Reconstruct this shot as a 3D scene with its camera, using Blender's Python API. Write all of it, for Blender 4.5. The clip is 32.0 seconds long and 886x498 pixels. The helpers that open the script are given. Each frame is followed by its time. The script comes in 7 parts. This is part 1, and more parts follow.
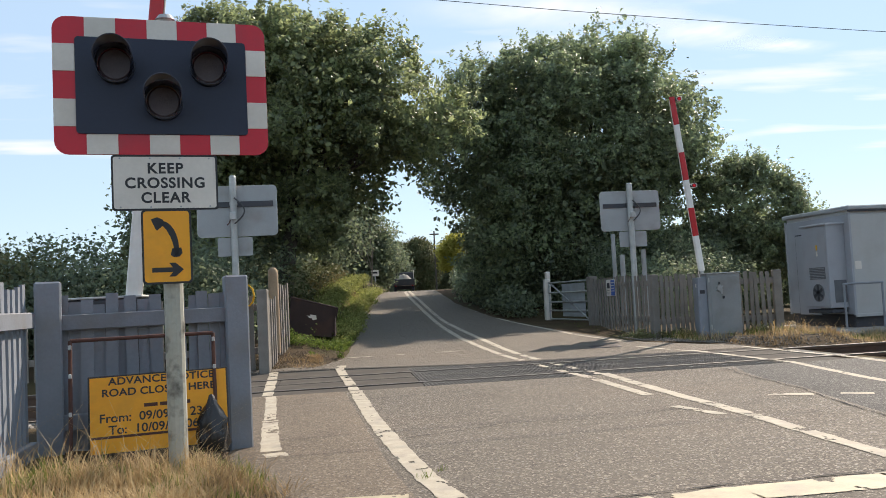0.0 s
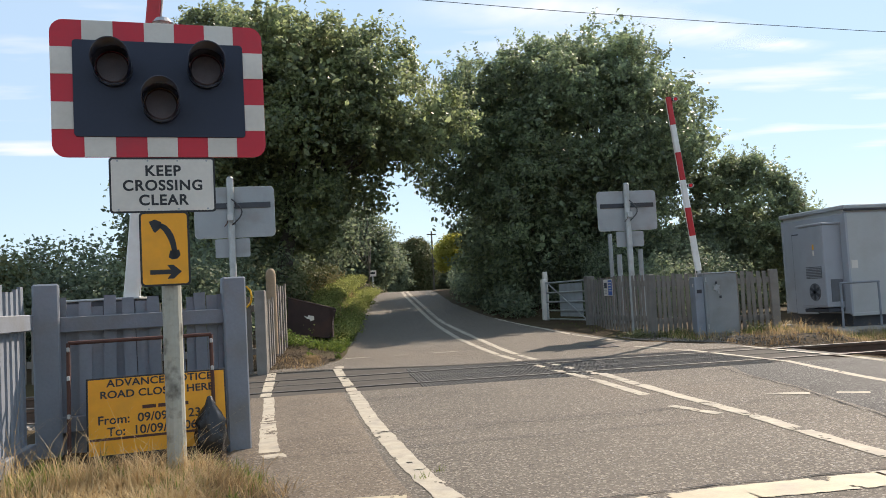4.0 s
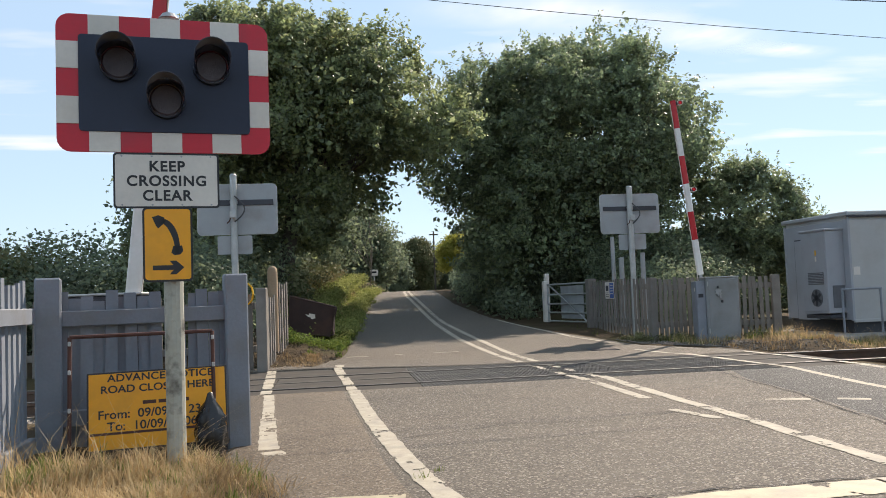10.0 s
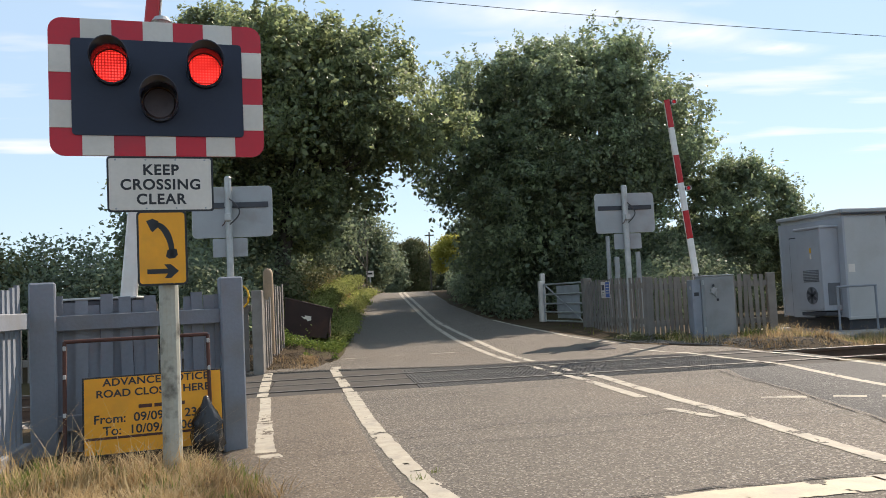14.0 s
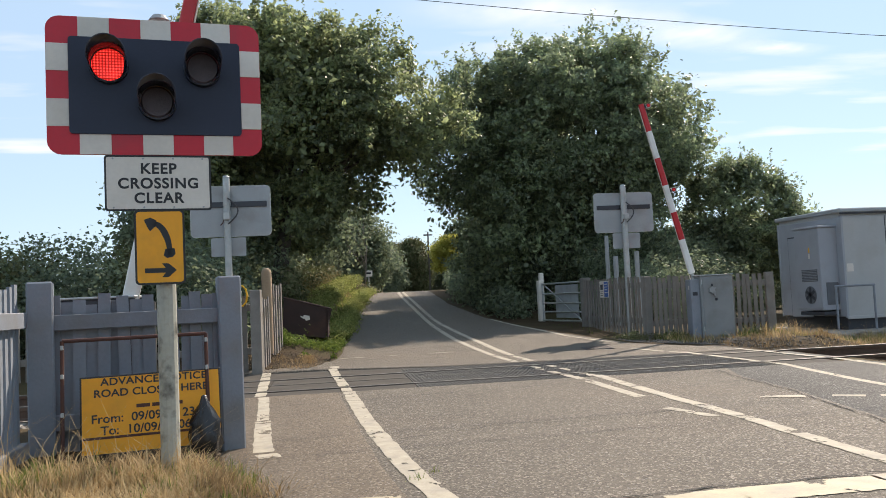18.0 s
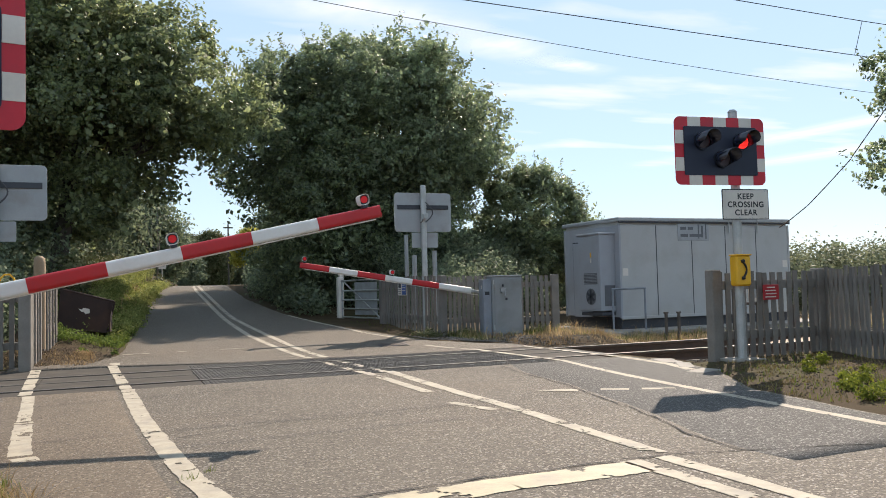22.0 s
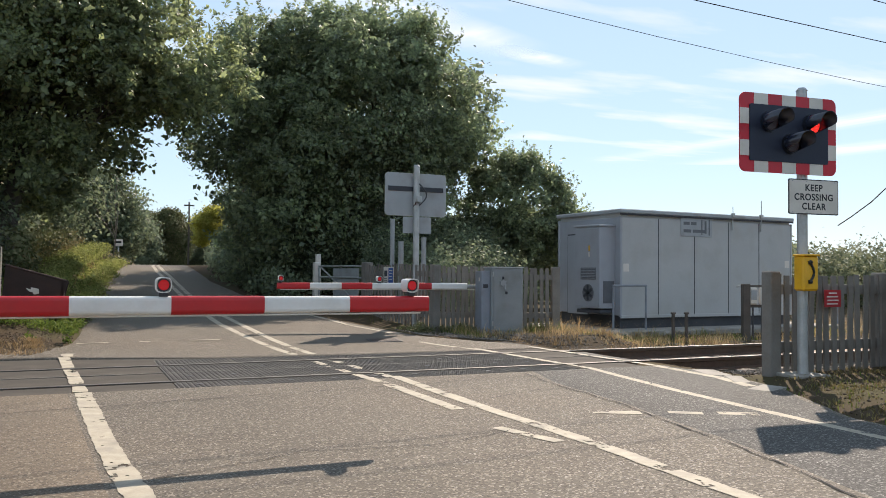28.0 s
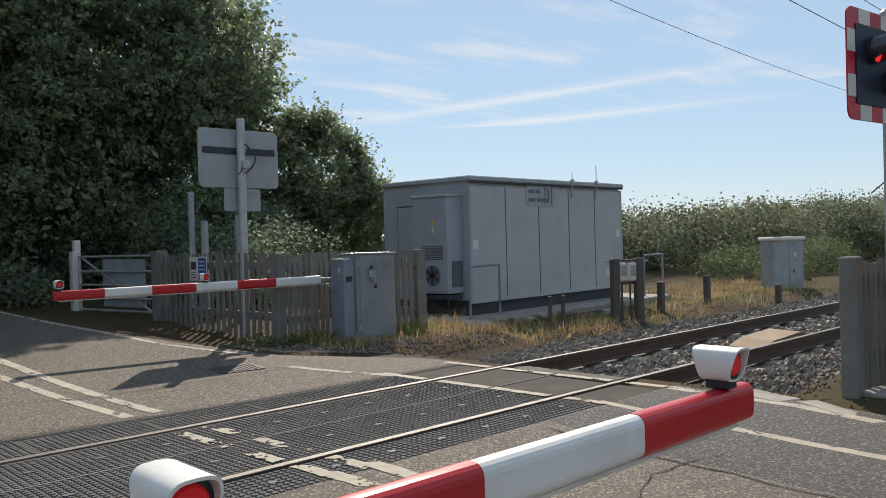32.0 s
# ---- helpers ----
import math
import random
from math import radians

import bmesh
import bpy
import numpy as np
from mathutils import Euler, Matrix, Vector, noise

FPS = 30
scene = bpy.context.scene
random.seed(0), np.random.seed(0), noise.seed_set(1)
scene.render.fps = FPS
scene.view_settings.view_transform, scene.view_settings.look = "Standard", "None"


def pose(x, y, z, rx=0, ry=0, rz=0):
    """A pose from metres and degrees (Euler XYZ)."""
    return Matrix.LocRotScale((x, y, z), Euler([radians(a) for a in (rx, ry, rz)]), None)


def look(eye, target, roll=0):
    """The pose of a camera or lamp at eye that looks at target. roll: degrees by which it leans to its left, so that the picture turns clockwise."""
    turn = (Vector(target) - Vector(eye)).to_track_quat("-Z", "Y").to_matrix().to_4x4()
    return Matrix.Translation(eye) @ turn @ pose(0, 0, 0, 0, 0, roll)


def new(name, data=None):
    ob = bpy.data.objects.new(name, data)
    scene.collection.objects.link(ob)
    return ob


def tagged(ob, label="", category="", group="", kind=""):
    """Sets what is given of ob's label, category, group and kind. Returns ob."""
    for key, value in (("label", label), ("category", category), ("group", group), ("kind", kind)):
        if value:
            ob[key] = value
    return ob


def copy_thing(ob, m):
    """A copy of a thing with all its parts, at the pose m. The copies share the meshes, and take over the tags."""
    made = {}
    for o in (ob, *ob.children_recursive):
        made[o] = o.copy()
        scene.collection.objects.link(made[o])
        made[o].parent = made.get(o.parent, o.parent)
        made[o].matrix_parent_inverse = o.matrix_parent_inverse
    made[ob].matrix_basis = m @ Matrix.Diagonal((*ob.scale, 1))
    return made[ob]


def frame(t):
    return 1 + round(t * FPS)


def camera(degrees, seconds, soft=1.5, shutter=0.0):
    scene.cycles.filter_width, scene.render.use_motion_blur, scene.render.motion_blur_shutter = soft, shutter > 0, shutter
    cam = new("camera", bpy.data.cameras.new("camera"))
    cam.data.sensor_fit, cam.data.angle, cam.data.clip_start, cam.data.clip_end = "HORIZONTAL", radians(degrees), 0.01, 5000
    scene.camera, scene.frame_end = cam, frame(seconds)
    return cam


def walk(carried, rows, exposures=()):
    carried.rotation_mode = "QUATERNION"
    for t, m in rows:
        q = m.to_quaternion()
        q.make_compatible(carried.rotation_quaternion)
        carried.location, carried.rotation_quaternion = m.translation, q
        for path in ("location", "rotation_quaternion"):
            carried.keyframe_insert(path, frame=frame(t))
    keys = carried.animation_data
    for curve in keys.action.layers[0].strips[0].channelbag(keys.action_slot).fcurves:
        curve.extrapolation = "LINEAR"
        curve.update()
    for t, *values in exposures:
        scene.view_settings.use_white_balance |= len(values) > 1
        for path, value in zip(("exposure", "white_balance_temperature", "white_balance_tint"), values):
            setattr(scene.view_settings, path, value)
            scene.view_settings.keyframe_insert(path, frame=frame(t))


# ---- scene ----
cam = camera(56.8, 32.0, soft=0.9)
PATH = [
    (0, (0.0, 0.0, 1.053), (0.367, 1.963, 1.168), -2.9),
    (0.5, (-0.005, 0.0, 1.056), (0.362, 1.963, 1.17), -2.9),
    (1, (-0.0, -0.006, 1.057), (0.364, 1.957, 1.17), -2.9),
    (1.5, (-0.003, -0.012, 1.058), (0.362, 1.951, 1.173), -3.0),
    (2, (-0.002, -0.004, 1.058), (0.367, 1.959, 1.172), -3.0),
    (2.5, (-0.002, -0.012, 1.058), (0.367, 1.951, 1.175), -3.1),
    (3, (-0.0, -0.006, 1.06), (0.369, 1.956, 1.175), -3.1),
    (3.5, (-0.001, -0.02, 1.06), (0.371, 1.941, 1.175), -3.1),
    (5.5, (0.003, -0.018, 1.056), (0.375, 1.944, 1.17), -3.0),
    (6, (0.005, -0.02, 1.056), (0.376, 1.942, 1.17), -2.9),
    (6.5, (0.006, -0.023, 1.054), (0.377, 1.939, 1.167), -2.7),
    (7, (0.005, -0.021, 1.053), (0.378, 1.941, 1.164), -2.5),
    (7.5, (0.003, -0.021, 1.056), (0.375, 1.941, 1.169), -2.4),
    (8, (-0.0, -0.017, 1.053), (0.372, 1.945, 1.168), -2.3),
    (8.5, (-0.003, -0.017, 1.056), (0.369, 1.944, 1.171), -2.2),
    (9, (-0.006, -0.012, 1.056), (0.365, 1.95, 1.17), -2.1),
    (9.5, (-0.007, -0.007, 1.055), (0.364, 1.955, 1.169), -2.1),
    (10, (-0.007, -0.015, 1.057), (0.362, 1.948, 1.173), -2.2),
    (10.5, (-0.004, -0.004, 1.055), (0.369, 1.958, 1.17), -2.2),
    (11, (-0.006, -0.011, 1.061), (0.369, 1.951, 1.176), -2.3),
    (11.5, (-0.005, -0.018, 1.059), (0.371, 1.943, 1.175), -2.5),
    (12, (-0.005, -0.019, 1.059), (0.371, 1.942, 1.176), -2.5),
    (12.5, (0.001, -0.013, 1.057), (0.377, 1.948, 1.174), -2.5),
    (13, (-0.003, -0.016, 1.06), (0.374, 1.945, 1.177), -2.6),
    (13.5, (-0.001, -0.012, 1.06), (0.377, 1.949, 1.177), -2.6),
    (14, (-0.002, -0.014, 1.061), (0.377, 1.947, 1.178), -2.7),
    (14.5, (0.0, -0.018, 1.057), (0.379, 1.942, 1.174), -2.7),
    (16.5, (-0.007, -0.011, 1.062), (0.376, 1.948, 1.177), -2.7),
    (17, (-0.003, -0.009, 1.059), (0.38, 1.951, 1.174), -2.7),
    (17.5, (-0.0, -0.003, 1.056), (0.384, 1.957, 1.172), -2.7),
    (18, (0.001, -0.004, 1.058), (0.383, 1.956, 1.174), -2.7),
    (18.5, (0.016, -0.001, 1.055), (0.399, 1.959, 1.173), -2.7),
    (19, (0.03, -0.005, 1.053), (0.425, 1.953, 1.17), -2.5),
    (19.5, (0.052, -0.008, 1.051), (0.489, 1.94, 1.164), -2.2),
    (20, (0.067, -0.012, 1.048), (0.692, 1.885, 1.153), -2.3),
    (20.5, (0.08, -0.016, 1.052), (0.836, 1.834, 1.149), -2.0),
    (21, (0.092, -0.018, 1.047), (0.91, 1.805, 1.14), -1.7),
    (21.5, (0.102, -0.015, 1.044), (0.937, 1.8, 1.135), -1.5),
    (22, (0.105, -0.009, 1.04), (0.937, 1.807, 1.132), -1.5),
    (22.5, (0.101, -0.01, 1.042), (0.929, 1.808, 1.133), -1.5),
    (23, (0.097, -0.007, 1.041), (0.924, 1.812, 1.131), -1.5),
    (23.5, (0.104, -0.0, 1.04), (0.926, 1.821, 1.131), -1.4),
    (24, (0.086, 0.006, 1.042), (0.906, 1.828, 1.13), -1.4),
    (24.5, (0.075, 0.021, 1.043), (0.896, 1.843, 1.127), -1.3),
    (25, (0.085, 0.035, 1.039), (0.904, 1.858, 1.119), -1.2),
    (25.5, (0.122, 0.061, 1.029), (0.941, 1.884, 1.107), -1.2),
    (27.5, (0.183, 1.148, 1.102), (1.075, 2.937, 1.161), 0.2),
    (28, (0.147, 1.631, 1.099), (1.067, 3.405, 1.16), 0.5),
    (28.5, (0.15, 2.146, 1.082), (1.081, 3.915, 1.144), 0.1),
    (29, (0.174, 2.678, 1.111), (1.179, 4.406, 1.168), 0.2),
    (29.5, (0.19, 3.221, 1.155), (1.244, 4.92, 1.21), 0.1),
    (30, (0.26, 3.807, 1.167), (1.348, 5.484, 1.218), 0.2),
    (30.5, (0.22, 4.362, 1.235), (1.34, 6.019, 1.242), 0.4),
    (31, (0.286, 4.893, 1.263), (1.448, 6.52, 1.257), -0.6),
    (31.5, (0.329, 5.355, 1.337), (1.652, 6.855, 1.311), -0.7),
    (32, (0.342, 5.802, 1.391), (1.802, 7.168, 1.368), -1.6),
]
walk(cam, [(t, look(e, g, r)) for t, e, g, r in PATH],
     exposures=[(0, 0.68, 7150, 15), (25.5, 0.68, 7150, 15), (29.2, 0.55, 7100, 15), (30, 0.36, 6950, 14.5), (30.6, 0.26, 6950, 14), (32, 0.21, 6900, 13)])

# ---------------------------------------------------------------- light
SUN_EL, SUN_AZ = 40.5, 45.0     # elevation; degrees clockwise from +y
world = bpy.data.worlds.new("sky")
scene.world = world
world.use_nodes = True
_n = world.node_tree.nodes
_sky = _n.new("ShaderNodeTexSky")
_sky.sky_type = "NISHITA"
_sky.sun_disc = False
_sky.sun_elevation, _sky.sun_rotation = radians(SUN_EL), radians(SUN_AZ)
_sky.air_density, _sky.dust_density, _sky.ozone_density = 1.0, 0.05, 2.0
# a thin even veil of high haze over the clear sky
_veil = _n.new("ShaderNodeMix"); _veil.data_type = "RGBA"
_veil.inputs[0].default_value, _veil.inputs[7].default_value = 0.74, (2.75, 4.0, 5.35, 1)
world.node_tree.links.new(_sky.outputs[0], _veil.inputs[6])
world.node_tree.links.new(_veil.outputs[2], _n["Background"].inputs[0])
_n["Background"].inputs[1].default_value = 0.125
_sl = bpy.data.lights.new("sun", "SUN")
_sl.energy, _sl.angle, _sl.color = 5.2, radians(0.55), (1.0, 0.93, 0.83)
sun = new("sun", _sl)
_d = Vector((math.sin(radians(SUN_AZ)) * math.cos(radians(SUN_EL)), math.cos(radians(SUN_AZ)) * math.cos(radians(SUN_EL)), math.sin(radians(SUN_EL))))
sun.matrix_world = look(_d * 60, (0, 0, 0))

# ---------------------------------------------------------------- materials
def material(name, a, b=None, rough=0.7, metal=0.0, scale=6.0, fine=60.0, bump=0.15, contrast=0.5, spec=0.5, stain=None, stain_scale=1.2, stain_amount=0.5, coord="Object", island=0.0, obj_random=0.0):
    """A principled surface with two scales of colour variation, optional stains and fine relief."""
    m = bpy.data.materials.new(name)
    m.use_nodes = True
    nt = m.node_tree
    N, L = nt.nodes, nt.links
    bs = N["Principled BSDF"]
    bs.inputs["Roughness"].default_value, bs.inputs["Metallic"].default_value = rough, metal
    bs.inputs["Specular IOR Level"].default_value = spec
    b = b or tuple(c * 0.8 for c in a)
    tc = N.new("ShaderNodeTexCoord")
    n1, n2 = N.new("ShaderNodeTexNoise"), N.new("ShaderNodeTexNoise")
    n1.inputs["Scale"].default_value, n2.inputs["Scale"].default_value = scale, fine
    n1.inputs["Detail"].default_value, n2.inputs["Detail"].default_value = 5, 3
    for n in (n1, n2):
        L.new(tc.outputs[coord], n.inputs["Vector"])
    mix = N.new("ShaderNodeMix"); mix.data_type = "RGBA"
    mix.inputs[6].default_value, mix.inputs[7].default_value = (*a, 1), (*b, 1)
    add = N.new("ShaderNodeMath"); add.operation = "MULTIPLY_ADD"
    L.new(n2.outputs[0], add.inputs[0]); add.inputs[1].default_value = 0.45; L.new(n1.outputs[0], add.inputs[2])
    ramp = N.new("ShaderNodeMapRange")
    ramp.inputs[1].default_value, ramp.inputs[2].default_value = 0.72 - contrast * 0.5, 0.72 + contrast * 0.5
    L.new(add.outputs[0], ramp.inputs[0]); L.new(ramp.outputs[0], mix.inputs[0])
    out = mix.outputs[2]
    if stain:
        n3 = N.new("ShaderNodeTexNoise"); n3.inputs["Scale"].default_value, n3.inputs["Detail"].default_value = stain_scale, 6
        L.new(tc.outputs[coord], n3.inputs["Vector"])
        r3 = N.new("ShaderNodeMapRange"); r3.inputs[1].default_value, r3.inputs[2].default_value = 0.5, 0.7
        r3.inputs[4].default_value = stain_amount
        L.new(n3.outputs[0], r3.inputs[0])
        m3 = N.new("ShaderNodeMix"); m3.data_type = "RGBA"; m3.inputs[7].default_value = (*stain, 1)
        L.new(r3.outputs[0], m3.inputs[0]); L.new(out, m3.inputs[6]); out = m3.outputs[2]
    if island or obj_random:
        src = N.new("ShaderNodeNewGeometry").outputs["Random Per Island"] if island else N.new("ShaderNodeObjectInfo").outputs["Random"]
        k = island or obj_random
        hv = N.new("ShaderNodeHueSaturation"); r4 = N.new("ShaderNodeMapRange")
        r4.inputs[3].default_value, r4.inputs[4].default_value = 1 - k, 1 + k
        L.new(src, r4.inputs[0]); L.new(r4.outputs[0], hv.inputs["Value"]); L.new(out, hv.inputs["Color"]); out = hv.outputs[0]
    L.new(out, bs.inputs["Base Color"])
    if bump:
        bp = N.new("ShaderNodeBump"); bp.inputs["Strength"].default_value, bp.inputs["Distance"].default_value = bump, 0.01
        L.new(add.outputs[0], bp.inputs["Height"]); L.new(bp.outputs[0], bs.inputs["Normal"])
    return m


def glow(name, colour, strength, cells=True):
    m = bpy.data.materials.new(name)
    m.use_nodes = True
    nt = m.node_tree
    bs = nt.nodes["Principled BSDF"]
    bs.inputs["Base Color"].default_value = (*colour, 1)
    tc = nt.nodes.new("ShaderNodeTexCoord")
    grid = nt.nodes.new("ShaderNodeMath"); grid.operation = "MULTIPLY"
    for k, axis in enumerate(("X", "Z")):
        w = nt.nodes.new("ShaderNodeTexWave"); w.bands_direction = axis; w.inputs["Scale"].default_value = 19
        nt.links.new(tc.outputs["Object"], w.inputs["Vector"]); nt.links.new(w.outputs["Fac"], grid.inputs[k])
    v = nt.nodes.new("ShaderNodeTexNoise"); v.inputs["Scale"].default_value = 14
    nt.links.new(tc.outputs["Object"], v.inputs["Vector"])
    mul = nt.nodes.new("ShaderNodeMath"); mul.operation = "MULTIPLY"; nt.links.new(grid.outputs[0], mul.inputs[0]); nt.links.new(v.outputs[0], mul.inputs[1])
    mr = nt.nodes.new("ShaderNodeMapRange"); mr.inputs[1].default_value, mr.inputs[2].default_value = 0.02, 0.55
    mr.inputs[3].default_value, mr.inputs[4].default_value = strength * 0.1, strength * 3.0
    nt.links.new(mul.outputs[0], mr.inputs[0])
    bs.inputs["Emission Color"].default_value = (*colour, 1)
    bs.inputs["Emission Strength"].default_value = strength
    if cells:
        nt.links.new(mr.outputs[0], bs.inputs["Emission Strength"])
    return m


def leafy(name, a, b, trans=0.35, rough=0.6, spec=0.15):
    """Leaves: a gloss over diffuse, part of the light passing through, each leaf a shade of its own."""
    m = bpy.data.materials.new(name)
    m.use_nodes = True
    nt = m.node_tree
    N, L = nt.nodes, nt.links
    bs = N["Principled BSDF"]
    bs.inputs["Roughness"].default_value = rough
    bs.inputs["Specular IOR Level"].default_value = spec
    g = N.new("ShaderNodeNewGeometry")
    mix = N.new("ShaderNodeMix"); mix.data_type = "RGBA"
    mix.inputs[6].default_value, mix.inputs[7].default_value = (*a, 1), (*b, 1)
    L.new(g.outputs["Random Per Island"], mix.inputs[0])
    tc = N.new("ShaderNodeTexCoord"); no = N.new("ShaderNodeTexNoise"); no.inputs["Scale"].default_value = 0.7
    L.new(tc.outputs["Object"], no.inputs["Vector"])
    hv = N.new("ShaderNodeHueSaturation"); mr = N.new("ShaderNodeMapRange")
    mr.inputs[1].default_value, mr.inputs[2].default_value, mr.inputs[3].default_value, mr.inputs[4].default_value = 0.3, 0.7, 0.7, 1.3
    L.new(no.outputs[0], mr.inputs[0]); L.new(mr.outputs[0], hv.inputs["Value"]); L.new(mix.outputs[2], hv.inputs["Color"])
    L.new(hv.outputs[0], bs.inputs["Base Color"])
    tr = N.new("ShaderNodeBsdfTranslucent"); L.new(hv.outputs[0], tr.inputs["Color"])
    ms = N.new("ShaderNodeMixShader"); ms.inputs[0].default_value = trans
    L.new(bs.outputs[0], ms.inputs[1]); L.new(tr.outputs[0], ms.inputs[2])
    L.new(ms.outputs[0], N["Material Output"].inputs[0])
    return m


def tarmac(name, a, b, chip, patch, crack=True):
    """Worn asphalt: stone chips, large patches, tyre-dark streaks and a few fine cracks."""
    m = material(name, a, b, 0.86, scale=0.9, fine=38, bump=0.6, contrast=1.0, spec=0.28, stain=patch, stain_scale=0.4, stain_amount=0.65)
    nt = m.node_tree
    N, L = nt.nodes, nt.links
    bs = N["Principled BSDF"]
    col = bs.inputs["Base Color"].links[0].from_socket
    tc = N.new("ShaderNodeTexCoord")
    v = N.new("ShaderNodeTexVoronoi"); v.inputs["Scale"].default_value = 88
    L.new(tc.outputs["Object"], v.inputs["Vector"])
    sep = N.new("ShaderNodeSeparateColor"); L.new(v.outputs["Color"], sep.inputs[0])
    mr = N.new("ShaderNodeMapRange"); mr.inputs[1].default_value, mr.inputs[2].default_value, mr.inputs[4].default_value = 0.74, 0.97, 0.6
    L.new(sep.outputs[0], mr.inputs[0])
    mx = N.new("ShaderNodeMix"); mx.data_type = "RGBA"; mx.inputs[7].default_value = (*chip, 1)
    L.new(mr.outputs[0], mx.inputs[0]); L.new(col, mx.inputs[6]); col = mx.outputs[2]
    md = N.new("ShaderNodeMapRange"); md.inputs[1].default_value, md.inputs[2].default_value, md.inputs[4].default_value = 0.35, 0.0, 0.6
    L.new(sep.outputs[1], md.inputs[0])
    mk = N.new("ShaderNodeMix"); mk.data_type = "RGBA"; mk.inputs[7].default_value = (0.022, 0.02, 0.018, 1)
    L.new(md.outputs[0], mk.inputs[0]); L.new(col, mk.inputs[6]); col = mk.outputs[2]
    gl = N.new("ShaderNodeMapRange"); gl.inputs[1].default_value, gl.inputs[2].default_value, gl.inputs[3].default_value, gl.inputs[4].default_value = 0.93, 0.97, 0.88, 0.42
    L.new(sep.outputs[2], gl.inputs[0]); L.new(gl.outputs[0], bs.inputs["Roughness"])
    if crack:
        wn = N.new("ShaderNodeTexNoise"); wn.inputs["Scale"].default_value, wn.inputs["Detail"].default_value = 2.2, 5
        L.new(tc.outputs["Object"], wn.inputs["Vector"])
        va = N.new("ShaderNodeVectorMath"); va.operation = "MULTIPLY_ADD"
        va.inputs[1].default_value = (0.5, 0.5, 0.0)
        L.new(wn.outputs["Color"], va.inputs[0]); L.new(tc.outputs["Object"], va.inputs[2])
        ve = N.new("ShaderNodeTexVoronoi"); ve.feature = "DISTANCE_TO_EDGE"; ve.inputs["Scale"].default_value = 0.42
        L.new(va.outputs[0], ve.inputs["Vector"])
        mc = N.new("ShaderNodeMapRange"); mc.inputs[1].default_value, mc.inputs[2].default_value = 0.0045, 0.001
        L.new(ve.outputs["Distance"], mc.inputs[0])
        n5 = N.new("ShaderNodeTexNoise"); n5.inputs["Scale"].default_value = 0.5
        L.new(tc.outputs["Object"], n5.inputs["Vector"])
        g5 = N.new("ShaderNodeMapRange"); g5.inputs[1].default_value, g5.inputs[2].default_value = 0.45, 0.55
        L.new(n5.outputs[0], g5.inputs[0])
        mm = N.new("ShaderNodeMath"); mm.operation = "MULTIPLY"; L.new(mc.outputs[0], mm.inputs[0]); L.new(g5.outputs[0], mm.inputs[1])
        m4 = N.new("ShaderNodeMix"); m4.data_type = "RGBA"; m4.inputs[7].default_value = (0.02, 0.018, 0.016, 1)
        L.new(mm.outputs[0], m4.inputs[0]); L.new(col, m4.inputs[6]); col = m4.outputs[2]
    L.new(col, bs.inputs["Base Color"])
    bp = N.new("ShaderNodeBump"); bp.inputs["Strength"].default_value, bp.inputs["Distance"].default_value = 0.9, 0.006
    L.new(sep.outputs[0], bp.inputs["Height"]); L.new(bs.inputs["Normal"].links[0].from_socket, bp.inputs["Normal"])
    L.new(bp.outputs[0], bs.inputs["Normal"])
    return m


M_ASPHALT = tarmac("asphalt", (0.088, 0.074, 0.059), (0.148, 0.126, 0.101), (0.41, 0.36, 0.29), (0.135, 0.107, 0.082), False)
M_FOOT = tarmac("brown_asphalt", (0.095, 0.074, 0.054), (0.16, 0.128, 0.096), (0.33, 0.28, 0.22), (0.18, 0.138, 0.096), False)
M_ASPHALT2 = tarmac("dark_asphalt", (0.055, 0.052, 0.048), (0.092, 0.087, 0.08), (0.30, 0.285, 0.26), (0.078, 0.071, 0.063), False)
M_PAINT = material("road_paint", (0.45, 0.40, 0.31), (0.26, 0.225, 0.17), 0.8, scale=9, fine=70, bump=0.4, contrast=0.8, stain=(0.22, 0.2, 0.17), stain_scale=5, stain_amount=0.6)
M_PAINT_Y = material("cream_road_paint", (0.46, 0.39, 0.25), (0.27, 0.23, 0.165), 0.7, scale=6, fine=70, bump=0.4, contrast=0.8, stain=(0.22, 0.2, 0.17), stain_scale=4, stain_amount=0.6)
M_SOIL = material("soil", (0.088, 0.062, 0.037), (0.042, 0.031, 0.02), 0.95, scale=1.4, fine=45, bump=1.0, contrast=0.8, stain=(0.062, 0.062, 0.026), stain_scale=0.5, stain_amount=0.8, spec=0.08)
M_STONE = material("ballast_stone", (0.205, 0.175, 0.145), (0.11, 0.095, 0.08), 0.9, scale=3, fine=40, bump=0.4, island=0.35)
M_RUBBER = material("black_rubber", (0.066, 0.063, 0.058), (0.11, 0.103, 0.094), 0.85, scale=2, fine=50, bump=0.3, contrast=0.8, stain=(0.12, 0.11, 0.097), stain_scale=1.5, stain_amount=0.5, spec=0.25)
M_RAIL = material("rusty_rail_steel", (0.12, 0.075, 0.05), (0.07, 0.045, 0.035), 0.75, 0.2, scale=8, fine=60)
M_RAILTOP = material("polished_rail_head", (0.15, 0.138, 0.126), (0.09, 0.082, 0.075), 0.58, 0.85, scale=4, fine=90, bump=0.1)
M_GREY = material("grey_painted_timber", (0.215, 0.24, 0.275), (0.15, 0.168, 0.195), 0.7, scale=3, fine=45, bump=0.35, contrast=0.8, stain=(0.16, 0.15, 0.13), stain_scale=2.5, stain_amount=0.55, obj_random=0.12)
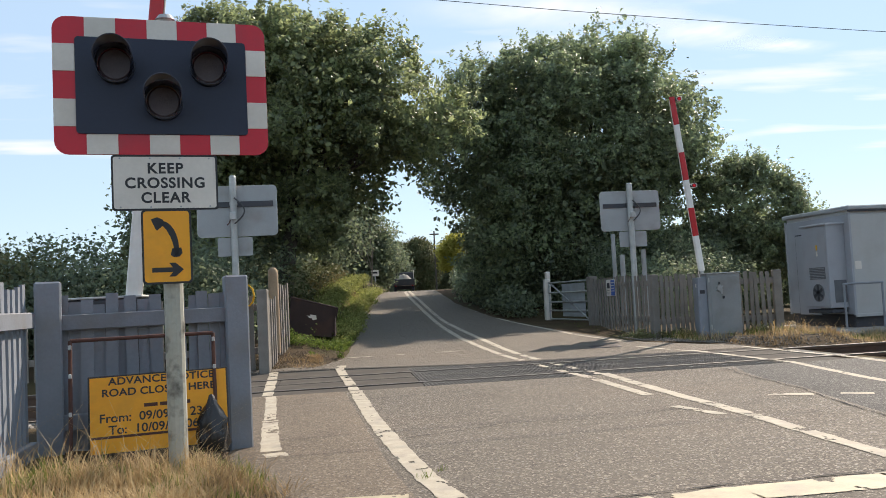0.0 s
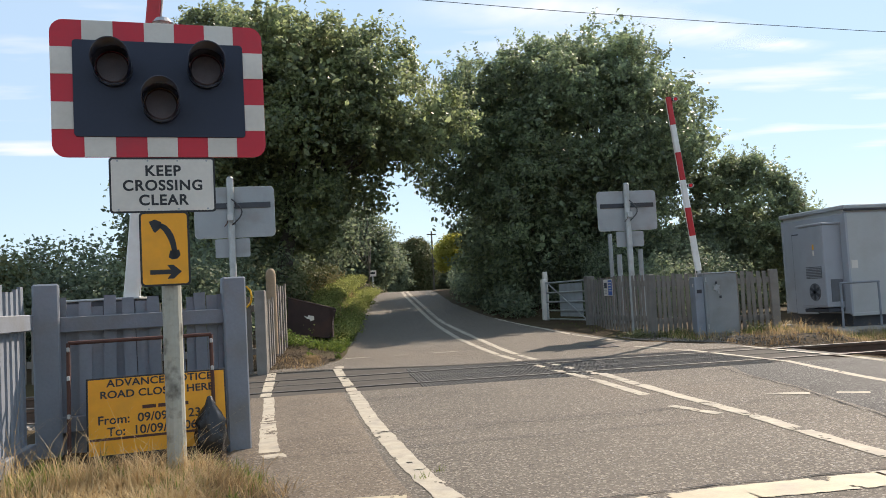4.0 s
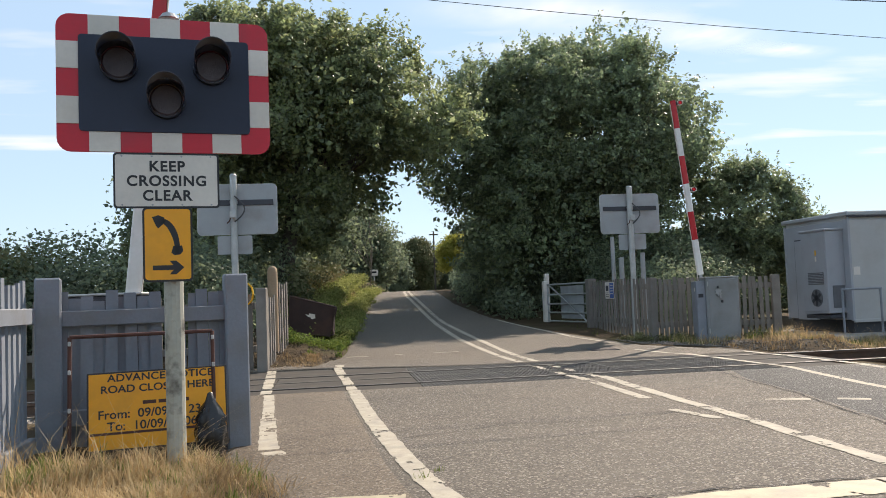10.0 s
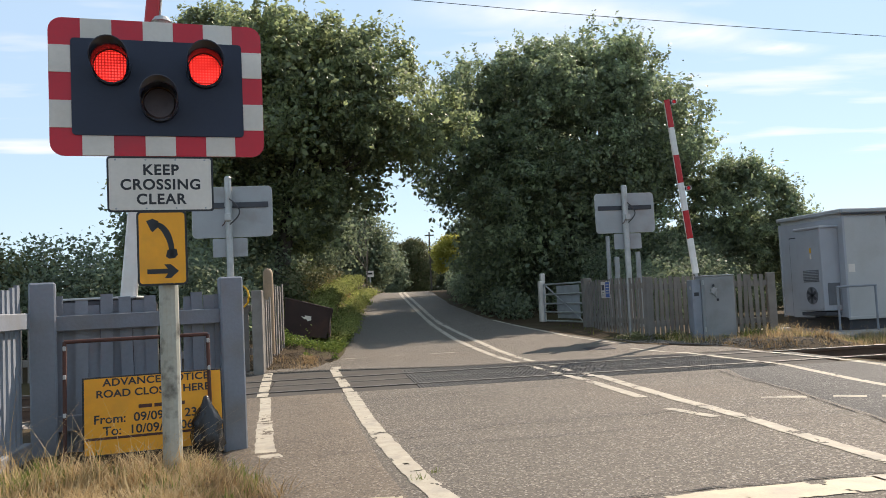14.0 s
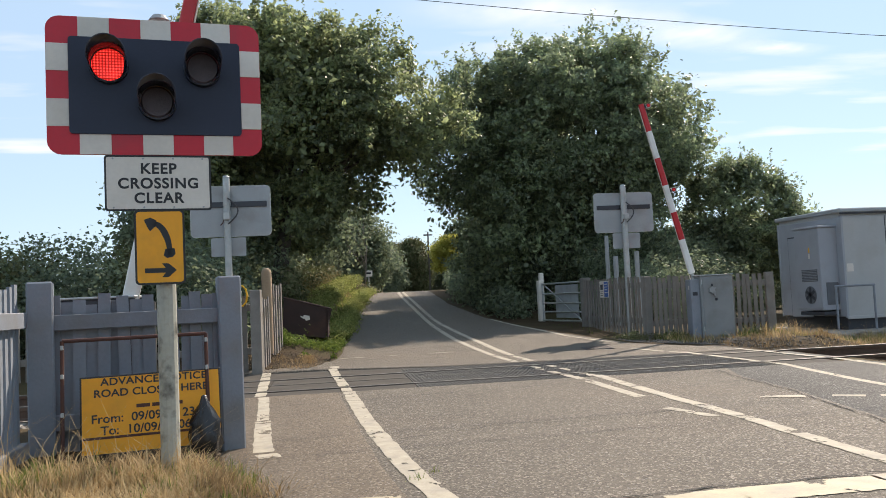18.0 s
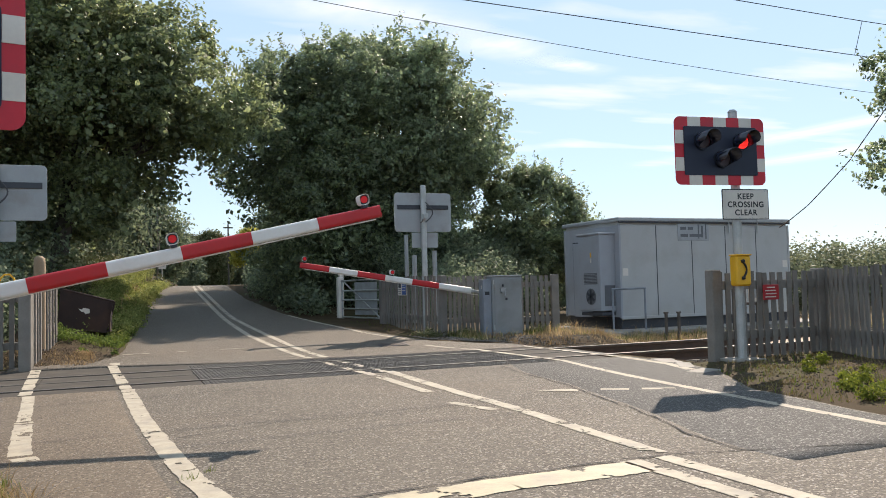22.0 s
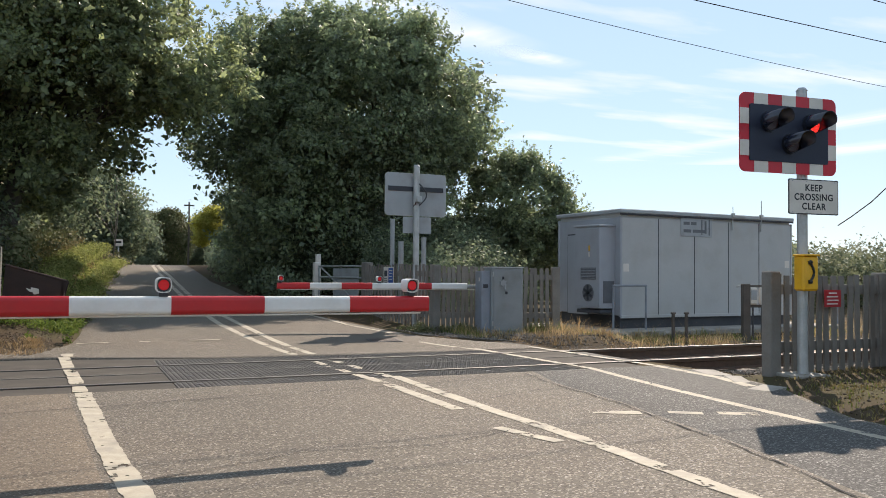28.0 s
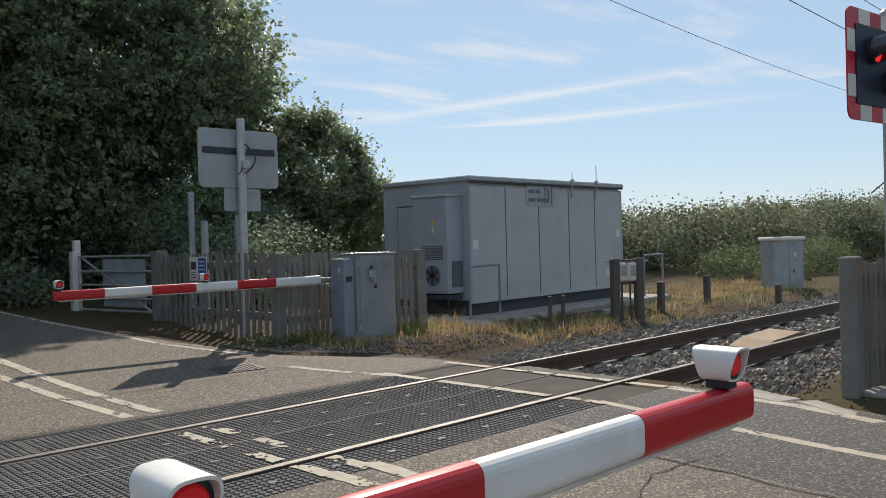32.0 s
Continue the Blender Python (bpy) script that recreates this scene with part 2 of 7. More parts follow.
M_WOOD = material("weathered_grey_timber", (0.235, 0.215, 0.19), (0.145, 0.13, 0.112), 0.85, scale=4, fine=40, bump=0.5, contrast=0.8, stain=(0.12, 0.1, 0.085), stain_scale=2, stain_amount=0.6, obj_random=0.15)
M_GALV = material("galvanised_steel", (0.50, 0.51, 0.50), (0.36, 0.37, 0.36), 0.5, 0.55, scale=5, fine=50, bump=0.08, stain=(0.28, 0.27, 0.24), stain_scale=3, stain_amount=0.4)
M_POLE = material("dirty_cream_pole_paint", (0.46, 0.45, 0.38), (0.31, 0.30, 0.245), 0.6, scale=5, fine=40, bump=0.2, contrast=0.8, stain=(0.08, 0.072, 0.056), stain_scale=11, stain_amount=0.95)
M_CAB = material("grey_cabinet_paint", (0.36, 0.38, 0.39), (0.29, 0.305, 0.31), 0.5, scale=2.5, fine=50, bump=0.08, contrast=0.7, stain=(0.2, 0.18, 0.15), stain_scale=3, stain_amount=0.4)
M_CABBLUE = material("blue_grey_housing_paint", (0.25, 0.275, 0.31), (0.19, 0.21, 0.24), 0.55, scale=3, fine=45, bump=0.1, contrast=0.7, stain=(0.15, 0.14, 0.12), stain_scale=3, stain_amount=0.4)
M_CABOLD = material("weathered_grey_cabinet", (0.27, 0.285, 0.285), (0.20, 0.21, 0.21), 0.6, scale=3, fine=45, bump=0.12, contrast=0.8, stain=(0.15, 0.14, 0.12), stain_scale=2.5, stain_amount=0.5)
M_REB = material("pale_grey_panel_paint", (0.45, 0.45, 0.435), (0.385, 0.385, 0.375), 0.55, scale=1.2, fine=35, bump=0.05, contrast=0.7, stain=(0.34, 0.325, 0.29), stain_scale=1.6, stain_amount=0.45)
M_REB2 = material("blue_grey_panel", (0.35, 0.365, 0.39), (0.305, 0.315, 0.34), 0.55, scale=1.2, fine=35, bump=0.05, contrast=0.7, stain=(0.25, 0.24, 0.22), stain_scale=1.6, stain_amount=0.4)
M_TAR = material("tarred_timber", (0.13, 0.105, 0.085), (0.07, 0.058, 0.05), 0.85, scale=4, fine=40, bump=0.5, contrast=0.8)
M_DECKFLAT = material("smooth_dark_deck", (0.043, 0.038, 0.033), (0.07, 0.062, 0.053), 0.9, scale=3, fine=50, bump=0.4, contrast=0.8, spec=0.2, stain=(0.09, 0.077, 0.062), stain_scale=2, stain_amount=0.5)
M_JOINT = material("worn_pale_joint", (0.16, 0.15, 0.135), (0.10, 0.095, 0.085), 0.9, scale=5, fine=60, bump=0.2, contrast=0.9)
M_GRILLE = material("grey_grille", (0.10, 0.105, 0.115), (0.14, 0.145, 0.155), 0.6, scale=5, fine=50, bump=0.1)
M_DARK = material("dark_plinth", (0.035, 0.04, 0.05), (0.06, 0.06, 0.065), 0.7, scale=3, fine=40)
M_BLACK = material("black_gloss_plastic", (0.011, 0.014, 0.022), (0.017, 0.021, 0.03), 0.33, scale=5, fine=60, bump=0.05, spec=0.6)
M_HOOD = material("dark_navy_hood", (0.014, 0.018, 0.034), (0.02, 0.025, 0.044), 0.22, scale=5, fine=60, bump=0.03, spec=0.7)
M_PANEL = material("dark_navy_backboard", (0.016, 0.022, 0.042), (0.022, 0.029, 0.052), 0.5, scale=3, fine=50, bump=0.04, spec=0.35)
M_RED = material("red_reflective_sheet", (0.60, 0.008, 0.026), (0.52, 0.008, 0.024), 0.4, scale=3, fine=50, bump=0.03, stain=(0.3, 0.03, 0.04), stain_scale=4, stain_amount=0.4)
M_WHITE = material("white_reflective_sheet", (0.70, 0.645, 0.575), (0.60, 0.55, 0.49), 0.45, scale=3, fine=50, bump=0.03, stain=(0.5, 0.455, 0.39), stain_scale=3, stain_amount=0.4)
M_BOOMW = material("white_boom_paint", (0.74, 0.73, 0.70), (0.66, 0.64, 0.60), 0.38, scale=3, fine=40, bump=0.03, stain=(0.5, 0.46, 0.4), stain_scale=4, stain_amount=0.4)
M_BOOMR = material("red_boom_paint", (0.52, 0.012, 0.016), (0.43, 0.01, 0.015), 0.35, scale=3, fine=40, bump=0.03, stain=(0.33, 0.02, 0.02), stain_scale=4, stain_amount=0.4)
M_YEL = material("orange_yellow_sign", (0.88, 0.37, 0.01), (0.8, 0.33, 0.01), 0.42, scale=4, fine=50, bump=0.03, stain=(0.5, 0.24, 0.03), stain_scale=5, stain_amount=0.4)
M_NOTICE = material("yellow_notice_sheet", (0.86, 0.37, 0.005), (0.78, 0.32, 0.005), 0.45, scale=3, fine=50, bump=0.05, stain=(0.5, 0.24, 0.02), stain_scale=4, stain_amount=0.5)
M_PHONE = material("yellow_plastic", (0.80, 0.42, 0.015), (0.68, 0.34, 0.015), 0.4, scale=5, fine=50, bump=0.03)
M_INK = material("black_lettering", (0.012, 0.012, 0.014), (0.02, 0.02, 0.022), 0.5, scale=5, fine=60, bump=0)
M_RUST = material("rusty_brown_steel", (0.12, 0.05, 0.035), (0.06, 0.028, 0.022), 0.8, 0.1, scale=5, fine=50, bump=0.3, contrast=0.9)
M_SKIP = material("dark_rusted_steel", (0.06, 0.032, 0.026), (0.028, 0.018, 0.016), 0.85, 0.1, scale=4, fine=40, bump=0.4, contrast=0.9, stain=(0.11, 0.05, 0.032), stain_scale=2.5, stain_amount=0.5)
M_LITTER = material("brown_litter", (0.17, 0.12, 0.078), (0.08, 0.056, 0.036), 0.95, scale=3, fine=40, bump=0.4, island=0.45)
M_TAN = material("tan_timber", (0.34, 0.25, 0.16), (0.24, 0.17, 0.11), 0.85, scale=4, fine=40, bump=0.4)
M_CONC = material("pale_concrete", (0.33, 0.305, 0.265), (0.225, 0.205, 0.18), 0.9, scale=3, fine=50, bump=0.4, stain=(0.16, 0.14, 0.12), stain_scale=2)
M_BAG = material("black_polythene", (0.012, 0.012, 0.013), (0.02, 0.02, 0.02), 0.25, scale=8, fine=30, bump=0.6)
M_BLUE = material("blue_sign_sheet", (0.02, 0.10, 0.36), (0.02, 0.08, 0.3), 0.4, scale=4, fine=50, bump=0.02)
M_REDSIGN = material("red_sign_sheet", (0.42, 0.02, 0.025), (0.36, 0.02, 0.025), 0.45, scale=4, fine=50, bump=0.02)
M_BARK = material("bark", (0.10, 0.085, 0.065), (0.05, 0.042, 0.034), 0.95, scale=5, fine=25, bump=0.8, contrast=0.9)
M_GLASS_OFF = material("dark_signal_lens", (0.095, 0.072, 0.084), (0.07, 0.055, 0.066), 0.4, scale=40, fine=160, bump=0.3)
M_LED_RED = glow("lit_red_led", (1.0, 0.035, 0.028), 0.85)
M_LED_AMB = glow("lit_amber_led", (1.0, 0.33, 0.01), 0.8)
M_LENSRED = glow("red_boom_lens", (0.55, 0.008, 0.012), 0.14, False)
M_WIRE = material("cable_sheath", (0.06, 0.06, 0.064), None, 0.6, bump=0)
M_LEAF_OAK = leafy("oak_leaves", (0.14, 0.18, 0.12), (0.32, 0.385, 0.20), 0.56, 0.42, 0.5)
M_LEAF_LANE = leafy("lane_tree_leaves", (0.145, 0.18, 0.11), (0.34, 0.39, 0.18), 0.6, 0.42, 0.5)
M_LEAF_DARK = leafy("dark_leaves", (0.115, 0.15, 0.105), (0.24, 0.285, 0.165), 0.5, 0.55, 0.25)
M_LEAF_LIME = leafy("lime_leaves", (0.12, 0.15, 0.025), (0.24, 0.26, 0.04), 0.45)
# yellow-green leaves with the sunlight on the lane bush put into the colour
M_LEAF_GOLD = leafy("sunlit_gold_leaves", (0.26, 0.26, 0.05), (0.44, 0.42, 0.11), 0.6)
M_LEAF_BANK = leafy("bank_weed_leaves", (0.14, 0.175, 0.045), (0.40, 0.41, 0.14), 0.45, 0.65)
M_LEAF_GREEN = leafy("fresh_weed_leaves", (0.07, 0.11, 0.022), (0.20, 0.26, 0.06), 0.45)
M_LEAF_SCRUB = leafy("dusty_bramble_leaves", (0.10, 0.12, 0.065), (0.27, 0.285, 0.17), 0.4, 0.6, 0.3)
M_VERGEGRASS = leafy("faded_verge_blades", (0.15, 0.12, 0.05), (0.29, 0.235, 0.11), 0.3, 0.8)
M_LEAF_HEDGE = leafy("bramble_leaves", (0.085, 0.115, 0.06), (0.20, 0.23, 0.11), 0.4, 0.6, 0.2)
M_LEAF_DRY = leafy("dusty_leaves", (0.08, 0.10, 0.04), (0.175, 0.17, 0.088), 0.25)
M_STRAW = leafy("dry_grass_blades", (0.35, 0.225, 0.105), (0.60, 0.46, 0.26), 0.35, 0.7)
M_BROWNGRASS = leafy("withered_grass_blades", (0.22, 0.15, 0.078), (0.42, 0.30, 0.17), 0.3, 0.8)
M_GRASS = leafy("green_grass_blades", (0.09, 0.13, 0.025), (0.22, 0.25, 0.06), 0.4, 0.6)


# ---------------------------------------------------------------- mesh building
class Shape:
    """Vertices and faces gathered for one mesh."""

    def __init__(self):
        self.v, self.f, self.mi = [], [], []

    def add(self, verts, faces, m=None, mi=0):
        n = len(self.v)
        self.v += [tuple(m @ Vector(p)) if m else tuple(p) for p in verts]
        self.f += [tuple(i + n for i in f) for f in faces]
        self.mi += [mi] * len(faces)
        return self

    def box(self, c, s, bev=0.004, m=None, mi=0):
        """A box at c of size s, its edges chamfered."""
        h = [d / 2 for d in s]
        b = min(bev, *(d * 0.9 for d in h))
        vs, idx = [], {}
        for sx in (-1, 1):
            for sy in (-1, 1):
                for sz in (-1, 1):
                    for k in range(3):
                        p = [sx * h[0], sy * h[1], sz * h[2]]
                        for j, sg in enumerate((sx, sy, sz)):
                            if j != k:
                                p[j] -= sg * b
                        idx[sx, sy, sz, k] = len(vs)
                        vs.append((c[0] + p[0], c[1] + p[1], c[2] + p[2]))
        fs = []
        for k in range(3):
            i, j = [(1, 2), (2, 0), (0, 1)][k]
            for s_ in (-1, 1):
                q = []
                for a, d in ((-1, -1), (1, -1), (1, 1), (-1, 1)):
                    t = [0, 0, 0]; t[k] = s_; t[i] = a; t[j] = d
                    q.append(idx[(*t, k)])
                fs.append(tuple(q if s_ > 0 else q[::-1]))
                for a in (-1, 1):
                    for kk, oo in ((i, j),):
                        if s_ == 1 or True:
                            t0, t1 = [0, 0, 0], [0, 0, 0]
                            t0[k] = t1[k] = s_; t0[kk] = t1[kk] = a; t0[oo], t1[oo] = -1, 1
                            q = [idx[(*t0, k)], idx[(*t1, k)], idx[(*t1, kk)], idx[(*t0, kk)]]
                            fs.append(tuple(q if s_ * a > 0 else q[::-1]))
        for sx in (-1, 1):
            for sy in (-1, 1):
                for sz in (-1, 1):
                    q = [idx[sx, sy, sz, k] for k in range(3)]
                    fs.append(tuple(q if sx * sy * sz > 0 else q[::-1]))
        return self.add(vs, fs, m, mi)

    def rod(self, a, b, r, r2=None, n=10, cap=True, mi=0):
        """A round bar from a to b."""
        a, b = Vector(a), Vector(b)
        r2 = r if r2 is None else r2
        q = (b - a).to_track_quat("Z", "Y")
        vs = []
        for p, rr in ((a, r), (b, r2)):
            for i in range(n):
                w = 2 * math.pi * i / n
                vs.append(tuple(p + q @ Vector((rr * math.cos(w), rr * math.sin(w), 0))))
        fs = [(i, (i + 1) % n, n + (i + 1) % n, n + i) for i in range(n)]
        if cap:
            fs += [tuple(range(n))[::-1], tuple(range(n, 2 * n))]
        return self.add(vs, fs, None, mi)

    def tube(self, pts, r, n=6):
        """A round bar bent along pts."""
        pts = [Vector(p) for p in pts]
        vs = []
        for k, p in enumerate(pts):
            d = pts[min(k + 1, len(pts) - 1)] - pts[max(k - 1, 0)]
            q = d.to_track_quat("Z", "Y")
            vs += [tuple(p + q @ Vector((r * math.cos(2 * math.pi * i / n), r * math.sin(2 * math.pi * i / n), 0))) for i in range(n)]
        fs = [(k * n + i, k * n + (i + 1) % n, (k + 1) * n + (i + 1) % n, (k + 1) * n + i) for k in range(len(pts) - 1) for i in range(n)]
        return self.add(vs, fs + [tuple(range(n))[::-1], tuple(range(len(vs) - n, len(vs)))])

    def plate(self, poly, y0, y1, m=None, mi=0):
        """A flat sheet with outline poly in x and z, between y0 (front) and y1."""
        n = len(poly)
        vs = [(x, y0, z) for x, z in poly] + [(x, y1, z) for x, z in poly]
        fs = [tuple(range(n)), tuple(range(n, 2 * n))[::-1]] + [(i, n + i, n + (i + 1) % n, (i + 1) % n) for i in range(n)]
        return self.add(vs, fs, m, mi)

    def lathe(self, prof, n=16, m=None, mi=0):
        """Profile of (r, z) turned round the z axis."""
        k = len(prof)
        vs = [(r * math.cos(2 * math.pi * i / n), r * math.sin(2 * math.pi * i / n), z) for i in range(n) for r, z in prof]
        fs = [(i * k + j, ((i + 1) % n) * k + j, ((i + 1) % n) * k + j + 1, i * k + j + 1) for i in range(n) for j in range(k - 1)]
        return self.add(vs, fs, m, mi)

    def mesh(self, name, mats, smooth=False):
        me = bpy.data.meshes.new(name)
        me.from_pydata(self.v, [], self.f)
        for m in mats if isinstance(mats, (list, tuple)) else [mats]:
            me.materials.append(m)
        if any(self.mi):
            me.polygons.foreach_set("material_index", self.mi)
        if smooth:
            me.polygons.foreach_set("use_smooth", [True] * len(me.polygons))
        me.update()
        return me


def rrect(w, h, r, cx=0, cz=0, n=5):
    """The outline of a rounded rectangle."""
    out = []
    for sx, sz, a0 in ((1, 1, 0), (-1, 1, 90), (-1, -1, 180), (1, -1, 270)):
        for i in range(n + 1):
            a = radians(a0 + 90 * i / n)
            out.append((cx + sx * (w / 2 - r) + r * math.cos(a), cz + sz * (h / 2 - r) + r * math.sin(a)))
    return out


def part(name, shape, mat, parent=None, label="", smooth=False, at=None):
    ob = new(name, shape.mesh(name, mat, smooth) if isinstance(shape, Shape) else shape)
    ob.parent = parent
    if at is not None:
        ob.matrix_basis = at
    if label:
        tagged(ob, label)
    return ob


def thing(name, label, category, m=None, group="", kind=""):
    ob = new(name)
    ob.empty_display_size = 0.1
    ob.matrix_basis = m or Matrix()
    return tagged(ob, label, category, group, kind)


def single(name, shape, mat, label, category, m=None, group="", kind="", smooth=False):
    ob = new(name, shape.mesh(name, mat, smooth))
    if m:
        ob.matrix_basis = m
    return tagged(ob, label, category, group, kind)


def lettering(text, size, x, z, y, parent, mat, name="lettering", align="CENTER", bold=0.0, spacing=1.0, stretch=1.0):
    cu = bpy.data.curves.new(name, "FONT")
    cu.body, cu.size, cu.align_x, cu.align_y, cu.extrude, cu.offset, cu.space_character = text, size, align, "CENTER", 0.0008, bold, spacing
    cu.materials.append(mat)
    ob = new(name, cu)
    ob.parent = parent
    ob.matrix_basis = pose(x, y, z, 90, 0, 0) @ Matrix.Diagonal((stretch, 1, 1, 1))
    return ob


# ---------------------------------------------------------------- lie of the land
_ZY = ((-400, 0), (13.5, 0), (15.2, 0.14), (18, 0.28), (21, 0.46), (24.5, 0.72), (28, 0.99), (32, 1.2), (36, 1.32), (42, 1.41), (48, 1.46), (55, 1.48), (62, 1.48), (75, 1.46), (90, 1.42), (110, 1.3), (140, 0.9), (200, 0))
_XC = ((-400, 3.0), (2, 3.25), (8, 3.38), (12, 3.55), (18, 3.62), (24, 3.85), (30, 4.3), (36, 5.0), (45, 6.4), (55, 7.95), (75, 11.0), (110, 16), (200, 27))


def _curve(tab, y):
    ys, vs = zip(*tab)
    return float(np.mean(np.interp([y - 1.2, y - 0.6, y, y + 0.6, y + 1.2], ys, vs)))


def road_z(y):
    return _curve(_ZY, y)


def road_x(y):
    return _curve(_XC, y)


def edge_left(y):
    """The left edge of the tarmac."""
    return float(np.interp(y, (-30, 3.3, 3.6, 4.6, 5.2, 5.7, 6.6, 9, 12.9, 13.3, 14, 14.7, 19.8, 23.9, 26.3, 31.5, 36, 45, 55, 75, 110, 200), (-0.6, -0.5, -0.06, -0.12, -0.3, -0.45, -0.55, -0.6, -0.7, 0.3, 0.72, 0.9, 1.58, 2.05, 2.4, 3.2, 3.9, 5.1, 6.4, 9.3, 14.3, 25)))


def edge_right(y):
    return float(np.interp(y, (-30, 3.0, 4.2, 6.0, 7.4, 8.6, 13.0, 14.2, 16, 18.5, 21, 26, 30, 36, 45, 55, 75, 110, 200), (5.6, 5.6, 5.7, 6.1, 7.0, 7.3, 7.3, 6.2, 5.7, 5.4, 5.16, 5.18, 5.55, 6.35, 7.75, 9.4, 12.5, 17.6, 29)))


def _step(a, b, t):
    t = min(1.0, max(0.0, (t - a) / (b - a)))
    return t * t * (3 - 2 * t)


def ground_z(x, y):
    far = 1.3 * max(0.0, road_x(y) - 4.0)
    w = 1 - _step(8.5 + far, 12.0 + far, x)
    z = road_z(y) * w
    l, r = edge_left(y), edge_right(y)
    d = max(l - x, x - r)
    if d < 0:
        return z - 0.06 * min(1.0, -d / 0.15)
    if x < l:
        if y < 7.5:
            z += (0.14 * _step(0.0, 0.4, d) + 0.04 * _step(0.8, 2.5, d)) * (1 - 0.3 * _step(4.9, 5.5, y))
        elif y > 13.2:
            z += (0.30 * _step(0.1, 1.0, d) + 0.42 * _step(0.1, 1.5, d) * _step(16.5, 22, y)) * _step(13.2, 17, y)
    else:
        if y < 8:
            z += 0.05 * _step(0.0, 0.6, d)
        elif y > 13:
            low = float(np.interp(y, (13, 14.3, 15.2, 16, 18, 20.7, 24, 28, 34), (0, 0.03, 0.04, 0.08, 0.2, 0.28, 0.62, 1.0, 1.5)))
            z += (min(z, low) - z) * _step(0, 0.5, d)
    bed = _step(8.2, 9.0, y) * (1 - _step(12.8, 13.6, y))
    z -= 0.24 * bed * _step(0.05, 0.5, d)
    if x > 9:
        z -= 0.22 * _step(12.4, 13.2, y) * (1 - _step(19.0, 21.0, y)) * _step(9.6, 10.6, x)
    z += 0.03 * noise.noise(Vector((x * 1.7, y * 1.7, 0))) * min(1.0, d / 0.6)
    return z


def grid_mesh(name, xs, ys, zf, mat):
    nx = len(xs)
    vs = [(x, y, zf(x, y)) for y in ys for x in xs]
    fs = [(j * nx + i, j * nx + i + 1, (j + 1) * nx + i + 1, (j + 1) * nx + i) for j in range(len(ys) - 1) for i in range(nx - 1)]
    s = Shape(); s.v, s.f, s.mi = vs, fs, [0] * len(fs)
    return s.mesh(name, mat, True)


_xs = np.concatenate([[-1600, -700, -300, -120, -60, -35, -24], np.arange(-16, -4, 0.8), np.arange(-4, 10, 0.2), np.arange(10, 26, 0.6), [28, 34, 45, 70, 140, 320, 700, 1600]])
_ys = np.concatenate([[-1600, -500, -150, -50, -20, -10, -5], np.arange(-2, 18, 0.2), np.arange(18, 44, 0.6), np.arange(45, 110, 3), [130, 180, 300, 600, 1600]])
tagged(new("ground", grid_mesh("ground", [float(v) for v in _xs], [float(v) for v in _ys], ground_z, M_SOIL)), "brown soil and worn verge beside the road", "ground", kind="structure")


def road_mesh(name, y0, y1, fl, fr, dz, mat, step=0.25, across=6, bend=None):
    ys = [y0] + list(np.linspace(y0, y1, max(2, int((y1 - y0) / step) + 1)))
    s = Shape()
    vs, fs = [], []
    k = across + 1
    for row, y in enumerate(ys):
        y = float(y)
        a, b = fl(y), fr(y)
        for i in range(k):
            x = a + (b - a) * i / across
            x = a + 0.08 if i == 1 else b - 0.08 if i == across - 1 else x
            yb = y + (bend(x, y) if bend else 0.0)
            # the first row is the cut edge, going down
            vs.append((x, yb, road_z(yb) + dz - (0.02 if i in (0, across) else 0) - (0.0 if row else 0.04)))
    for j in range(len(ys) - 1):
        for i in range(across):
            fs.append((j * k + i, j * k + i + 1, (j + 1) * k + i + 1, (j + 1) * k + i))
    s.add(vs, fs)
    return s.mesh(name, mat, True)


# the railway crosses the road at a slight skew
TRACK = pose(2.6, 10.87, 0, 0, 0, -2.9) @ pose(-2.6, -10.87, 0)


def near_skew(x, y):
    return -0.0507 * (x - 2.6) * _step(7.0, 9.4, y)


def far_edge(x):
    """Where the tarmac begins again beyond the deck."""
    return float(np.interp(x, (-1, 0.5, 2.4, 4.4, 7.3), (13.08, 12.95, 12.27, 12.03, 11.86)))


def far_skew(x, y):
    return (far_edge(x) - 12.392) * (1 - _step(12.362, 15.0, y))


def wob(y, s=0.0):
    return 0.05 * noise.noise(Vector((s, y * 2.3, 0))) + 0.03 * noise.noise(Vector((s, y * 7, 3)))


tagged(new("road", road_mesh("road", -30, 9.62, lambda y: edge_left(y) + wob(y), lambda y: edge_right(y) + wob(y, 9), 0.0, M_ASPHALT, bend=near_skew)), "worn grey asphalt road before the crossing", "road", kind="structure")
tagged(new("road", road_mesh("road", 12.362, 160, lambda y: edge_left(y) + wob(y), lambda y: edge_right(y) + wob(y, 9), 0.0, M_ASPHALT, across=28, bend=far_skew)), "worn grey asphalt lane rising between trees", "road", kind="structure")


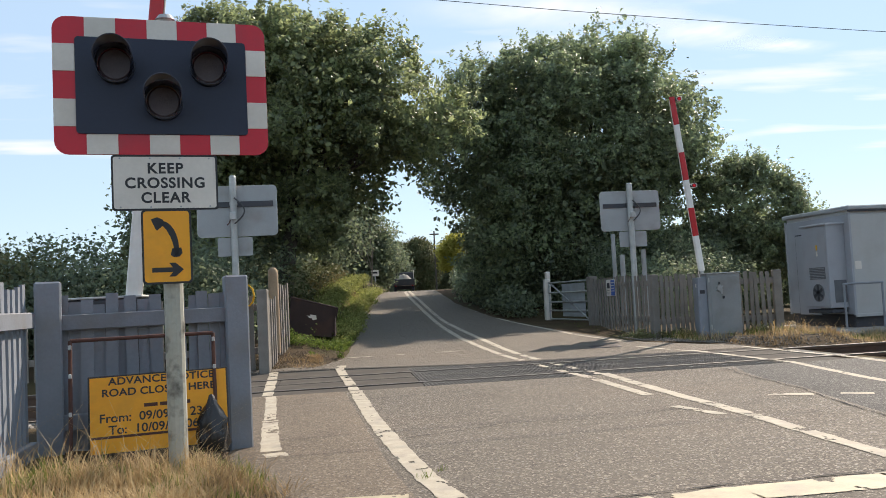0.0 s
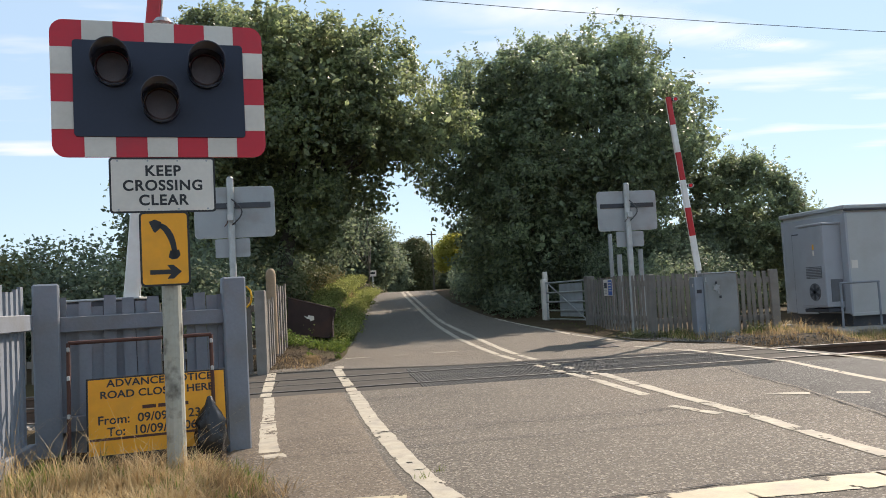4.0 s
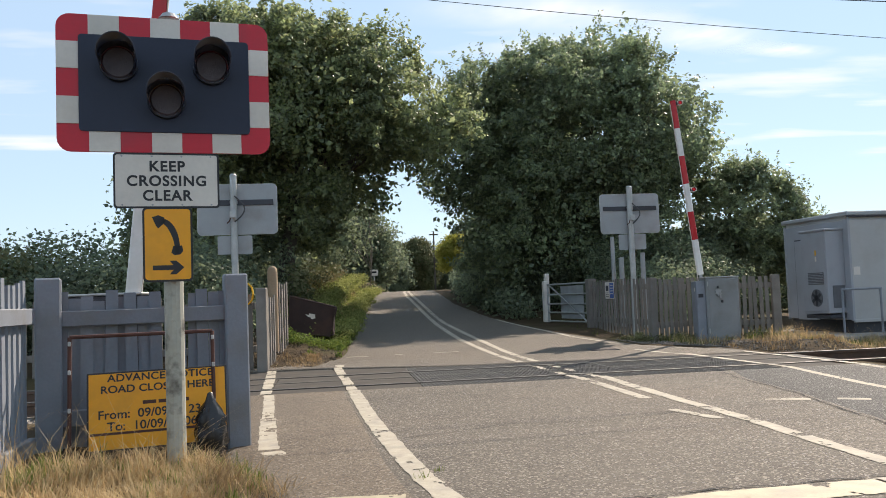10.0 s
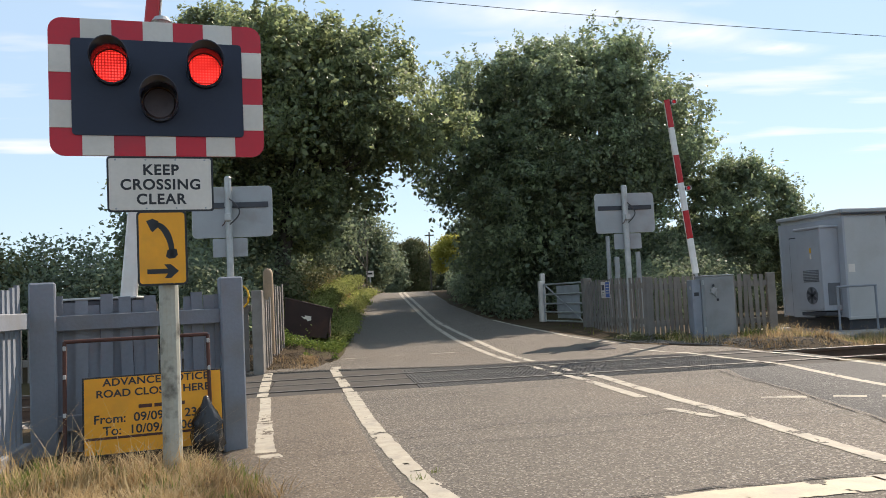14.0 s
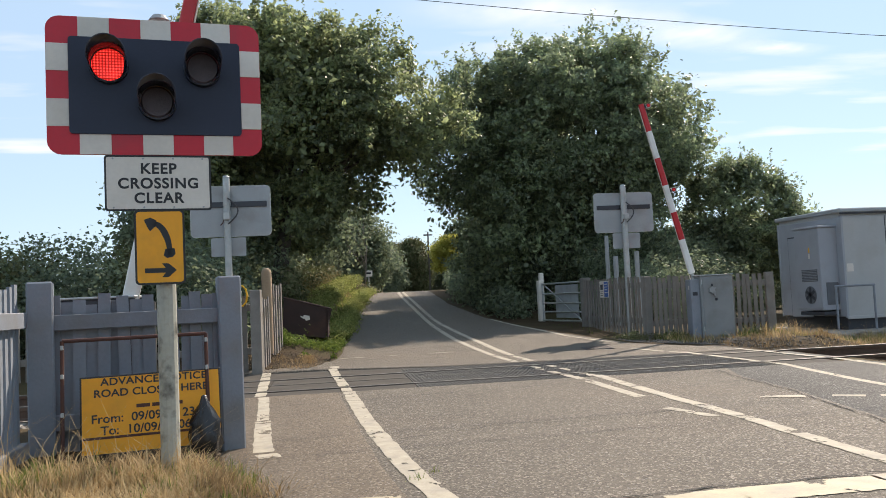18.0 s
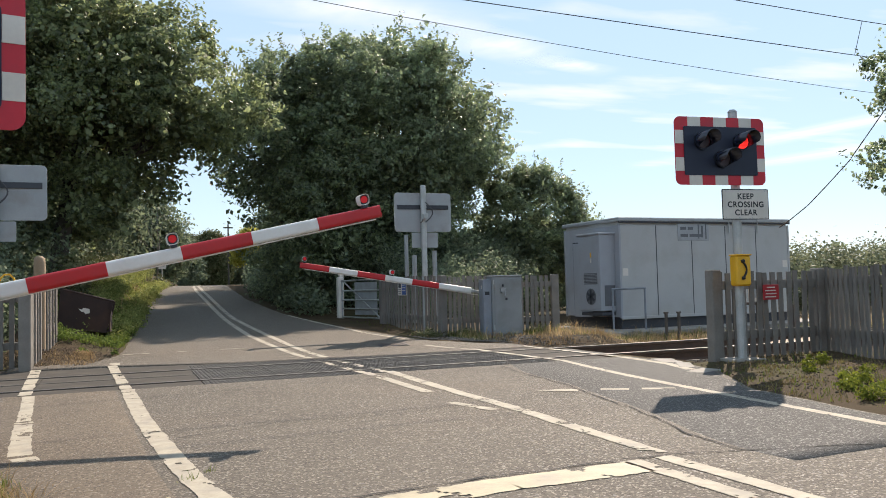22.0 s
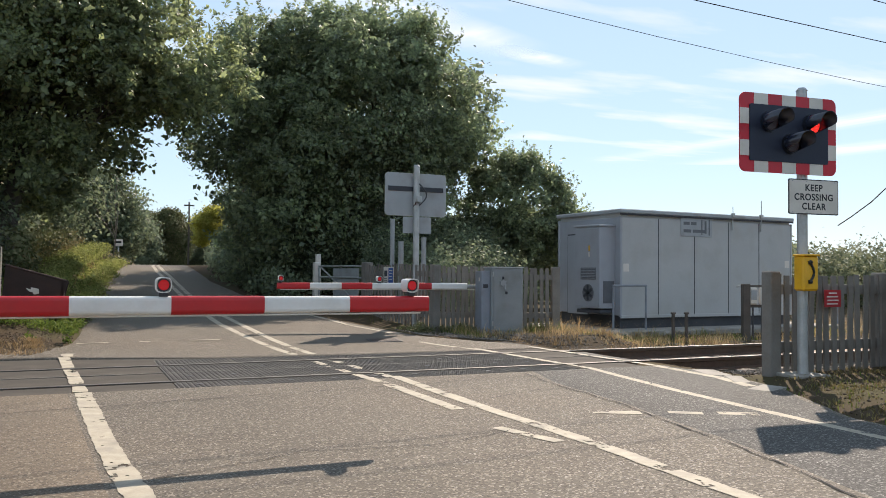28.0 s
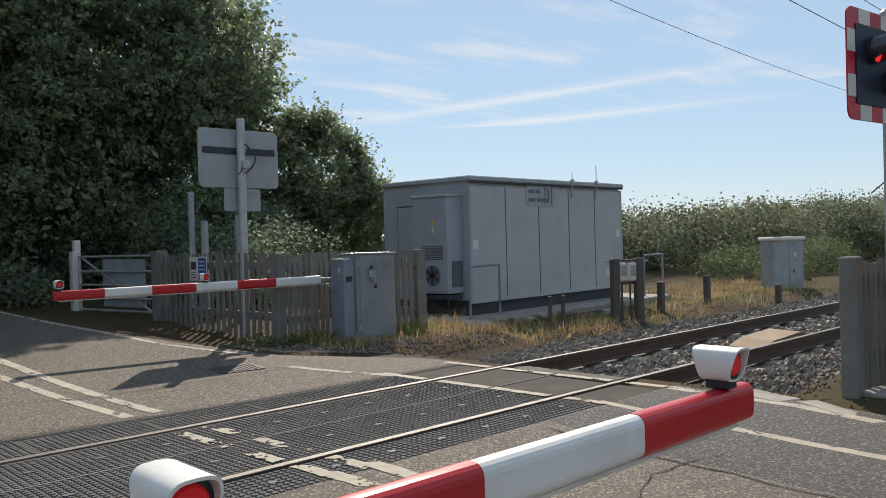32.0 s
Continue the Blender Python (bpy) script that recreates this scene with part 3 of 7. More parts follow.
def marking(pts, w, mat=M_PAINT, label="worn white painted road line", dz=0.0042, gap=0.3, seed=0):
    """A painted line along pts, with a ragged, chipped outline."""
    rnd = random.Random(seed + int(pts[0][0] * 100) + int(pts[0][1] * 37))
    off = rnd.uniform(0, 50)
    s = Shape()
    run = []
    k = 8 if pts[0][1] < 13 else 5
    for (x0, y0), (x1, y1) in zip(pts, pts[1:]):
        ln = math.hypot(x1 - x0, y1 - y0)
        nx, ny = -(y1 - y0) / ln, (x1 - x0) / ln
        n = max(2, int(ln / (0.022 if y0 < 13 else 0.1)))
        for i in range(n + 1):
            t = i / n
            x, y = x0 + (x1 - x0) * t, y0 + (y1 - y0) * t
            a, b = (w / 2 * (1 + 0.16 * noise.noise(Vector((off + g, x * 5, y * 5))) + 0.10 * noise.noise(Vector((off + g, x * 21, y * 21)))) for g in (0, 9))
            z = road_z(y) + dz
            run.append([(x + nx * (a - (a + b) * j / k), y + ny * (a - (a + b) * j / k), z) for j in range(k + 1)])
    thr = 0.62 - min(gap, 1.3) * 0.55
    for p, q in zip(run, run[1:]):
        for j in range(k):
            c = p[j]
            wear = 0.75 * noise.noise(Vector((c[0] * 4.5 + off, c[1] * 4.5, 1))) + 0.45 * noise.noise(Vector((c[0] * 15, c[1] * 15, off))) + 0.3 * noise.noise(Vector((c[0] * 40, c[1] * 40, off)))
            if wear < thr:
                s.add([p[j], p[j + 1], q[j + 1], q[j]], [(0, 1, 2, 3)])
    return single("road_marking", s, mat, label, "road marking", kind="structure")


# edge line, footway line, centre lines, stop line and give-way dashes
marking([(0.86, 3.3), (0.80, 4.1), (0.74, 4.74), (0.70, 5.57), (0.68, 6.57), (0.665, 7.6), (0.69, 9.7)], 0.145, gap=0.42)
marking([(0.72, 13.0), (0.74, 13.3)], 0.14)
marking([(-0.19, 6.1), (-0.215, 6.75), (-0.24, 7.72)], 0.14, gap=0.4)
marking([(-0.24, 7.72), (-0.26, 9.0), (-0.28, 9.7)], 0.115, gap=0.4)
marking([(-0.14, 5.86), (-0.17, 6.02)], 0.16, gap=0.7)
marking([(3.34, 7.5), (3.40, 8.6), (3.45, 9.7)], 0.12, gap=0.5)
marking([(3.35, 4.02), (3.43, 5.0), (3.52, 5.96), (3.57, 7.23), (3.66, 8.6), (3.75, 9.7)], 0.125, gap=0.5)
marking([(3.2, 0.5), (3.27, 2.8), (3.30, 3.92)], 0.125, gap=0.5)
marking([(3.03, 2.2), (3.05, 2.96), (3.07, 3.93)], 0.12, gap=0.5)
marking([(3.34, 6.1), (3.22, 6.7)], 0.10, gap=0.6)
marking([(3.46, 12.3), (3.36, 14.5), (3.30, 16.2), (3.46, 19.5), (3.60, 21.5), (3.98, 26.9), (4.22, 30), (4.92, 36), (6.3, 45), (7.85, 55)], 0.11, gap=0.45)
marking([(3.71, 12.3), (3.66, 14.5), (3.64, 16.2), (3.72, 20), (3.80, 21.5), (4.20, 26.9), (4.45, 30), (5.12, 36), (6.5, 45), (8.05, 55)], 0.11, gap=0.45)
marking([(0.93, 3.70), (1.6, 3.75), (2.2, 3.81), (3.03, 3.78)], 0.27, M_PAINT_Y, "worn cream painted stop line", gap=0.42)
marking([(4.27, 6.95), (4.6, 6.75)], 0.14, gap=0.5); marking([(4.82, 6.68), (5.04, 6.52)], 0.12, gap=0.5); marking([(5.16, 6.48), (5.42, 6.3)], 0.12, gap=0.5)
marking([(5.2, 2.0), (5.29, 4.03), (5.47, 5.49), (5.61, 6.54), (5.80, 7.71), (6.03, 8.8), (6.2, 9.55)], 0.10, gap=0.4)
marking([(6.66, 7.45), (6.93, 8.2), (7.05, 9.1), (7.1, 9.4)], 0.12, gap=0.6)
marking([(6.14, 11.95), (5.95, 12.7), (5.8, 13.3)], 0.10, gap=0.5)
marking([(5.9, 14.3), (5.5, 15.6), (5.39, 17.05), (5.24, 18.5), (5.12, 20.3)], 0.08, gap=0.5)
marking([(0.08, 4.42), (0.56, 4.34)], 0.19, M_PAINT_Y, "worn cream painted line at the verge", gap=0.5)
for _a, _b in ((0.9, 1.32), (1.74, 1.9), (2.45, 2.9)):
    marking([(_a, 14.3), (_b, 14.3)], 0.09, gap=0.5)

PATCH_X = ((3.45, 3.8), (3.8, 3.78), (4.45, 3.94), (5.14, 4.2), (5.93, 4.41), (7.3, 4.77), (8.55, 4.95), (9.6, 5.3))
tagged(new("road_patch", road_mesh("road_patch", 3.45, 9.6, lambda y: float(np.interp(y, *zip(*PATCH_X))) + wob(y, 4) * 0.4, lambda y: edge_right(y) - 0.05 + wob(y, 5), 0.0025, M_ASPHALT2, bend=near_skew)), "greyer relaid strip of asphalt", "road", kind="structure")
tagged(new("footway", road_mesh("footway", 3.6, 9.6, lambda y: edge_left(y) + 0.02 + wob(y, 6), lambda y: 0.63 + 0.08 * max(0, (5.4 - y) / 2) + wob(y, 7) * 0.3, 0.003, M_FOOT, bend=near_skew)), "brown dusty tarmac footway beside the edge line", "footway", kind="structure")


M_CRACK = material("open_crack", (0.02, 0.018, 0.016), None, 0.95, bump=0)


def crack(pts, w, seed):
    """An open crack or joint in the tarmac, wandering along pts."""
    rnd = random.Random(seed)
    s, run = Shape(), []
    for (x0, y0), (x1, y1) in zip(pts, pts[1:]):
        ln = math.hypot(x1 - x0, y1 - y0)
        n = max(2, int(ln / 0.05))
        for i in range(n):
            x, y = x0 + (x1 - x0) * i / n, y0 + (y1 - y0) * i / n
            nx, ny = -(y1 - y0) / ln, (x1 - x0) / ln
            o = 0.05 * noise.noise(Vector((x * 3, y * 3, seed))) + rnd.uniform(-0.008, 0.008)
            h = max(0.0015, w / 2 * (1 + 1.2 * noise.noise(Vector((x * 5, y * 5, seed + 4)))))
            z = road_z(y) + 0.0062
            run.append(((x + nx * (o + h), y + ny * (o + h), z), (x + nx * (o - h), y + ny * (o - h), z)))
    for (a, b), (c, d) in zip(run, run[1:]):
        s.add([a, b, d, c], [(0, 1, 2, 3)])
    return single("road_crack", s, M_CRACK, "dark open crack in the tarmac", "crack", kind="structure")


crack([(5.2, 9.3), (4.95, 8.55), (4.77, 7.3), (4.41, 5.93), (4.2, 5.14), (3.94, 4.45), (3.8, 3.76)], 0.012, 1)
crack([(3.04, 3.96), (3.27, 3.94), (3.58, 3.9), (4.64, 3.54), (5.4, 3.3)], 0.012, 2)
crack([(1.0, 3.93), (2.16, 3.99), (2.6, 3.97), (3.04, 3.96)], 0.012, 3)
crack([(0.8, 6.2), (1.7, 6.5), (2.6, 6.35), (3.3, 6.6)], 0.008, 4)
crack([(3.9, 7.9), (4.6, 8.2), (5.3, 8.0)], 0.008, 5)
crack([(-0.2, 8.7), (0.6, 8.8), (2.0, 8.9), (3.6, 9.0), (5.4, 9.1)], 0.012, 6)
crack([(0.8, 13.9), (2.0, 13.85), (3.8, 13.3), (5.8, 13.2)], 0.010, 7)

# ---------------------------------------------------------------- railway
def rail(y):
    t = thing("rail", "rusty steel running rail with a polished head", "rail", TRACK @ pose(0, y, 0), "running rails")
    web = [(-0.07, -0.155), (0.07, -0.155), (0.065, -0.14), (0.012, -0.125), (0.012, -0.045), (0.036, -0.035), (0.036, -0.006), (-0.036, -0.006), (-0.036, -0.035), (-0.012, -0.045), (-0.012, -0.125), (-0.065, -0.14)]
    s = Shape().plate(web, -70, 90, pose(0, 0, 0, 0, 0, -90))
    part("rail_body", s, M_RAIL, t)
    part("rail_head", Shape().box((10, 0, 0.0), (160, 0.066, 0.014), 0.004), M_RAILTOP, t, "polished steel rail head")
    return t


RAIL_NEAR, RAIL_FAR = 10.12, 11.625
rail(RAIL_NEAR); rail(RAIL_FAR)
_sl = Shape().box((0, 10.87, -0.245), (0.26, 2.6, 0.14), 0.01)
_first = single("sleeper", _sl, M_CONC, "weathered concrete sleeper in ballast", "sleeper", group="sleepers under the rails")
_first.matrix_basis = TRACK @ pose(7.5, 0, 0)
for _i in range(1, 42):
    copy_thing(_first, TRACK @ pose(7.5 + 0.68 * _i, 0, 0))
for _i in range(12):
    copy_thing(_first, TRACK @ pose(-2.4 - 0.68 * _i, 0, 0))


def ballast():
    rnd = np.random.RandomState(4)
    n = 15000
    x = np.where(rnd.rand(n) < 0.86, 7.15 + 22 * rnd.rand(n) ** 1.7, -1.7 - 8 * rnd.rand(n))
    y = 8.9 + 4.6 * rnd.rand(n)
    base = np.array([(-1, 0, -0.2), (0.5, 0.87, -0.3), (0.5, -0.87, -0.2), (0.1, 0, 0.75), (-0.5, 0.7, 0.2), (0.8, -0.1, 0.25), (-0.4, -0.7, 0.3)])
    face = [(0, 4, 3), (4, 1, 3), (1, 5, 3), (5, 2, 3), (2, 6, 3), (6, 0, 3), (0, 1, 4), (1, 2, 5), (2, 0, 6)]
    v, f = [], []
    for i in range(n):
        if 9.9 < y[i] < 10.3 or 11.4 < y[i] < 11.85:
            continue
        a = rnd.rand() * 6.28
        r = 0.022 + 0.03 * rnd.rand()
        c, s_ = math.cos(a) * r, math.sin(a) * r
        k = len(v)
        z = -0.215 + 0.03 * rnd.rand() + (-0.02 if abs(y[i] - 10.87) > 1.9 else 0.03)
        for bx, by, bz in base:
            v.append((x[i] + bx * c - by * s_, y[i] + bx * s_ + by * c, z + bz * r * 1.1))
        f += [tuple(k + j for j in q) for q in face]
    s = Shape(); s.v, s.f, s.mi = v, f, [0] * len(f)
    single("ballast", s, M_STONE, "loose grey-brown stone ballast round the rails", "ballast", TRACK, kind="stuff")


ballast()
tagged(new("ballast_bed", grid_mesh("ballast_bed", [7.2, 8, 12, 20, 35, 90], [8.8, 9.3, 10, 11, 12, 12.8, 13.4], lambda x, y: -0.2 - 0.08 * max(0, abs(y - 10.9) - 1.7), M_STONE)), "packed stone ballast bed", "ballast", kind="structure").matrix_basis = TRACK
tagged(new("ballast_bed", grid_mesh("ballast_bed", [-60, -12, -6, -3, -1.6], [8.8, 9.3, 10, 11, 12, 12.8, 13.4], lambda x, y: -0.2 - 0.08 * max(0, abs(y - 10.9) - 1.7), M_STONE)), "packed stone ballast bed", "ballast", kind="structure").matrix_basis = TRACK


def studded(w, d, studs=True):
    """A rubber crossing panel w long and d deep, its top set with rows of flat studs."""
    s = Shape().box((0, 0, -0.046), (w - 0.008, d - 0.008, 0.084), 0.006)
    if studs:
        nx, ny = int(w / 0.05), int(d / 0.05)
        for i in range(nx):
            for j in range(ny):
                x, y = (i + 0.5 - nx / 2) * (w - 0.03) / nx, (j + 0.5 - ny / 2) * (d - 0.03) / ny
                lo, hi = 0.0175, 0.0125
                s.add([(x - lo, y - lo, -0.005), (x + lo, y - lo, -0.005), (x + lo, y + lo, -0.005), (x - lo, y + lo, -0.005), (x - hi, y - hi, 0.003), (x + hi, y - hi, 0.003), (x + hi, y + hi, 0.003), (x - hi, y + hi, 0.003)],
                      [(4, 5, 6, 7), (0, 1, 5, 4), (1, 2, 6, 5), (2, 3, 7, 6), (3, 0, 4, 7)])
    return s.mesh("crossing_panel", M_RUBBER if studs else M_DECKFLAT)


deck = thing("crossing_deck", "studded black rubber level crossing deck between rails", "crossing deck", TRACK)
_W = 0.91
_bands = ((9.62, 10.06), (10.19, 10.87), (10.875, 11.555), (11.69, 12.37))
for _k, (_y0, _y1) in enumerate(_bands):
    _me, _flat = studded(_W, _y1 - _y0), studded(_W, _y1 - _y0, False)
    for _i in range(9):
        _xm = -1.15 + _W * (_i + 0.5)
        _use = _me if 2 < _i < 8 else _flat
        if _k == 3:
            # the outer strip widens towards the footway
            _y1 = min(far_edge(_xm - 0.45) + 0.0507 * (_xm - 3.05), far_edge(_xm + 0.45) + 0.0507 * (_xm - 2.15)) - 0.012
            _use = studded(_W, _y1 - _y0, 2 < _i < 8)
        ob = new("crossing_panel", _use)
        ob.parent = deck
        ob.matrix_basis = pose(_xm, (_y0 + _y1) / 2, 0.001)
part("deck_bed", Shape().box((3.0, 12.5, -0.0225), (8.4, 2.0, 0.036), 0.002), M_DECKFLAT, deck, "dark bedding strip beside the panels")
part("end_ramp", Shape().box((7.32, 10.87, -0.05), (0.25, 1.3, 0.08), 0.02), M_RUBBER, deck)
part("joint_strip", Shape().box((2.95, 10.872, 0.0005), (8.2, 0.022, 0.006), 0.001), M_JOINT, deck, "pale worn joint strip")
for _i in range(3, 8):
    for _y0, _y1 in _bands[:3]:
        for _q in (0.25, 0.75):
            part("bolt_cover", Shape().box((-1.15 + _W * (_i + _q), (_y0 + _y1) / 2, 0.002), (0.06, 0.04, 0.006), 0.001), M_DARK, deck)
# painted lines crossing the deck
for _x, _w in ((3.42, 0.10), (3.68, 0.10), (0.68, 0.13), (-0.32, 0.13), (6.16, 0.1), (7.1, 0.1)):
    for _y0, _y1 in _bands:
        if _x in (3.42, 3.68) and _y0 > 11:
            continue
        _dy = -0.0507 * (_x - 2.6)
        marking([(_x, _y0 + 0.02 + _dy), (_x + 0.005, _y1 - 0.02 + _dy if _x > 1 or _y0 < 11.6 else 12.95)], _w, gap=1.15 if _x < 6 and _x > 1 else 0.4, dz=0.0055, seed=int(_y0 * 10))


# ---------------------------------------------------------------- wig-wag signals
ON = {}   # lamp name -> list of lens discs


def wigwag(m, w, h, zc, pole_top, label, lamps=True, dx=0.0, keep=None, pole_r=0.055, pole_mat=None):
    """A level crossing light signal. Local frame: the front faces -y; dx: the board's centre from the pole."""
    t = thing("crossing_signal", label, "traffic signal", m, "level crossing signals")
    pm = pole_mat or M_GALV
    part("pole", Shape().rod((0, 0, -0.3), (0, 0, pole_top), pole_r, n=14), pm, t, smooth=False)
    part("pole_cap", Shape().rod((0, 0, pole_top), (0, 0, pole_top + 0.03), pole_r * 1.12, pole_r * 0.7, n=14), M_CAB, t)
    y0 = -pole_r - 0.03
    part("border_plate", Shape().plate(rrect(w, h, 0.075, dx, zc), y0 - 0.004, y0 + 0.008), [M_RED if lamps else M_GALV], t, "red reflective border plate" if lamps else "grey back of the border plate")
    if not lamps:
        part("back_sheet", Shape().plate(rrect(w - 0.02, h - 0.02, 0.07, dx, zc), y0 + 0.008, y0 + 0.012), M_CAB, t)
    b = 0.118
    sx, sz = w / 7, h / 5
    for i in (1, 3, 5):
        for sg in (-1, 1):
            part("white_panel", Shape().box((dx - w / 2 + (i + 0.5) * sx, y0 - 0.006, zc + sg * (h / 2 - b / 2)), (sx * 0.99, 0.005, b - 0.002), 0.001), M_WHITE, t)
    for i in (1, 3):
        for sg in (-1, 1):
            part("white_panel", Shape().box((dx + sg * (w / 2 - b / 2), y0 - 0.006, zc - h / 2 + (i + 0.5) * sz), (b - 0.002, 0.005, sz * 0.99), 0.001), M_WHITE, t)
    part("backboard", Shape().plate(rrect(w - 2 * b, h - 2 * b, 0.02, dx, zc), y0 - 0.016, y0 - 0.0045), M_PANEL, t, "dark navy backboard")
    yf = y0 - 0.016
    for name, lx, lz, led in (("red_lamp_left", -0.265, 0.115, M_LED_RED), ("red_lamp_right", 0.265, 0.115, M_LED_RED), ("amber_lamp", 0.0, -0.10, M_LED_AMB)):
        cx, cz = dx + lx * w / 1.22, zc + lz * h / 0.82
        s = Shape()
        n, r, th = 30, 0.102, 0.005
        ring = []
        for i in range(n):
            a = 2 * math.pi * i / n
            ln = 0.045 + 0.245 * _step(-0.85, -0.1, math.sin(a)) * (0.9 + 0.1 * math.sin(a))
            for rr in (r, r - th):
                for yy in (0.0, -ln):
                    ring.append((cx + rr * math.cos(a), yf + yy, cz + rr * math.sin(a)))
        s.add(ring, [q for i in range(n) for j in [(i + 1) % n] for q in ((4 * i, 4 * j, 4 * j + 1, 4 * i + 1), (4 * i + 2, 4 * i + 3, 4 * j + 3, 4 * j + 2), (4 * i + 1, 4 * j + 1, 4 * j + 3, 4 * i + 3))])
        part("lamp_hood", s, M_HOOD, t, "matt black lamp hood", smooth=True)
        part("lamp_case", Shape().rod((cx, yf + 0.002, cz), (cx, yf - 0.018, cz), 0.104, 0.1, n=30), M_BLACK, t)
        rim = []
        for i in range(n):
            a = 2 * math.pi * i / n
            rim += [(cx + rr * math.cos(a), yf - yy, cz + rr * math.sin(a)) for rr, yy in ((0.106, 0.0), (0.104, 0.04), (0.0935, 0.04), (0.0935, 0.016))]
        part("lamp_rim", Shape().add(rim, [(4 * i + k, 4 * ((i + 1) % n) + k, 4 * ((i + 1) % n) + k + 1, 4 * i + k + 1) for i in range(n) for k in range(3)]), M_BLACK, t)
        d = Shape().rod((0, -0.008, 0), (0, 0.0, 0), 0.082, 0.092, n=28, mi=0)
        d.rod((0, 0.0, 0), (0, 0.008, 0), 0.092, 0.082, n=28, mi=1)
        ob = part("lamp_disc", d, [M_GLASS_OFF, led], t, "round lamp lens of many small cells")
        ob.matrix_basis = pose(cx, yf - 0.034, cz)
        if lamps:
            ON.setdefault(name, []).append((ob, (cx, yf - 0.034, cz)))
    if keep:
        kx, kz, kw, kh = keep
        k = part("sign_plate", Shape().plate(rrect(kw, kh, 0.018, kx, kz), y0 - 0.001, y0 + 0.006), M_INK, t, "black-edged warning plate")
        if lamps:
            part("sign_face", Shape().plate(rrect(kw - 0.022, kh - 0.022, 0.012, kx, kz), y0 - 0.003, y0 - 0.001), M_WHITE, k, "white sign face")
            for i, line in enumerate(("KEEP", "CROSSING", "CLEAR")):
                lettering(line, kh * 0.262, kx, kz + kh * (0.25 - 0.265 * i), y0 - 0.0035, k, M_INK, bold=0.0025, spacing=1.12)
            for i in range(4):
                for sg in (-1, 1):
                    part("rivet", Shape().rod((kx + kw * (i - 1.5) * 0.28, y0 - 0.003, kz + sg * kh * 0.44), (kx + kw * (i - 1.5) * 0.28, y0 - 0.005, kz + sg * kh * 0.44), 0.006, n=6), M_CAB, k)
        else:
            part("sign_back", Shape().plate(rrect(kw, kh, 0.018, kx, kz), y0 + 0.006, y0 + 0.009), M_CAB, k, "grey back of the plate")
    # clamps, channel and cables behind
    part("channel", Shape().box((dx, y0 + 0.022, zc + h * 0.13), (w * 0.9, 0.02, 0.09), 0.003), M_BLACK if not lamps else M_CAB, t, "dark mounting channel")
    for z in (zc + h * 0.13, zc - h * 0.2):
        part("clamp", Shape().rod((0, 0, z - 0.025), (0, 0, z + 0.025), pole_r + 0.008, n=12), M_GALV, t)
    if not lamps:
        a = [(-0.02 - 0.16 * math.sin(u / 10 * math.pi), pole_r + 0.02, zc + 0.2 - 0.42 * u / 10) for u in range(11)]
        part("cable_loop", Shape().tube(a, 0.012), M_WIRE, t, "black cable loop")
        part("junction_box", Shape().box((0.0, pole_r + 0.05, zc - 0.1), (0.1, 0.08, 0.12), 0.01), M_GALV, t)
        part("cable_tail", Shape().tube([(0.03, pole_r + 0.03, zc - 0.1), (0.06, pole_r + 0.03, zc - 0.2), (0.1, pole_r + 0.02, zc - 0.24)], 0.009), M_RUST, t)
    return t


# the near signal on the verge, with its telephone plate
sig = wigwag(pose(-0.68, 5.02, 0.14, 0, 0, 7), 1.18, 0.795, 2.212, 2.64, "red and white bordered crossing light signal with keep-clear plate", dx=-0.02, keep=(-0.025, 1.652, 0.585, 0.322), pole_mat=M_POLE)
_y = -0.09
tp = part("telephone_plate", Shape().plate(rrect(0.275, 0.432, 0.025, -0.027, 1.28), _y, _y + 0.007), M_INK, sig, "black-edged telephone direction plate")
part("plate_face", Shape().plate(rrect(0.252, 0.409, 0.018, -0.027, 1.28), _y - 0.002, _y), M_YEL, tp, "orange-yellow plate face")
_hs = Shape()
_arc = [(-0.022 + 0.088 * math.sin(u / 14 * math.pi * 0.55), 0.148 - 0.178 * (1 - math.cos(u / 14 * math.pi * 0.5)) - 0.02 * u / 14) for u in range(15)]
_in = [(x - 0.034 + 0.008 * abs(i - 7) / 7, z - 0.020 + 0.012 * i / 14) for i, (x, z) in enumerate(_arc)]
_hs.add([(x, 0, z) for x, z in _arc] + [(x, 0, z) for x, z in _in], [(15 + i, 16 + i, i + 1, i) for i in range(14)])
_hs.plate([(-0.085, 0.158), (-0.05, 0.170), (-0.018, 0.155), (-0.012, 0.128), (-0.052, 0.092), (-0.062, 0.105)], 0, 0.0005)
_hs.plate([(0.028, -0.012), (0.078, -0.008), (0.084, -0.04), (0.068, -0.06), (0.036, -0.064), (0.018, -0.05)], 0, 0.0005)
part("handset_symbol", _hs, M_INK, tp, at=pose(-0.027, _y - 0.0035, 1.28))
_ar = Shape().plate([(-0.085, -0.0135), (0.028, -0.0135), (0.008, -0.04), (0.044, -0.04), (0.088, 0), (0.044, 0.04), (0.008, 0.04), (0.028, 0.0135), (-0.085, 0.0135)], 0, 0.0005)
part("arrow", _ar, M_INK, tp, at=pose(-0.027, _y - 0.0035, 1.145))

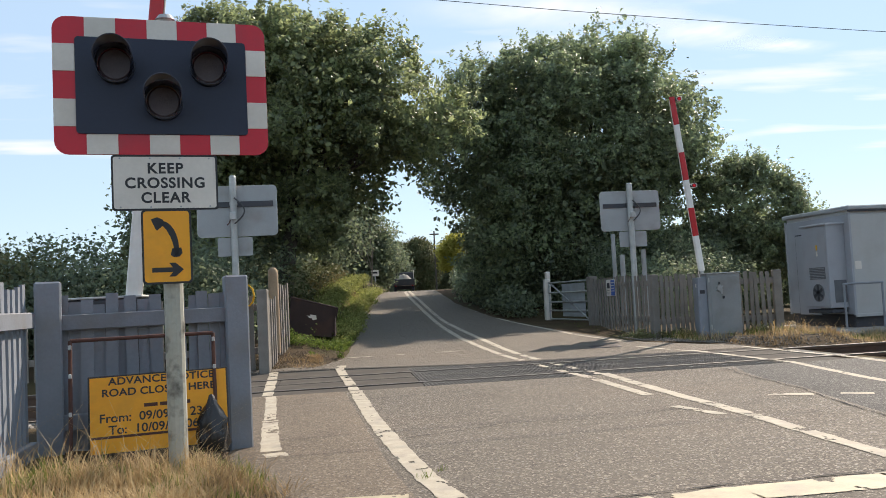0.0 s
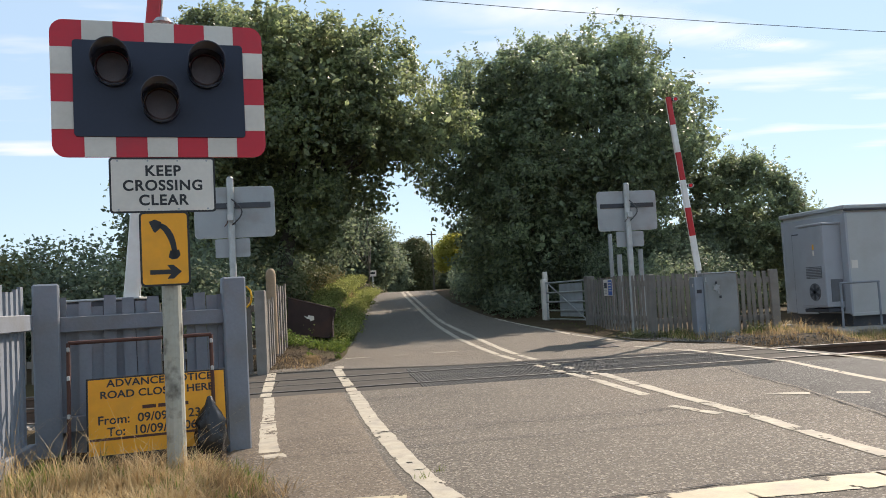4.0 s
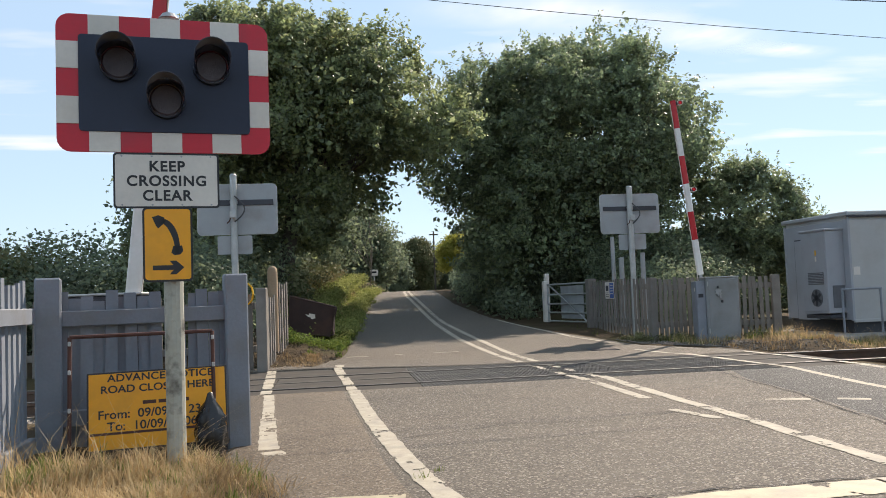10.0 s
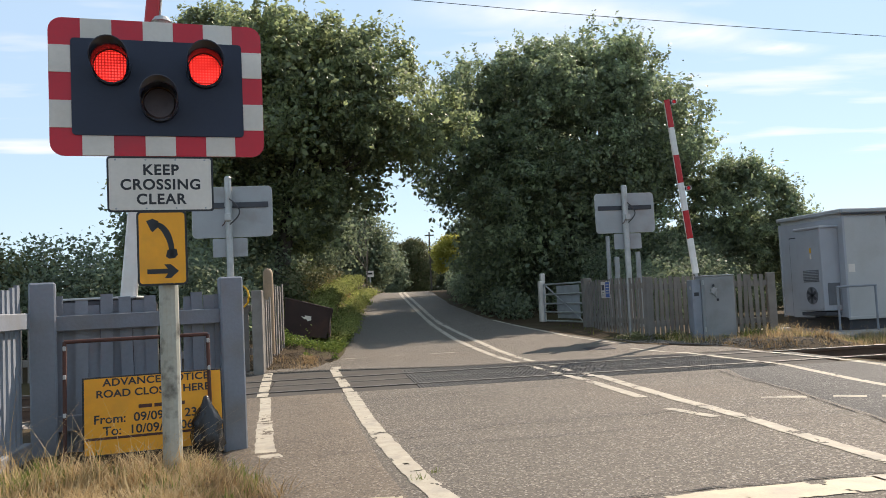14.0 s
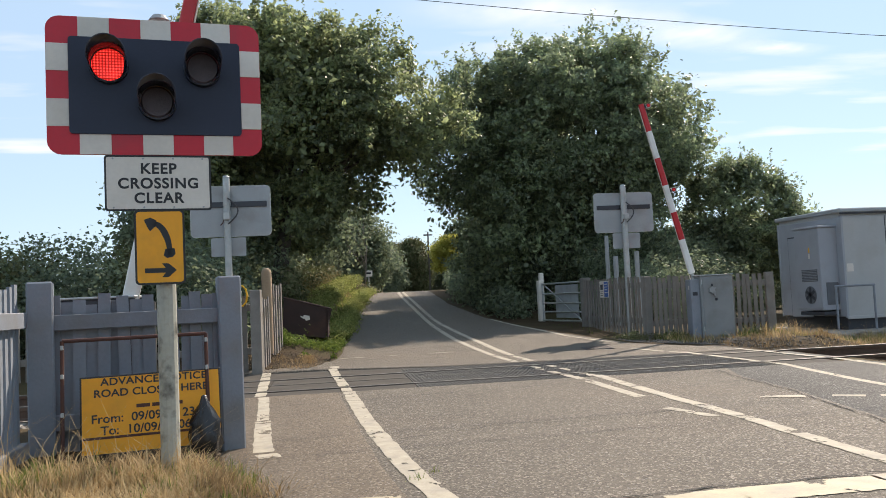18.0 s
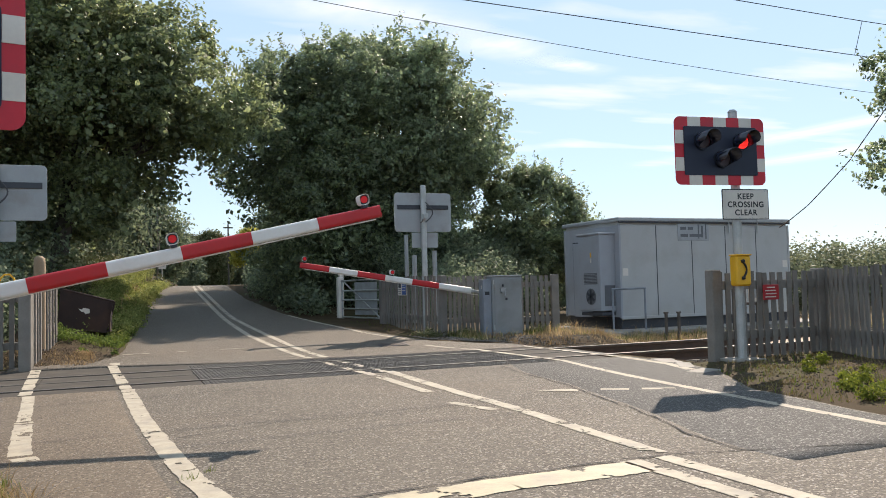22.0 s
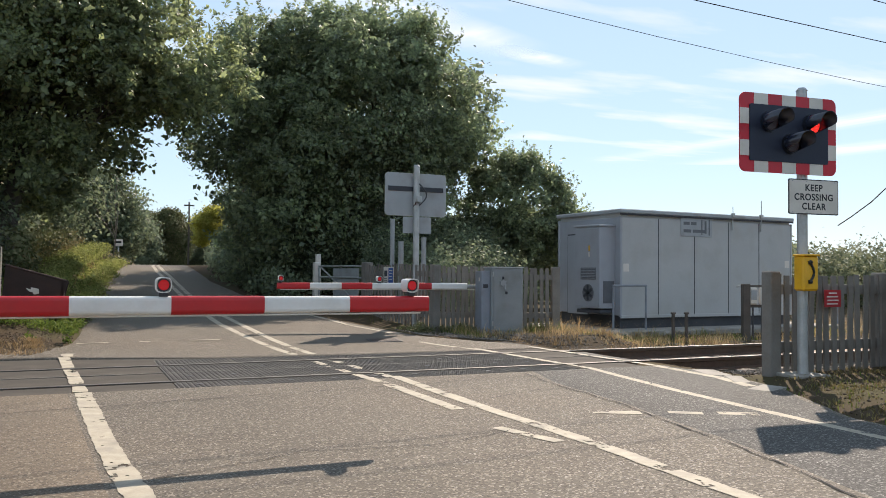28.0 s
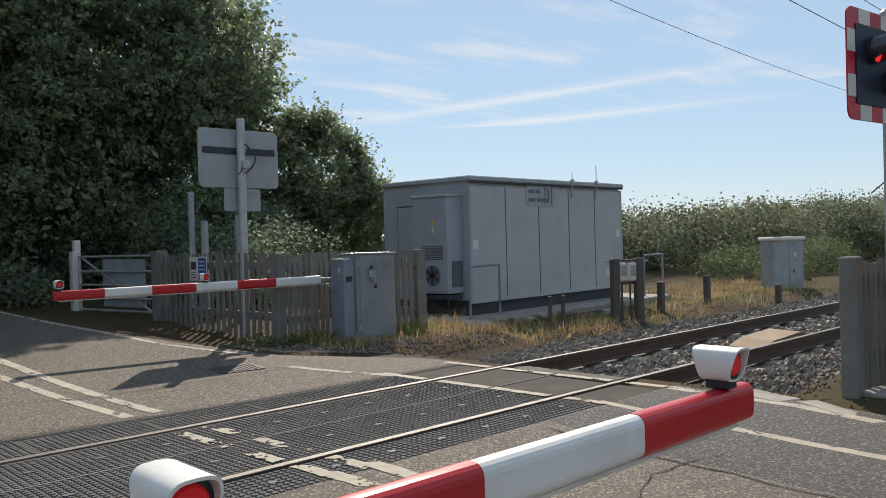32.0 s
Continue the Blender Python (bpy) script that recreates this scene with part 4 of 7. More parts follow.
# the signal across the road, with its telephone
sig2 = wigwag(pose(7.62, 7.66, 0, 0, 0, -9), 1.25, 0.83, 2.605, 3.11, "red and white crossing signal with yellow telephone box", dx=-0.25, keep=(0.075, 1.955, 0.66, 0.375))
ph = part("telephone_box", Shape().box((-0.07, -0.13, 1.14), (0.205, 0.15, 0.37), 0.02), M_PHONE, sig2, "yellow plastic telephone box")
part("telephone_hood", Shape().box((-0.07, -0.135, 1.33), (0.215, 0.17, 0.02), 0.008), M_PHONE, ph)
_pa = [(-0.09 + 0.05 * math.sin(u / 8 * math.pi), -0.209, 1.25 - 0.2 * u / 8) for u in range(9)]
part("handset_symbol", Shape().tube(_pa, 0.014).rod((-0.11, -0.206, 1.25), (-0.07, -0.209, 1.26), 0.02).rod((-0.11, -0.206, 1.05), (-0.07, -0.209, 1.05), 0.02), M_INK, ph)
part("footing", Shape().box((0, 0, 0.03), (0.4, 0.4, 0.08), 0.01), M_CONC, sig2)

# signals for the far side, seen from behind
wigwag(pose(6.95, 15.88, 0.17, 0, 0, 177), 1.28, 0.83, 2.46, 3.0, "grey back of a crossing signal on a galvanised pole", False, dx=-0.02, keep=(-0.05, 1.87, 0.59, 0.32), pole_r=0.06)
wigwag(pose(-0.87, 13.55, 0.02, 0, 0, 177), 1.28, 0.83, 2.58, 3.12, "grey back of a crossing signal beside the fence", False, dx=-0.05, keep=(0.0, 2.0, 0.55, 0.3), pole_r=0.055)


# ---------------------------------------------------------------- barriers
def barrier(m, length, tip_first, cab, n_bands, lamp_at, label, start, cab_mat):
    """A half barrier: cabinet and boom along local +x from its pivot."""
    t = thing("crossing_barrier", label, "barrier", m, "half barriers")
    cw, cd, ch = cab[1:4]
    c = part("cabinet", Shape().box((cw / 2, cd / 2, ch / 2 - 0.05), (cw, cd, ch + 0.1), 0.012), cab_mat, t, "grey steel barrier machine cabinet", at=cab[0])
    part("cabinet_door", Shape().box((cw / 2 + 0.01, -0.006, ch * 0.5), (cw - 0.07, 0.014, ch - 0.1), 0.004), cab_mat, c)
    part("cabinet_top", Shape().box((cw / 2, cd / 2, ch + 0.008), (cw + 0.03, cd + 0.03, 0.02), 0.006), M_GALV, c, "pale galvanised lid")
    _cx, _cz = cw * 0.36, ch * 0.77
    star = [(_cx + (0.075 if k % 2 else 0.042) * math.cos(k * 0.5236), _cz + (0.085 if k % 2 else 0.05) * math.sin(k * 0.5236)) for k in range(12)]
    part("door_lock", Shape().plate(star, -0.045, -0.012), M_CAB, c, "cast star-shaped lock plate")
    part("lock_hasp", Shape().box((_cx - 0.01, -0.05, _cz + 0.09), (0.035, 0.03, 0.05), 0.006), M_BLACK, c)
    part("lock_lever", Shape().box((_cx + 0.03, -0.055, _cz - 0.07), (0.03, 0.022, 0.1), 0.006), M_CAB, c)
    part("key_hole", Shape().box((cw * 0.47, -0.015, ch * 0.62), (0.045, 0.012, 0.05), 0.012), M_BLACK, c)
    for z in (0.14, ch - 0.16):
        part("door_hinge", Shape().rod((0.03, -0.014, z), (0.03, -0.014, z + 0.09), 0.011, n=8), M_GALV, c)
    if cab[4]:
        hs = part("side_housing", Shape().box((-0.085, cd * 0.55, ch * 0.45), (0.17, cd * 0.86, ch * 0.92 + 0.1), 0.01), M_CABBLUE, c, "blue-grey boom drive housing")
        part("housing_label", Shape().box((-0.172, cd * 0.4, ch * 0.82), (0.004, 0.06, 0.07), 0.001), M_WHITE, hs)
        part("cover_plate", Shape().box((-0.09, cd * 0.12 - 0.004, ch * 0.72), (0.09, 0.012, 0.07), 0.002), M_BLACK, hs)
    part("hinge_shaft", Shape().rod((0.0, -0.12, 0.89), (0.0, 0.12, 0.89), 0.045, n=14), M_GALV, t)
    s = Shape()
    hh = [(0.056, 0.066), (0.042, 0.05)]
    prof = rrect(0.075, 0.125, 0.03, n=4)
    prof2 = rrect(0.06, 0.105, 0.025, n=4)
    n = len(prof)
    vs = [(start, x, z) for x, z in prof] + [(length, x, z) for x, z in prof2]
    s.add(vs, [tuple(range(n))[::-1], tuple(range(n, 2 * n))] + [(i, (i + 1) % n, n + (i + 1) % n, n + i) for i in range(n)])
    b = part("boom", s, M_BOOMW, t, "white boom with red bands")
    step = length / n_bands
    for i in range(n_bands):
        if (i % 2 == 0) != tip_first:
            continue
        x1, x0 = length - i * step, length - (i + 1) * step
        if x0 < start:
            continue
        sc = lambda x: 1 - (x - 0.12) / (length - 0.12)
        ring = lambda x: [(x, px * (0.8 + 0.2 * sc(x)) * 1.045, pz * (0.84 + 0.16 * sc(x)) * 1.03) for px, pz in prof]
        r = Shape().add(ring(x0) + ring(x1 + (0.004 if i == 0 else 0)), [tuple(range(n))[::-1], tuple(range(n, 2 * n))] + [(k, (k + 1) % n, n + (k + 1) % n, n + k) for k in range(n)])
        part("red_band", r, M_BOOMR, b, "red painted band")
    part("boom_root", Shape().box((start / 2, 0, 0), (start + 0.16, 0.05, 0.06), 0.01), M_GALV, b, "galvanised boom socket")
    part("edge_strip", Shape().box((length / 2 + 0.1, 0, -0.064), (length - 0.3, 0.018, 0.012), 0.003), M_WHITE, b)
    for x in lamp_at:
        sec = [(0.045 * math.copysign(abs(math.cos(a)) ** 0.6, math.cos(a)), 0.044 + 0.048 * math.copysign(abs(math.sin(a)) ** 0.6, math.sin(a))) for a in (2 * math.pi * k / 24 for k in range(24))]
        hsg = Shape()
        rings = [[(x + px * k, sg * (0.044 + 0.026 * max(0.0, pz) / 0.092), 0.128 + (pz - 0.046) * k) for px, pz in sec] for k in (1.0, 0.88) for sg in (-1, 1)]
        for a_, b_ in ((0, 1), (3, 2), (2, 0), (1, 3)):
            hsg.add(rings[a_] + rings[b_], [(k, (k + 1) % 24, 24 + (k + 1) % 24, 24 + k) for k in range(24)])
        part("lamp_housing", hsg, M_BOOMW, b, "white boom lamp housing", smooth=True)
        part("lamp_foot", Shape().box((x, 0, 0.070), (0.055, 0.07, 0.03), 0.004), M_BLACK, b)
        for sg in (-1, 1):
            part("lamp_bezel", Shape().rod((x, sg * 0.036, 0.127), (x, sg * 0.041, 0.127), 0.041, n=20), M_BLACK, b)
            part("lamp_lens", Shape().rod((x, sg * 0.038, 0.127), (x, sg * 0.047, 0.127), 0.035, 0.028, n=20), M_LENSRED, b, "red boom lamp lens")
    return t, b


FAR_BAR = pose(7.95, 14.86, 0.0, 0, 0, 172.7)
near_bar, near_boom = barrier(pose(-1.30, 7.05, 0.0, 0, 0, -3.3), 4.02, True, (pose(-0.67, -0.11, 0), 0.78, 0.46, 1.17, False), 7, (2.25, 3.89), "grey barrier machine with red and white boom by the fence", 0.12, M_DARK)
far_bar, far_boom = barrier(FAR_BAR, 3.90, True, (FAR_BAR.inverted() @ pose(7.73, 14.35, 0.03, 0, 0, -15), 0.6, 0.5, 1.19, True), 7, (2.10, 3.84), "grey barrier machine with red and white boom beyond rails", 0.42, M_CABOLD)


# ---------------------------------------------------------------- fences
def palisade(m_from, m_to, h, n, mat, label, post_ends=(True, True), rails=(0.25, 0.85), pale_w=0.07, pale_t=0.022, z=None, front=-1, post=(0.13, 0.13), post_h=None, pointed=False, seed=1, both=False):
    """Upright pales on two rails between two points of the ground."""
    (x0, y0), (x1, y1) = m_from, m_to
    ln, ang = math.hypot(x1 - x0, y1 - y0), math.degrees(math.atan2(y1 - y0, x1 - x0))
    zz = ground_z((x0 + x1) / 2, (y0 + y1) / 2) if z is None else z
    t = thing("palisade_fence", label, "fence", pose(x0, y0, zz, 0, 0, ang), "palisade fences")
    rnd = random.Random(seed)
    for r in rails:
        part("fence_rail", Shape().box((ln / 2, 0, h * r), (ln, 0.05, 0.11), 0.006), mat, t)
    top = [(-pale_w / 2, -0.05), (pale_w / 2, -0.05), (pale_w / 2, h), (-pale_w / 2, h)]
    if pointed:
        top = [(-pale_w / 2, -0.05), (pale_w / 2, -0.05), (pale_w / 2, h - 0.04), (pale_w * 0.2, h), (-pale_w * 0.2, h), (-pale_w / 2, h - 0.04)]
    me = Shape().plate(top, -pale_t / 2, pale_t / 2).mesh("pale", mat)
    for i in range(n):
        ob = new("pale", me)
        ob.parent = t
        ob.matrix_basis = pose(ln * (i + 0.5) / n + rnd.uniform(-0.008, 0.008), front * 0.038, rnd.uniform(-0.025, 0.02), 0, rnd.uniform(-1.2, 1.2), rnd.uniform(-4, 4))
        if both:
            ob = new("pale", me)
            ob.parent = t
            ob.matrix_basis = pose(ln * (i + 1.0) / n + rnd.uniform(-0.012, 0.012), front * 0.064, rnd.uniform(-0.06, -0.01), 0, rnd.uniform(-1.2, 1.2), rnd.uniform(-4, 4))
    ph_ = post_h or h + 0.02
    for e, on in zip((0, ln), post_ends):
        if on:
            part("fence_post", Shape().box((e, 0, ph_ / 2 - 0.15), (post[0], post[1], ph_ + 0.3), 0.012), mat, t)
    return t


palisade((-1.67, 6.12), (-0.42, 6.40), 1.12, 8, M_GREY, "blue-grey painted timber palisade fence behind the sign", (True, True), z=0.06, front=1, rails=(0.22, 0.84), post=(0.17, 0.14), post_h=1.23, pale_w=0.082, both=True)
palisade((-1.745, 6.0), (-1.70, 3.2), 1.16, 26, M_GREY, "blue-grey painted palisade fence along the verge", (False, True), z=0.10, front=-1, rails=(0.05, 0.8), pale_w=0.055, post_h=1.2)
palisade((-0.45, 13.1), (-0.31, 14.2), 1.12, 5, M_WOOD, "weathered grey timber palisade fence beside the lane", (True, False), z=0.06, front=-1, post=(0.2, 0.16), post_h=1.24)
palisade((-0.30, 14.25), (-0.10, 15.3), 1.18, 5, M_WOOD, "weathered grey timber palisade fence beside the lane", (False, False), z=0.24, front=-1)
palisade((-4.6, 13.7), (-0.56, 13.5), 1.15, 26, M_WOOD, "weathered timber palisade fence beside the railway", (True, False), z=0.05)
palisade((7.45, 7.93), (9.2, 7.86), 1.12, 14, M_WOOD, "weathered grey timber palisade fence behind the signal", (True, True), z=0.0, front=-1, post=(0.15, 0.14), post_h=1.16, rails=(0.3, 0.86), pale_w=0.07)
palisade((9.27, 7.78), (8.15, 4.5), 1.12, 32, M_WOOD, "weathered grey timber palisade fence along the verge", (False, True), z=0.04, front=-1, pale_w=0.07)
palisade((6.98, 15.12), (8.45, 15.4), 1.22, 13, M_WOOD, "weathered timber palisade beside the barrier machine", (True, False), z=0.03, front=-1, pale_w=0.075)
palisade((8.45, 15.25), (9.54, 14.93), 1.23, 10, M_WOOD, "weathered timber palisade beside the barrier machine", (False, True), z=0.0, front=-1, post=(0.16, 0.14), post_h=1.25)
palisade((6.93, 18.3), (6.96, 15.1), 1.18, 21, M_WOOD, "weathered timber palisade fence beside the field gate", (True, False), z=0.1, front=-1, post=(0.2, 0.2), post_h=1.24)
# tall rounded gatepost behind the far fence
single("timber_post", Shape().lathe([(0.085, 0), (0.085, 1.33), (0.075, 1.4), (0.04, 1.44), (0, 1.445)], 12), M_TAN, "round-topped weathered timber post in the fence", "post", pose(-0.30, 14.2, 0.24), smooth=True)
# tape hung on the fence
single("coiled_hose", Shape().tube([(0.11 * math.cos(a / 10 * 6.28), 0.02 * math.sin(a), 0.17 * math.sin(a / 10 * 6.28)) for a in range(11)], 0.016), M_PHONE, "coil of yellow hose hung on the fence", "hose", pose(-0.70, 13.40, 1.22))

# ---------------------------------------------------------------- field gate and poles
gate = thing("field_gate", "white-posted galvanised field gate with a boarded panel", "gate", pose(6.92, 18.42, 0.2, 0, 0, 97))
_L = 2.28
for _z in (0.12, 0.34, 0.56, 0.8, 1.06):
    part("gate_bar", Shape().rod((0.05, 0, _z), (_L, 0, _z), 0.021, n=8), M_GALV, gate)
for _x in (0.05, _L):
    part("gate_stile", Shape().rod((_x, 0, 0.08), (_x, 0, 1.08), 0.024, n=8), M_GALV, gate)
part("gate_brace", Shape().rod((0.1, 0, 0.12), (_L - 0.1, 0, 1.04), 0.018, n=8), M_GALV, gate)
part("gate_board", Shape().box((0.95, -0.03, 0.6), (1.25, 0.012, 0.82), 0.004), M_CAB, gate, "pale grey board fixed to the gate")
_gp = thing("gate_post", "white-painted timber gate post", "post", pose(6.62, 20.8, 0.26))
part("post_body", Shape().box((0, 0, 0.5), (0.16, 0.16, 1.2), 0.02), M_WHITE, _gp)
part("post_upper", Shape().box((0.06, 0.08, 0.85), (0.12, 0.12, 0.9), 0.015), M_WHITE, _gp)
# galvanised posts in a duller grey, their shade put into the colour
for _x, _y2, _h2, _r in ((7.50, 18.25, 2.05, 0.05), (7.62, 18.05, 1.55, 0.06), (7.86, 17.4, 1.62, 0.055)):
    single("steel_post", Shape().rod((0, 0, -0.2), (0, 0, _h2), _r, n=10), M_CAB, "bare galvanised steel post behind the fence", "post", pose(_x, _y2, 0.26), "posts behind the fence")
_ns = thing("notice_board", "small blue, white and red notice on the palisade", "sign", pose(6.87, 17.0, 0.97, 0, 0, -90))
part("notice_plate", Shape().box((0, 0, 0.08), (0.5, 0.008, 0.36), 0.003), M_WHITE, _ns)
part("notice_blue", Shape().box((0.12, -0.006, 0.08), (0.22, 0.003, 0.33), 0.001), M_BLUE, _ns)
part("notice_symbol", Shape().box((-0.13, -0.006, 0.13), (0.15, 0.003, 0.12), 0.001), M_DARK, _ns)
for _i in range(4):
    part("text_bar", Shape().box((0.12, -0.0085, 0.19 - 0.06 * _i), (0.16, 0.002, 0.018), 0.0005), M_WHITE, _ns)
for _i in range(3):
    part("text_bar", Shape().box((-0.13, -0.0085, 0.03 - 0.04 * _i), (0.15, 0.002, 0.012), 0.0005), M_INK, _ns)

# red prohibition notice on the near fence
_rn = thing("warning_notice", "red warning notice with white lines of writing on fence", "sign", pose(8.26, 7.80, 0.863, 0, 0, -4) @ Matrix.Diagonal((0.85, 1, 0.8, 1)))
part("notice_plate", Shape().box((0, -0.02, 0), (0.3, 0.008, 0.24), 0.003), M_REDSIGN, _rn)
for _i in range(4):
    part("text_bar", Shape().box((-0.01 * (_i % 2), -0.0255, 0.075 - 0.05 * _i), (0.2 - 0.05 * (_i == 0), 0.002, 0.018), 0.0005), M_WHITE, _rn)

# ---------------------------------------------------------------- equipment building
reb = thing("equipment_building", "pale grey steel railway equipment building on a dark plinth", "building", pose(12.22, 16.2, 0.0))
LX, LY, HZ = 5.54, 2.35, 2.58
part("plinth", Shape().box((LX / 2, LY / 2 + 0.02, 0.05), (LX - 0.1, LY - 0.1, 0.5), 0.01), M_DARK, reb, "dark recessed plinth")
part("wall_core", Shape().box((LX / 2, LY / 2, 0.19 + (HZ - 0.25) / 2), (LX - 0.03, LY - 0.03, HZ - 0.25), 0.01), M_REB, reb)
_px = [0.02, 1.10, 2.22, 3.33, 4.38, LX - 0.02]
for _a in _px[1:-1]:
    part("panel_joint", Shape().box((_a, -0.016, 1.31), (0.02, 0.006, HZ - 0.36), 0.001), M_DARK, reb)
for _a, _b in zip(_px, _px[1:]):
    part("wall_panel", Shape().box(((_a + _b) / 2, -0.004, 1.31), (_b - _a - 0.022, 0.026, HZ - 0.36), 0.004), M_REB, reb)
# end wall, its trims, door and cooling unit: a darker, bluer grey
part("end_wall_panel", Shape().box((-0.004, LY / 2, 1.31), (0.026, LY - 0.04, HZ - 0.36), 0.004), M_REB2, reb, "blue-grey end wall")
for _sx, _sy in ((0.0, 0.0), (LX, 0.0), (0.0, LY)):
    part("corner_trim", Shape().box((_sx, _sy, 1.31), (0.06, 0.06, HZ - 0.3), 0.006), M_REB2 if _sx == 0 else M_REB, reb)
part("roof", Shape().box((LX / 2, LY / 2, HZ - 0.02), (LX + 0.12, LY + 0.14, 0.1), 0.02), M_CAB, reb, "flat grey roof with a lipped edge")
part("drip_edge", Shape().box((LX / 2, -0.045, HZ - 0.085), (LX + 0.1, 0.03, 0.04), 0.006), M_DARK, reb)
part("base_rail", Shape().box((LX / 2, -0.01, 0.17), (LX, 0.05, 0.07), 0.006), M_REB, reb)
part("door_gap", Shape().box((-0.019, 1.55, 1.12), (0.004, 0.86, 1.96), 0.001), M_DARK, reb)
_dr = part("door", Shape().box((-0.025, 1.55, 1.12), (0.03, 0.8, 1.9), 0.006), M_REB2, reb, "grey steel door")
part("door_sign", Shape().box((-0.043, 1.35, 1.62), (0.004, 0.12, 0.42), 0.001), M_WHITE, _dr)
part("door_symbol", Shape().add([(-0.047, 1.30, 1.5), (-0.047, 1.40, 1.5), (-0.047, 1.35, 1.6)], [(0, 1, 2), (2, 1, 0)]), M_PHONE, _dr)
part("door_handle", Shape().box((-0.06, 1.22, 1.0), (0.04, 0.03, 0.1), 0.006), M_BLACK, _dr)
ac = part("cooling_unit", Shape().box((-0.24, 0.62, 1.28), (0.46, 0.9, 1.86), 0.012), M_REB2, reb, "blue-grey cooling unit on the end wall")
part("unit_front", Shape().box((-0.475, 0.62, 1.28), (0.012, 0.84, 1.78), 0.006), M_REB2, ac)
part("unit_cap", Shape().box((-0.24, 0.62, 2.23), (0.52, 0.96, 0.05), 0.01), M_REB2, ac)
part("upper_grille", Shape().box((-0.485, 0.55, 1.14), (0.012, 0.56, 0.27), 0.003), M_GRILLE, ac, "dark ventilation grille")
for _i in range(7):
    part("grille_slat", Shape().box((-0.494, 0.55, 1.03 + 0.036 * _i), (0.01, 0.54, 0.01), 0.001), M_REB2, ac)
part("fan_ring", Shape().rod((-0.478, 0.55, 0.70), (-0.495, 0.55, 0.70), 0.2, n=24), M_GRILLE, ac, "round black fan opening")
for _i in range(6):
    part("fan_blade", Shape().box((0, 0, 0.09), (0.006, 0.07, 0.17), 0.002), M_DARK, ac, at=pose(-0.499, 0.55, 0.70, 60 * _i, 0, 0))
part("warning_label", Shape().box((-0.485, 0.52, 1.72), (0.006, 0.05, 0.12), 0.001), M_PHONE, ac)
part("white_label", Shape().box((-0.485, 0.52, 1.58), (0.006, 0.05, 0.11), 0.001), M_WHITE, ac)
part("side_grille", Shape().box((-0.2, 0.165, 0.72), (0.3, 0.016, 0.5), 0.003), M_GRILLE, ac)
part("unit_bracket", Shape().box((-0.25, 0.6, 0.28), (0.4, 0.86, 0.08), 0.01), M_DARK, ac)
sp = part("name_board", Shape().box((2.28, -0.024, 2.26), (1.0, 0.012, 0.44), 0.003), M_CAB, reb, "grey faded name board")
for _z, _x0, _ws in ((2.35, 1.86, (0.19, 0.17)), (2.17, 1.86, (0.24, 0.42))):
    for _w in _ws:
        part("text_bar", Shape().box((_x0 + _w / 2, -0.0315, _z), (_w, 0.003, 0.075), 0.001), M_GRILLE, sp)
        _x0 += _w + 0.05
for _x, _w, _h3 in ((2.44, 0.035, 0.36), (2.56, 0.06, 0.30), (2.68, 0.04, 0.38)):
    part("dirt_streak", Shape().box((_x, -0.0335, 2.27), (_w, 0.002, _h3), 0.001), M_GRILLE, sp)
for _x, _z in ((0.14, 1.28), (5.38, 1.42), (4.9, 0.5)):
    part("small_label", Shape().box((_x, -0.02, _z), (0.16, 0.006, 0.18), 0.001), M_WHITE, reb)
for _x, _h3 in ((3.44, 0.16), (4.42, 0.36)):
    an = part("antenna_bracket", Shape().box((_x, -0.06, HZ + 0.02), (0.09, 0.07, 0.1), 0.008).rod((_x, -0.05, HZ - 0.35), (_x, -0.05, HZ), 0.018, n=8), M_GALV, reb)
    part("antenna_rod", Shape().rod((_x, -0.06, HZ + 0.04), (_x, -0.06, HZ + 0.06 + _h3), 0.008, n=6), M_WIRE, an)
# shade on the handrails is put into their colour, a darker blue-grey
_hr = thing("handrail", "tubular steel handrail by the building's corner", "handrail", pose(11.6, 15.69, 0.0, 0, 0, 8))
for _x in (0, 1.05):
    part("upright", Shape().rod((_x, 0, -0.1), (_x, 0, 0.86), 0.024, n=10), M_CABBLUE, _hr)
part("top_tube", Shape().rod((-0.02, 0, 0.88), (1.07, 0, 0.88), 0.024, n=10), M_CABBLUE, _hr)
copy_thing(_hr, pose(17.95, 15.7, 0.0, 0, 0, 4))
single("slab", Shape().box((14.8, 17.05, -0.18), (7.8, 3.3, 0.16), 0.02), M_CONC, "pale concrete slab beneath the equipment building", "slab", kind="structure")
single("concrete_block", Shape().box((0, 0, 0.08), (0.7, 0.32, 0.16), 0.02), M_CONC, "tilted slab of broken concrete in dry grass", "concrete block", pose(11.0, 15.05, -0.2, 8, 6, -12))

# ---------------------------------------------------------------- trackside furniture
for _x, _y2 in ((11.73, 14.0), (12.02, 13.94)):
    st = thing("marker_post", "short dark cable marker post with a cross cap", "post", pose(_x, _y2, -0.24), "short dark marker posts")
    part("post_body", Shape().box((0, 0, 0.28), (0.055, 0.055, 0.62), 0.006), M_TAR, st)
    part("post_cap", Shape().box((0, 0, 0.6), (0.1, 0.06, 0.035), 0.006), M_TAR, st)
_ts = thing("equipment_stand", "dark timber posts carrying a small grey equipment box", "equipment stand", pose(13.55, 13.83, -0.28, 0, 0, -25))
for _x in (0.0, 0.52):
    part("stand_post", Shape().box((_x, 0, 0.56), (0.16, 0.13, 1.34), 0.015), M_TAR, _ts, "dark tarred timber post")
part("cross_bar", Shape().box((0.3, 0.06, 1.17), (0.95, 0.03, 0.03), 0.004), M_GALV, _ts)
